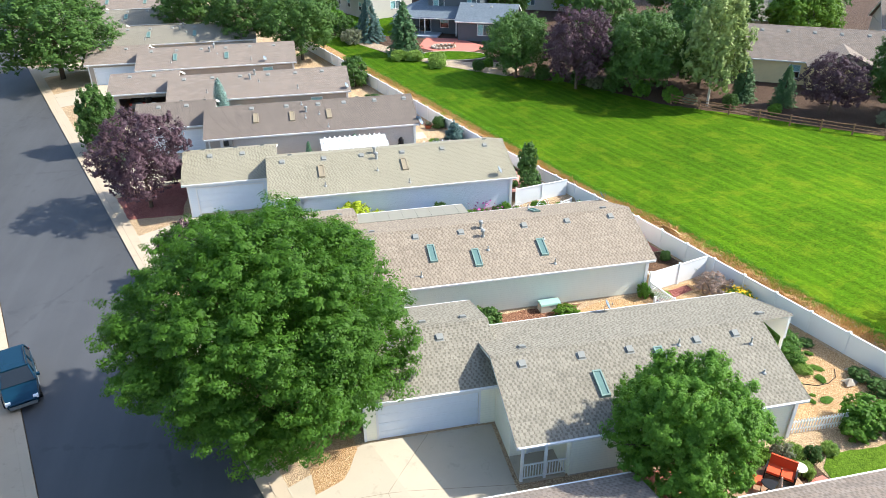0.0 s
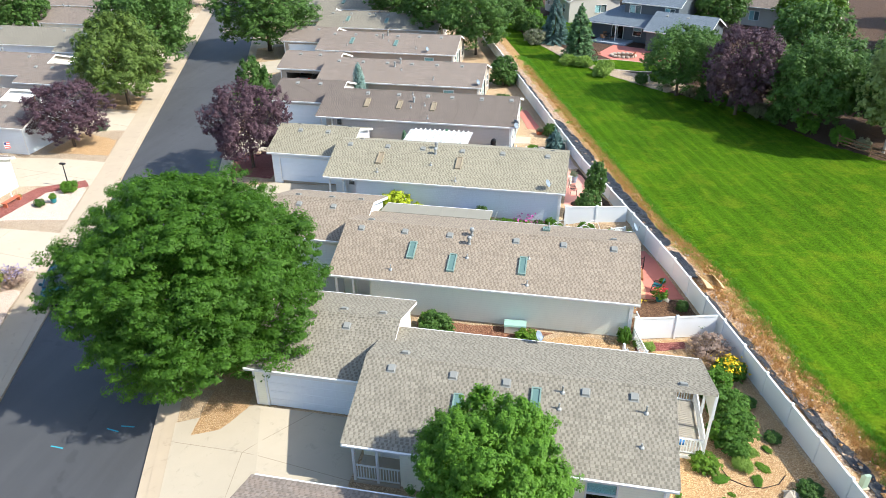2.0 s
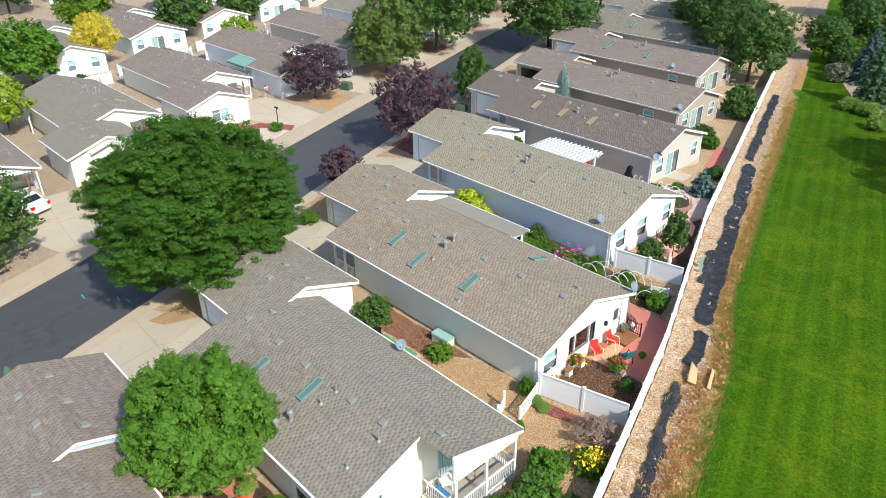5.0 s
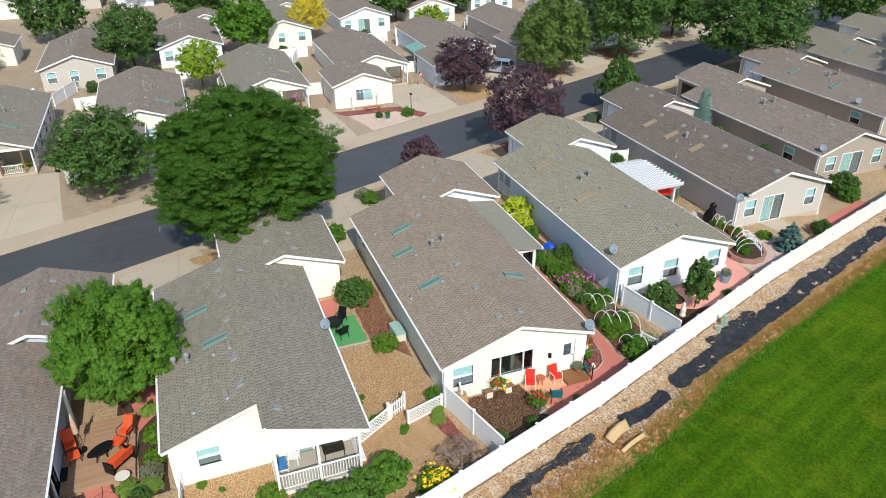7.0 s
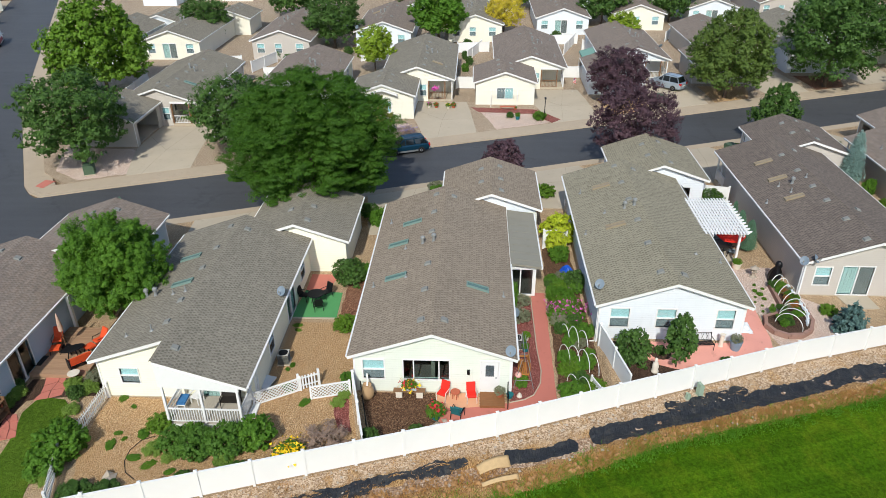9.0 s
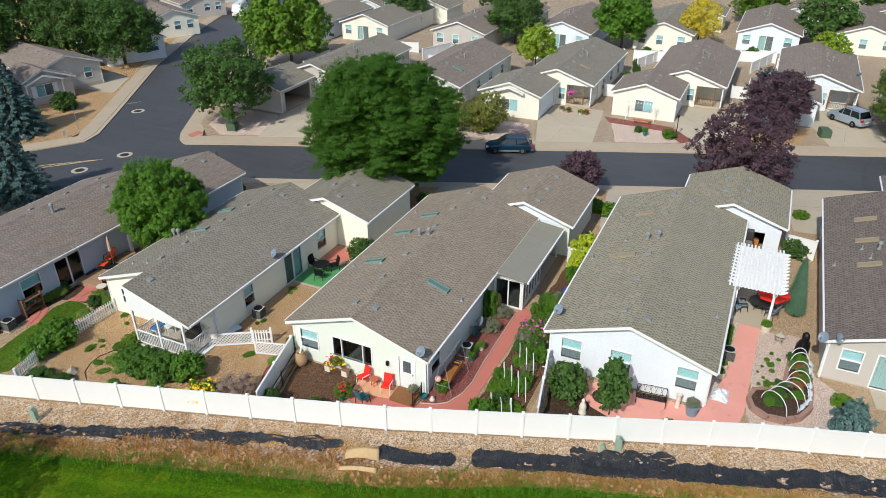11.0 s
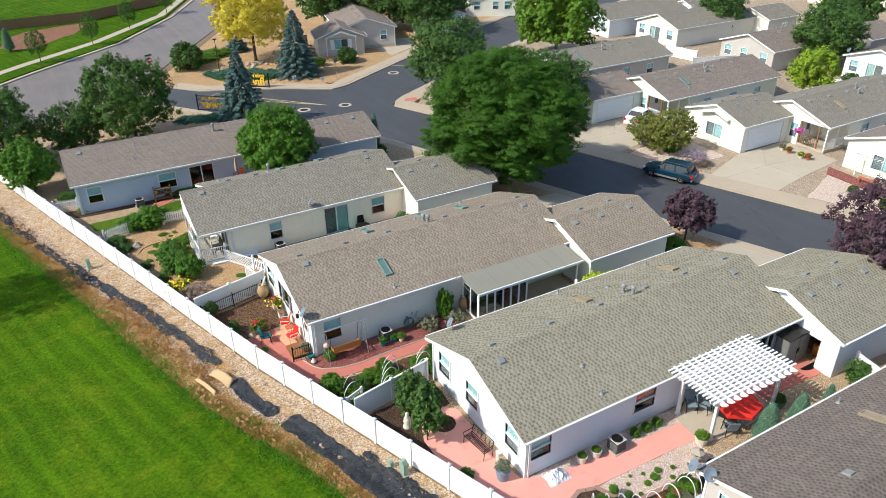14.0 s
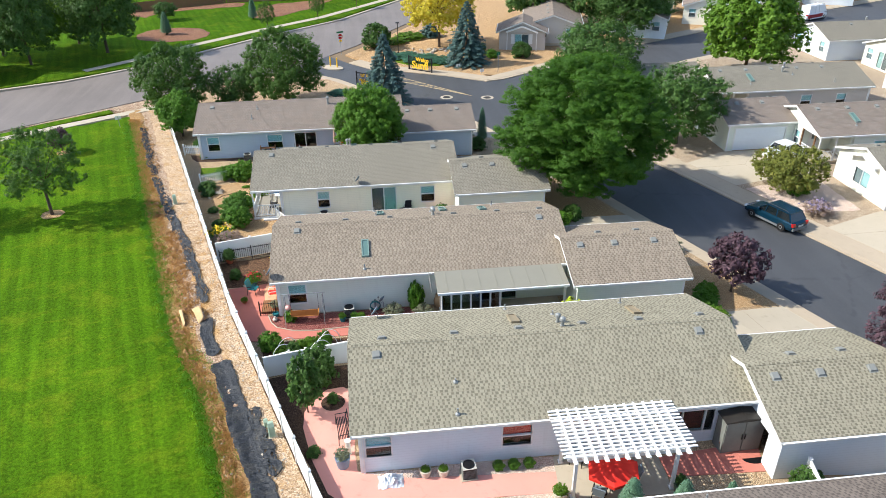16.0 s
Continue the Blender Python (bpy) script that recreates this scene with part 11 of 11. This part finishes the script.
# white trellis on the cream garage wall
tr = thing("trellis", pose(-29.6, 44.0, LOT_W, 0, 0, 0), "white wall trellis with red flowers", "trellis")
for k in range(11):
    part("slat", Geo().box(0.02, -1.6 + 0.32 * k, 2.0, 0.5, -1.55 + 0.32 * k, 2.06), TRIM, tr)
for y in (-1.5, 1.5):
    part("side", Geo().box(0.02, y - 0.04, 0.0, 0.1, y + 0.04, 2.05), TRIM, tr)
bn = thing("garden_bench", pose(-28.6, 44.4, LOT_W), "low dark red bench in red rock", "bench")
part("seat", Geo().box(-0.2, -0.9, 0.38, 0.2, 0.9, 0.44), TERRA, bn)
for y in (-0.75, 0.75):
    part("leg", Geo().box(-0.18, y - 0.04, 0, 0.18, y + 0.04, 0.38), TERRA, bn)
# mulch rings and board fence on the lawn across the collector road
slab("bed_ring", oval(44.4, -40.0, 5.8, 5.0, 24, -20, 0.06, 3), 0.03, -0.1, REDMULCH, "red-brown mulch bed in the far lawn", "mulch bed")
slab("bed_far", wobble([(56, -57), (52.4, -54.6), (49.4, -60), (43.4, -61.4), (36.6, -62.7), (36.2, -66.6), (40, -67), (56, -59.6)], 1.5, 0.4, 4), 0.03, -0.1, REDMULCH, "red-brown mulch bed along a board fence", "mulch bed")
slab("bed_far", wobble([(34.3, -53.8), (33, -60.5), (30.2, -64.6), (24.4, -66.2), (20, -66.6), (23.5, -58.9), (28.2, -52.8), (31.9, -50.4)], 1.5, 0.3, 5), 0.03, -0.1, REDMULCH, "red-brown mulch bed round small trees", "mulch bed")
bf = thing("board_fence", pose(0, 0, 0), "weathered tan board fence across the road", "fence")
bm_ = Geo().box(0, -0.015, 0, 0.48, 0.015, 1.7).mesh("board", WOODB)
for (xa, ya), (xb, yb) in (((56, -60), (40, -67.5)), ((40, -67.5), (20, -68.5)), ((20, -68.5), (4, -80))):
    d = math.hypot(xb - xa, yb - ya)
    for i in range(int(d / 0.5)):
        f = i * 0.5 / d
        piece("board", bm_, bf, pose(xa + (xb - xa) * f, ya + (yb - ya) * f, 0.02 * math.sin(i * 3), 0, 0, math.degrees(math.atan2(yb - ya, xb - xa))))


# ---- furniture on the yellow home's back porch ----
pz = 0.62
pc = thing("porch_chair", pose(21.95, 26.35, pz, 0, 0, -20), "white wooden porch chair on a deck", "chair")
part("seat", Geo().box(-0.25, -0.25, 0.4, 0.25, 0.25, 0.45), TRIM, pc)
for k in range(4):
    part("back_slat", Geo().box(-0.27, -0.23 + 0.13 * k, 0.48, -0.24, -0.15 + 0.13 * k, 1.02), TRIM, pc)
for sx, sy in ((-0.22, -0.22), (-0.22, 0.22), (0.22, -0.22), (0.22, 0.22)):
    part("leg", Geo().box(sx - 0.025, sy - 0.025, 0, sx + 0.025, sy + 0.025, 0.4), TRIM, pc)
for sy in (-0.27, 0.27):
    part("armrest", Geo().box(-0.24, sy - 0.035, 0.62, 0.26, sy + 0.035, 0.65), TRIM, pc)
pb = thing("porch_bench", pose(22.3, 25.75, pz, 0, 0, 90), "white porch bench with a blue patterned cushion", "bench")
part("seat", Geo().box(-0.24, -0.4, 0.36, 0.24, 0.4, 0.41), TRIM, pb)
part("cushion", Geo().box(-0.22, -0.38, 0.41, 0.22, 0.38, 0.5), plain("blue_print_cloth", srgb(64, 128, 186), 0.8, var=0.5, scale=9), pb, "blue and white patterned cushion")
for sx, sy in ((-0.2, -0.36), (-0.2, 0.36), (0.2, -0.36), (0.2, 0.36)):
    part("leg", Geo().box(sx - 0.025, sy - 0.025, 0, sx + 0.025, sy + 0.025, 0.36), TRIM, pb)
gl_ = thing("porch_glider", pose(22.2, 28.2, pz, 0, 0, 0), "dark metal porch seat against the wall", "chair")
part("seat", Geo().box(-0.25, -0.5, 0.4, 0.25, 0.5, 0.44), DARKMETAL, gl_)
part("backrest", Geo().extrude([(-0.24, 0.44), (-0.28, 0.44), (-0.4, 0.95), (-0.36, 0.95)], "y", -0.5, 0.5), DARKMETAL, gl_)
for sy in (-0.46, 0.46):
    part("leg", Geo().tube([(0.24, sy, 0.0), (0.24, sy, 0.64), (-0.3, sy, 0.64), (-0.3, sy, 0.0)], 0.022, 6), DARKMETAL, gl_)

# mulch rings round the lawn trees, and a small sign on the lawn
for cx, cy, r in ((39.76, 25.84, 0.85), (43.6, 12.0, 0.6), (47.6, 26.5, 0.8)):
    slab("mulch_ring", oval(cx, cy, r, r * 0.95, 18, 0, 0.1, 3), LAWN_Z + 0.03, LAWN_Z - 0.1, CHIPS, "round ring of bark mulch in the lawn", "mulch bed")

# ---- small things before the homes across the street ----
vinyl_fence((-37.0, 38.3), (-37.0, 40.6), "white vinyl gate fence between two homes", z=0.25)
vinyl_fence((-55.4, 38.0), (-56.1, 42.6), "white vinyl fence across a back yard", z=0.25)
vinyl_fence((-42.2, 52.2), (-42.2, 54.4), "white vinyl gate fence between two homes", z=0.25)
for bx, by in ((-45.0, 39.3), (-48.5, 39.8), (-51.5, 39.2)):
    place("low_bush", BUSH_D if bx < -46 else BUSH_G, bx, by, "small green bush in a gravel side yard", "bush", s=0.6, sz=0.8)
hb = thing("hanging_basket", pose(-30.2, 36.05, 2.0), "basket of bright pink flowers hung at a porch", "flower basket")
part("basket", Geo().lathe([(0.05, 0), (0.16, 0.06), (0.22, 0.2), (0.2, 0.2), (0.001, 0.16)], n=14), WOODB, hb)
part("hanger", Geo().tube([(0.2, 0, 0.2), (0, 0, 0.62), (-0.2, 0, 0.2)], 0.01, 5), BLACKIRON, hb)
rb = np.random.default_rng(77)
ob = new("flower", leaf_mesh("basket_flower", np.stack([rb.normal(0, 0.17, 320), rb.normal(0, 0.17, 320), 0.26 + rb.normal(0, 0.09, 320)], 1), unit(rb, 320) + np.array([0, 0, 0.8]), 0.13, PETAL_PINK, 0.9, rb))
ob.parent = hb
for k, (fx, fy, mat) in enumerate(((-29.3, 35.4, PETAL_PINK), (-29.2, 36.2, PETAL_RED), (-29.0, 37.6, PETAL_YELLOW), (-29.2, 38.2, PETAL_RED))):
    planter(fx, fy, 0.22, 0.3, TERRA if k % 2 else CREAMPOT, BUSH_F, "pot of mixed flowers beside a porch", 0.34, 0.27)
    petals("mixed_flowers", fx, fy, 0.3, 0.42, 46, mat, "bright flowers in a pot", 60 + k)
planter(-28.6, 45.3, 0.16, 0.2, TERRA, BUSH_G, "small red pot beside a bench", 0.2, 0.3)
planter(-25.5, 45.4, 0.26, 0.36, TEAL, BUSH_G, "teal pot with greenery on rock", 0.34, 0.2)
for k, (fx, fy) in enumerate(((-24.0, 9.5), (-23.7, 8.6), (-23.9, 10.1))):
    planter(fx, fy, 0.24, 0.3, (TERRA, CREAMPOT, TERRA)[k], BUSH_F, "pot of yellow flowers on a porch edge", 0.35, 0.28)
    petals("yellow_flowers", fx, fy, 0.28, 0.45, 40, PETAL_YELLOW, "yellow flowers in a pot", 70 + k)
fg = thing("flag", pose(-35.6, 52.6, 0.2, 0, 0, 30) @ Matrix.Diagonal((0.55, 0.8, 0.85, 1)), "small flag with red and white stripes on a pole", "flag")
part("pole", Geo().tube([(0, 0, 0), (0, 0, 2.3)], 0.016, 6), TRIM, fg)
for k in range(7):
    part("stripe", Geo().box(0.02, -0.006, 1.5 + 0.1 * k, 0.85, 0.006, 1.598 + 0.1 * k), (RED, TRIM)[k % 2], fg)
part("canton", Geo().box(0.02, -0.012, 1.9, 0.36, 0.012, 2.2), plain("flag_blue", srgb(44, 58, 110), 0.7), fg)
slab("ramp_red", [(-6.5, 1.35), (-7.9, 1.5), (-7.7, 2.55), (-6.1, 2.25)], 0.02, -0.1, REDPAVE, "red tactile ramp in the corner walk", "ramp")
for bx, by, bs in ((-5.7, 44.6, 0.9), (-5.3, 45.6, 0.8), (-6.2, 43.7, 0.7)):
    place("hedge_bush", BUSH_G, bx, by, "clipped light green hedge bush by a garage", "bush", s=bs, sz=bs * 0.8, rot=bx * 40)


# flagstones of the two short garden paths
def flagstones(name, corners, nu, nv, seed, label):
    """Uneven split stones filling a four-cornered path, each one a piece."""
    r = random.Random(seed)
    f = thing(name, pose(0, 0, LOT), label, "path")
    a, b, c, d = [Vector(q) for q in corners]
    at = lambda u, v: a.lerp(b, u).lerp(d.lerp(c, u), v)
    jit = {(i, j): (r.uniform(-0.3, 0.3), r.uniform(-0.3, 0.3)) for i in range(nu + 1) for j in range(nv + 1)}
    for i in range(nu):
        for j in range(nv):
            q = []
            for di, dj in ((0, 0), (1, 0), (1, 1), (0, 1)):
                ju, jv = jit[i + di, j + dj]
                q.append(at((i + di + ju) / nu, (j + dj + jv) / nv))
            m = sum(q, Vector((0, 0))) / 4
            part("stone", Geo().prism([tuple(m + (p - m) * 0.93) for p in q], -0.05, 0.035 + r.uniform(0, 0.02)), REDPAVE, f)


flagstones("stone_path", ((19.95, 16.95), (19.9, 18.35), (21.6, 18.6), (21.9, 17.5)), 2, 3, 5, "red split-stone path from a deck to a lawn")
flagstones("stone_path", ((22.7, 16.4), (23.05, 17.2), (24.7, 17.95), (24.8, 17.2)), 2, 3, 6, "red split-stone path beside a small lawn")
for hx, hy, k in ((21.54, 16.33, TUFT), (22.14, 16.1, TUFT), (20.73, 18.98, TUFT), (26.79, 20.54, TUFT)):
    place("hosta", k, hx, hy, "yellow-edged strap-leaved plant in mulch", "plant", s=0.5, sz=0.5, rot=hx * 60, group="hostas round the lawn")
tagged(part("door_mat", Geo().box(18.45, 15.98, LOT + 0.281, 19.35, 16.42, LOT + 0.3), BLACKIRON), "black door mat on a deck", "mat")

for (ax, ay), (bx, by) in (((-60.6, 51.6), (-61.3, 56.2)), ((-50.2, 24.4), (-50.9, 29.0)), ((-53.6, 30.6), (-55.2, 36.6)), ((-58.8, 44.6), (-60.4, 50.4)), ((-64.0, 58.4), (-65.6, 64.4)), ((-46.4, 3.6), (-47.2, 8.2))):
    vinyl_fence((ax, ay), (bx, by), "white vinyl fence along the back of a yard", z=0.25)
for bx, by, bs in ((-53.0, 26.5, 1.2), (-57.4, 39.4, 1.0), (-52.0, 12.6, 1.1), (-62.4, 53.0, 1.1), (-48.6, 14.4, 0.9), (-54.0, 22.0, 0.8)):
    place("shrub", BUSH_D, bx, by, "dark green shrub in a back yard", "bush", s=bs, sz=bs, rot=bx * 20)
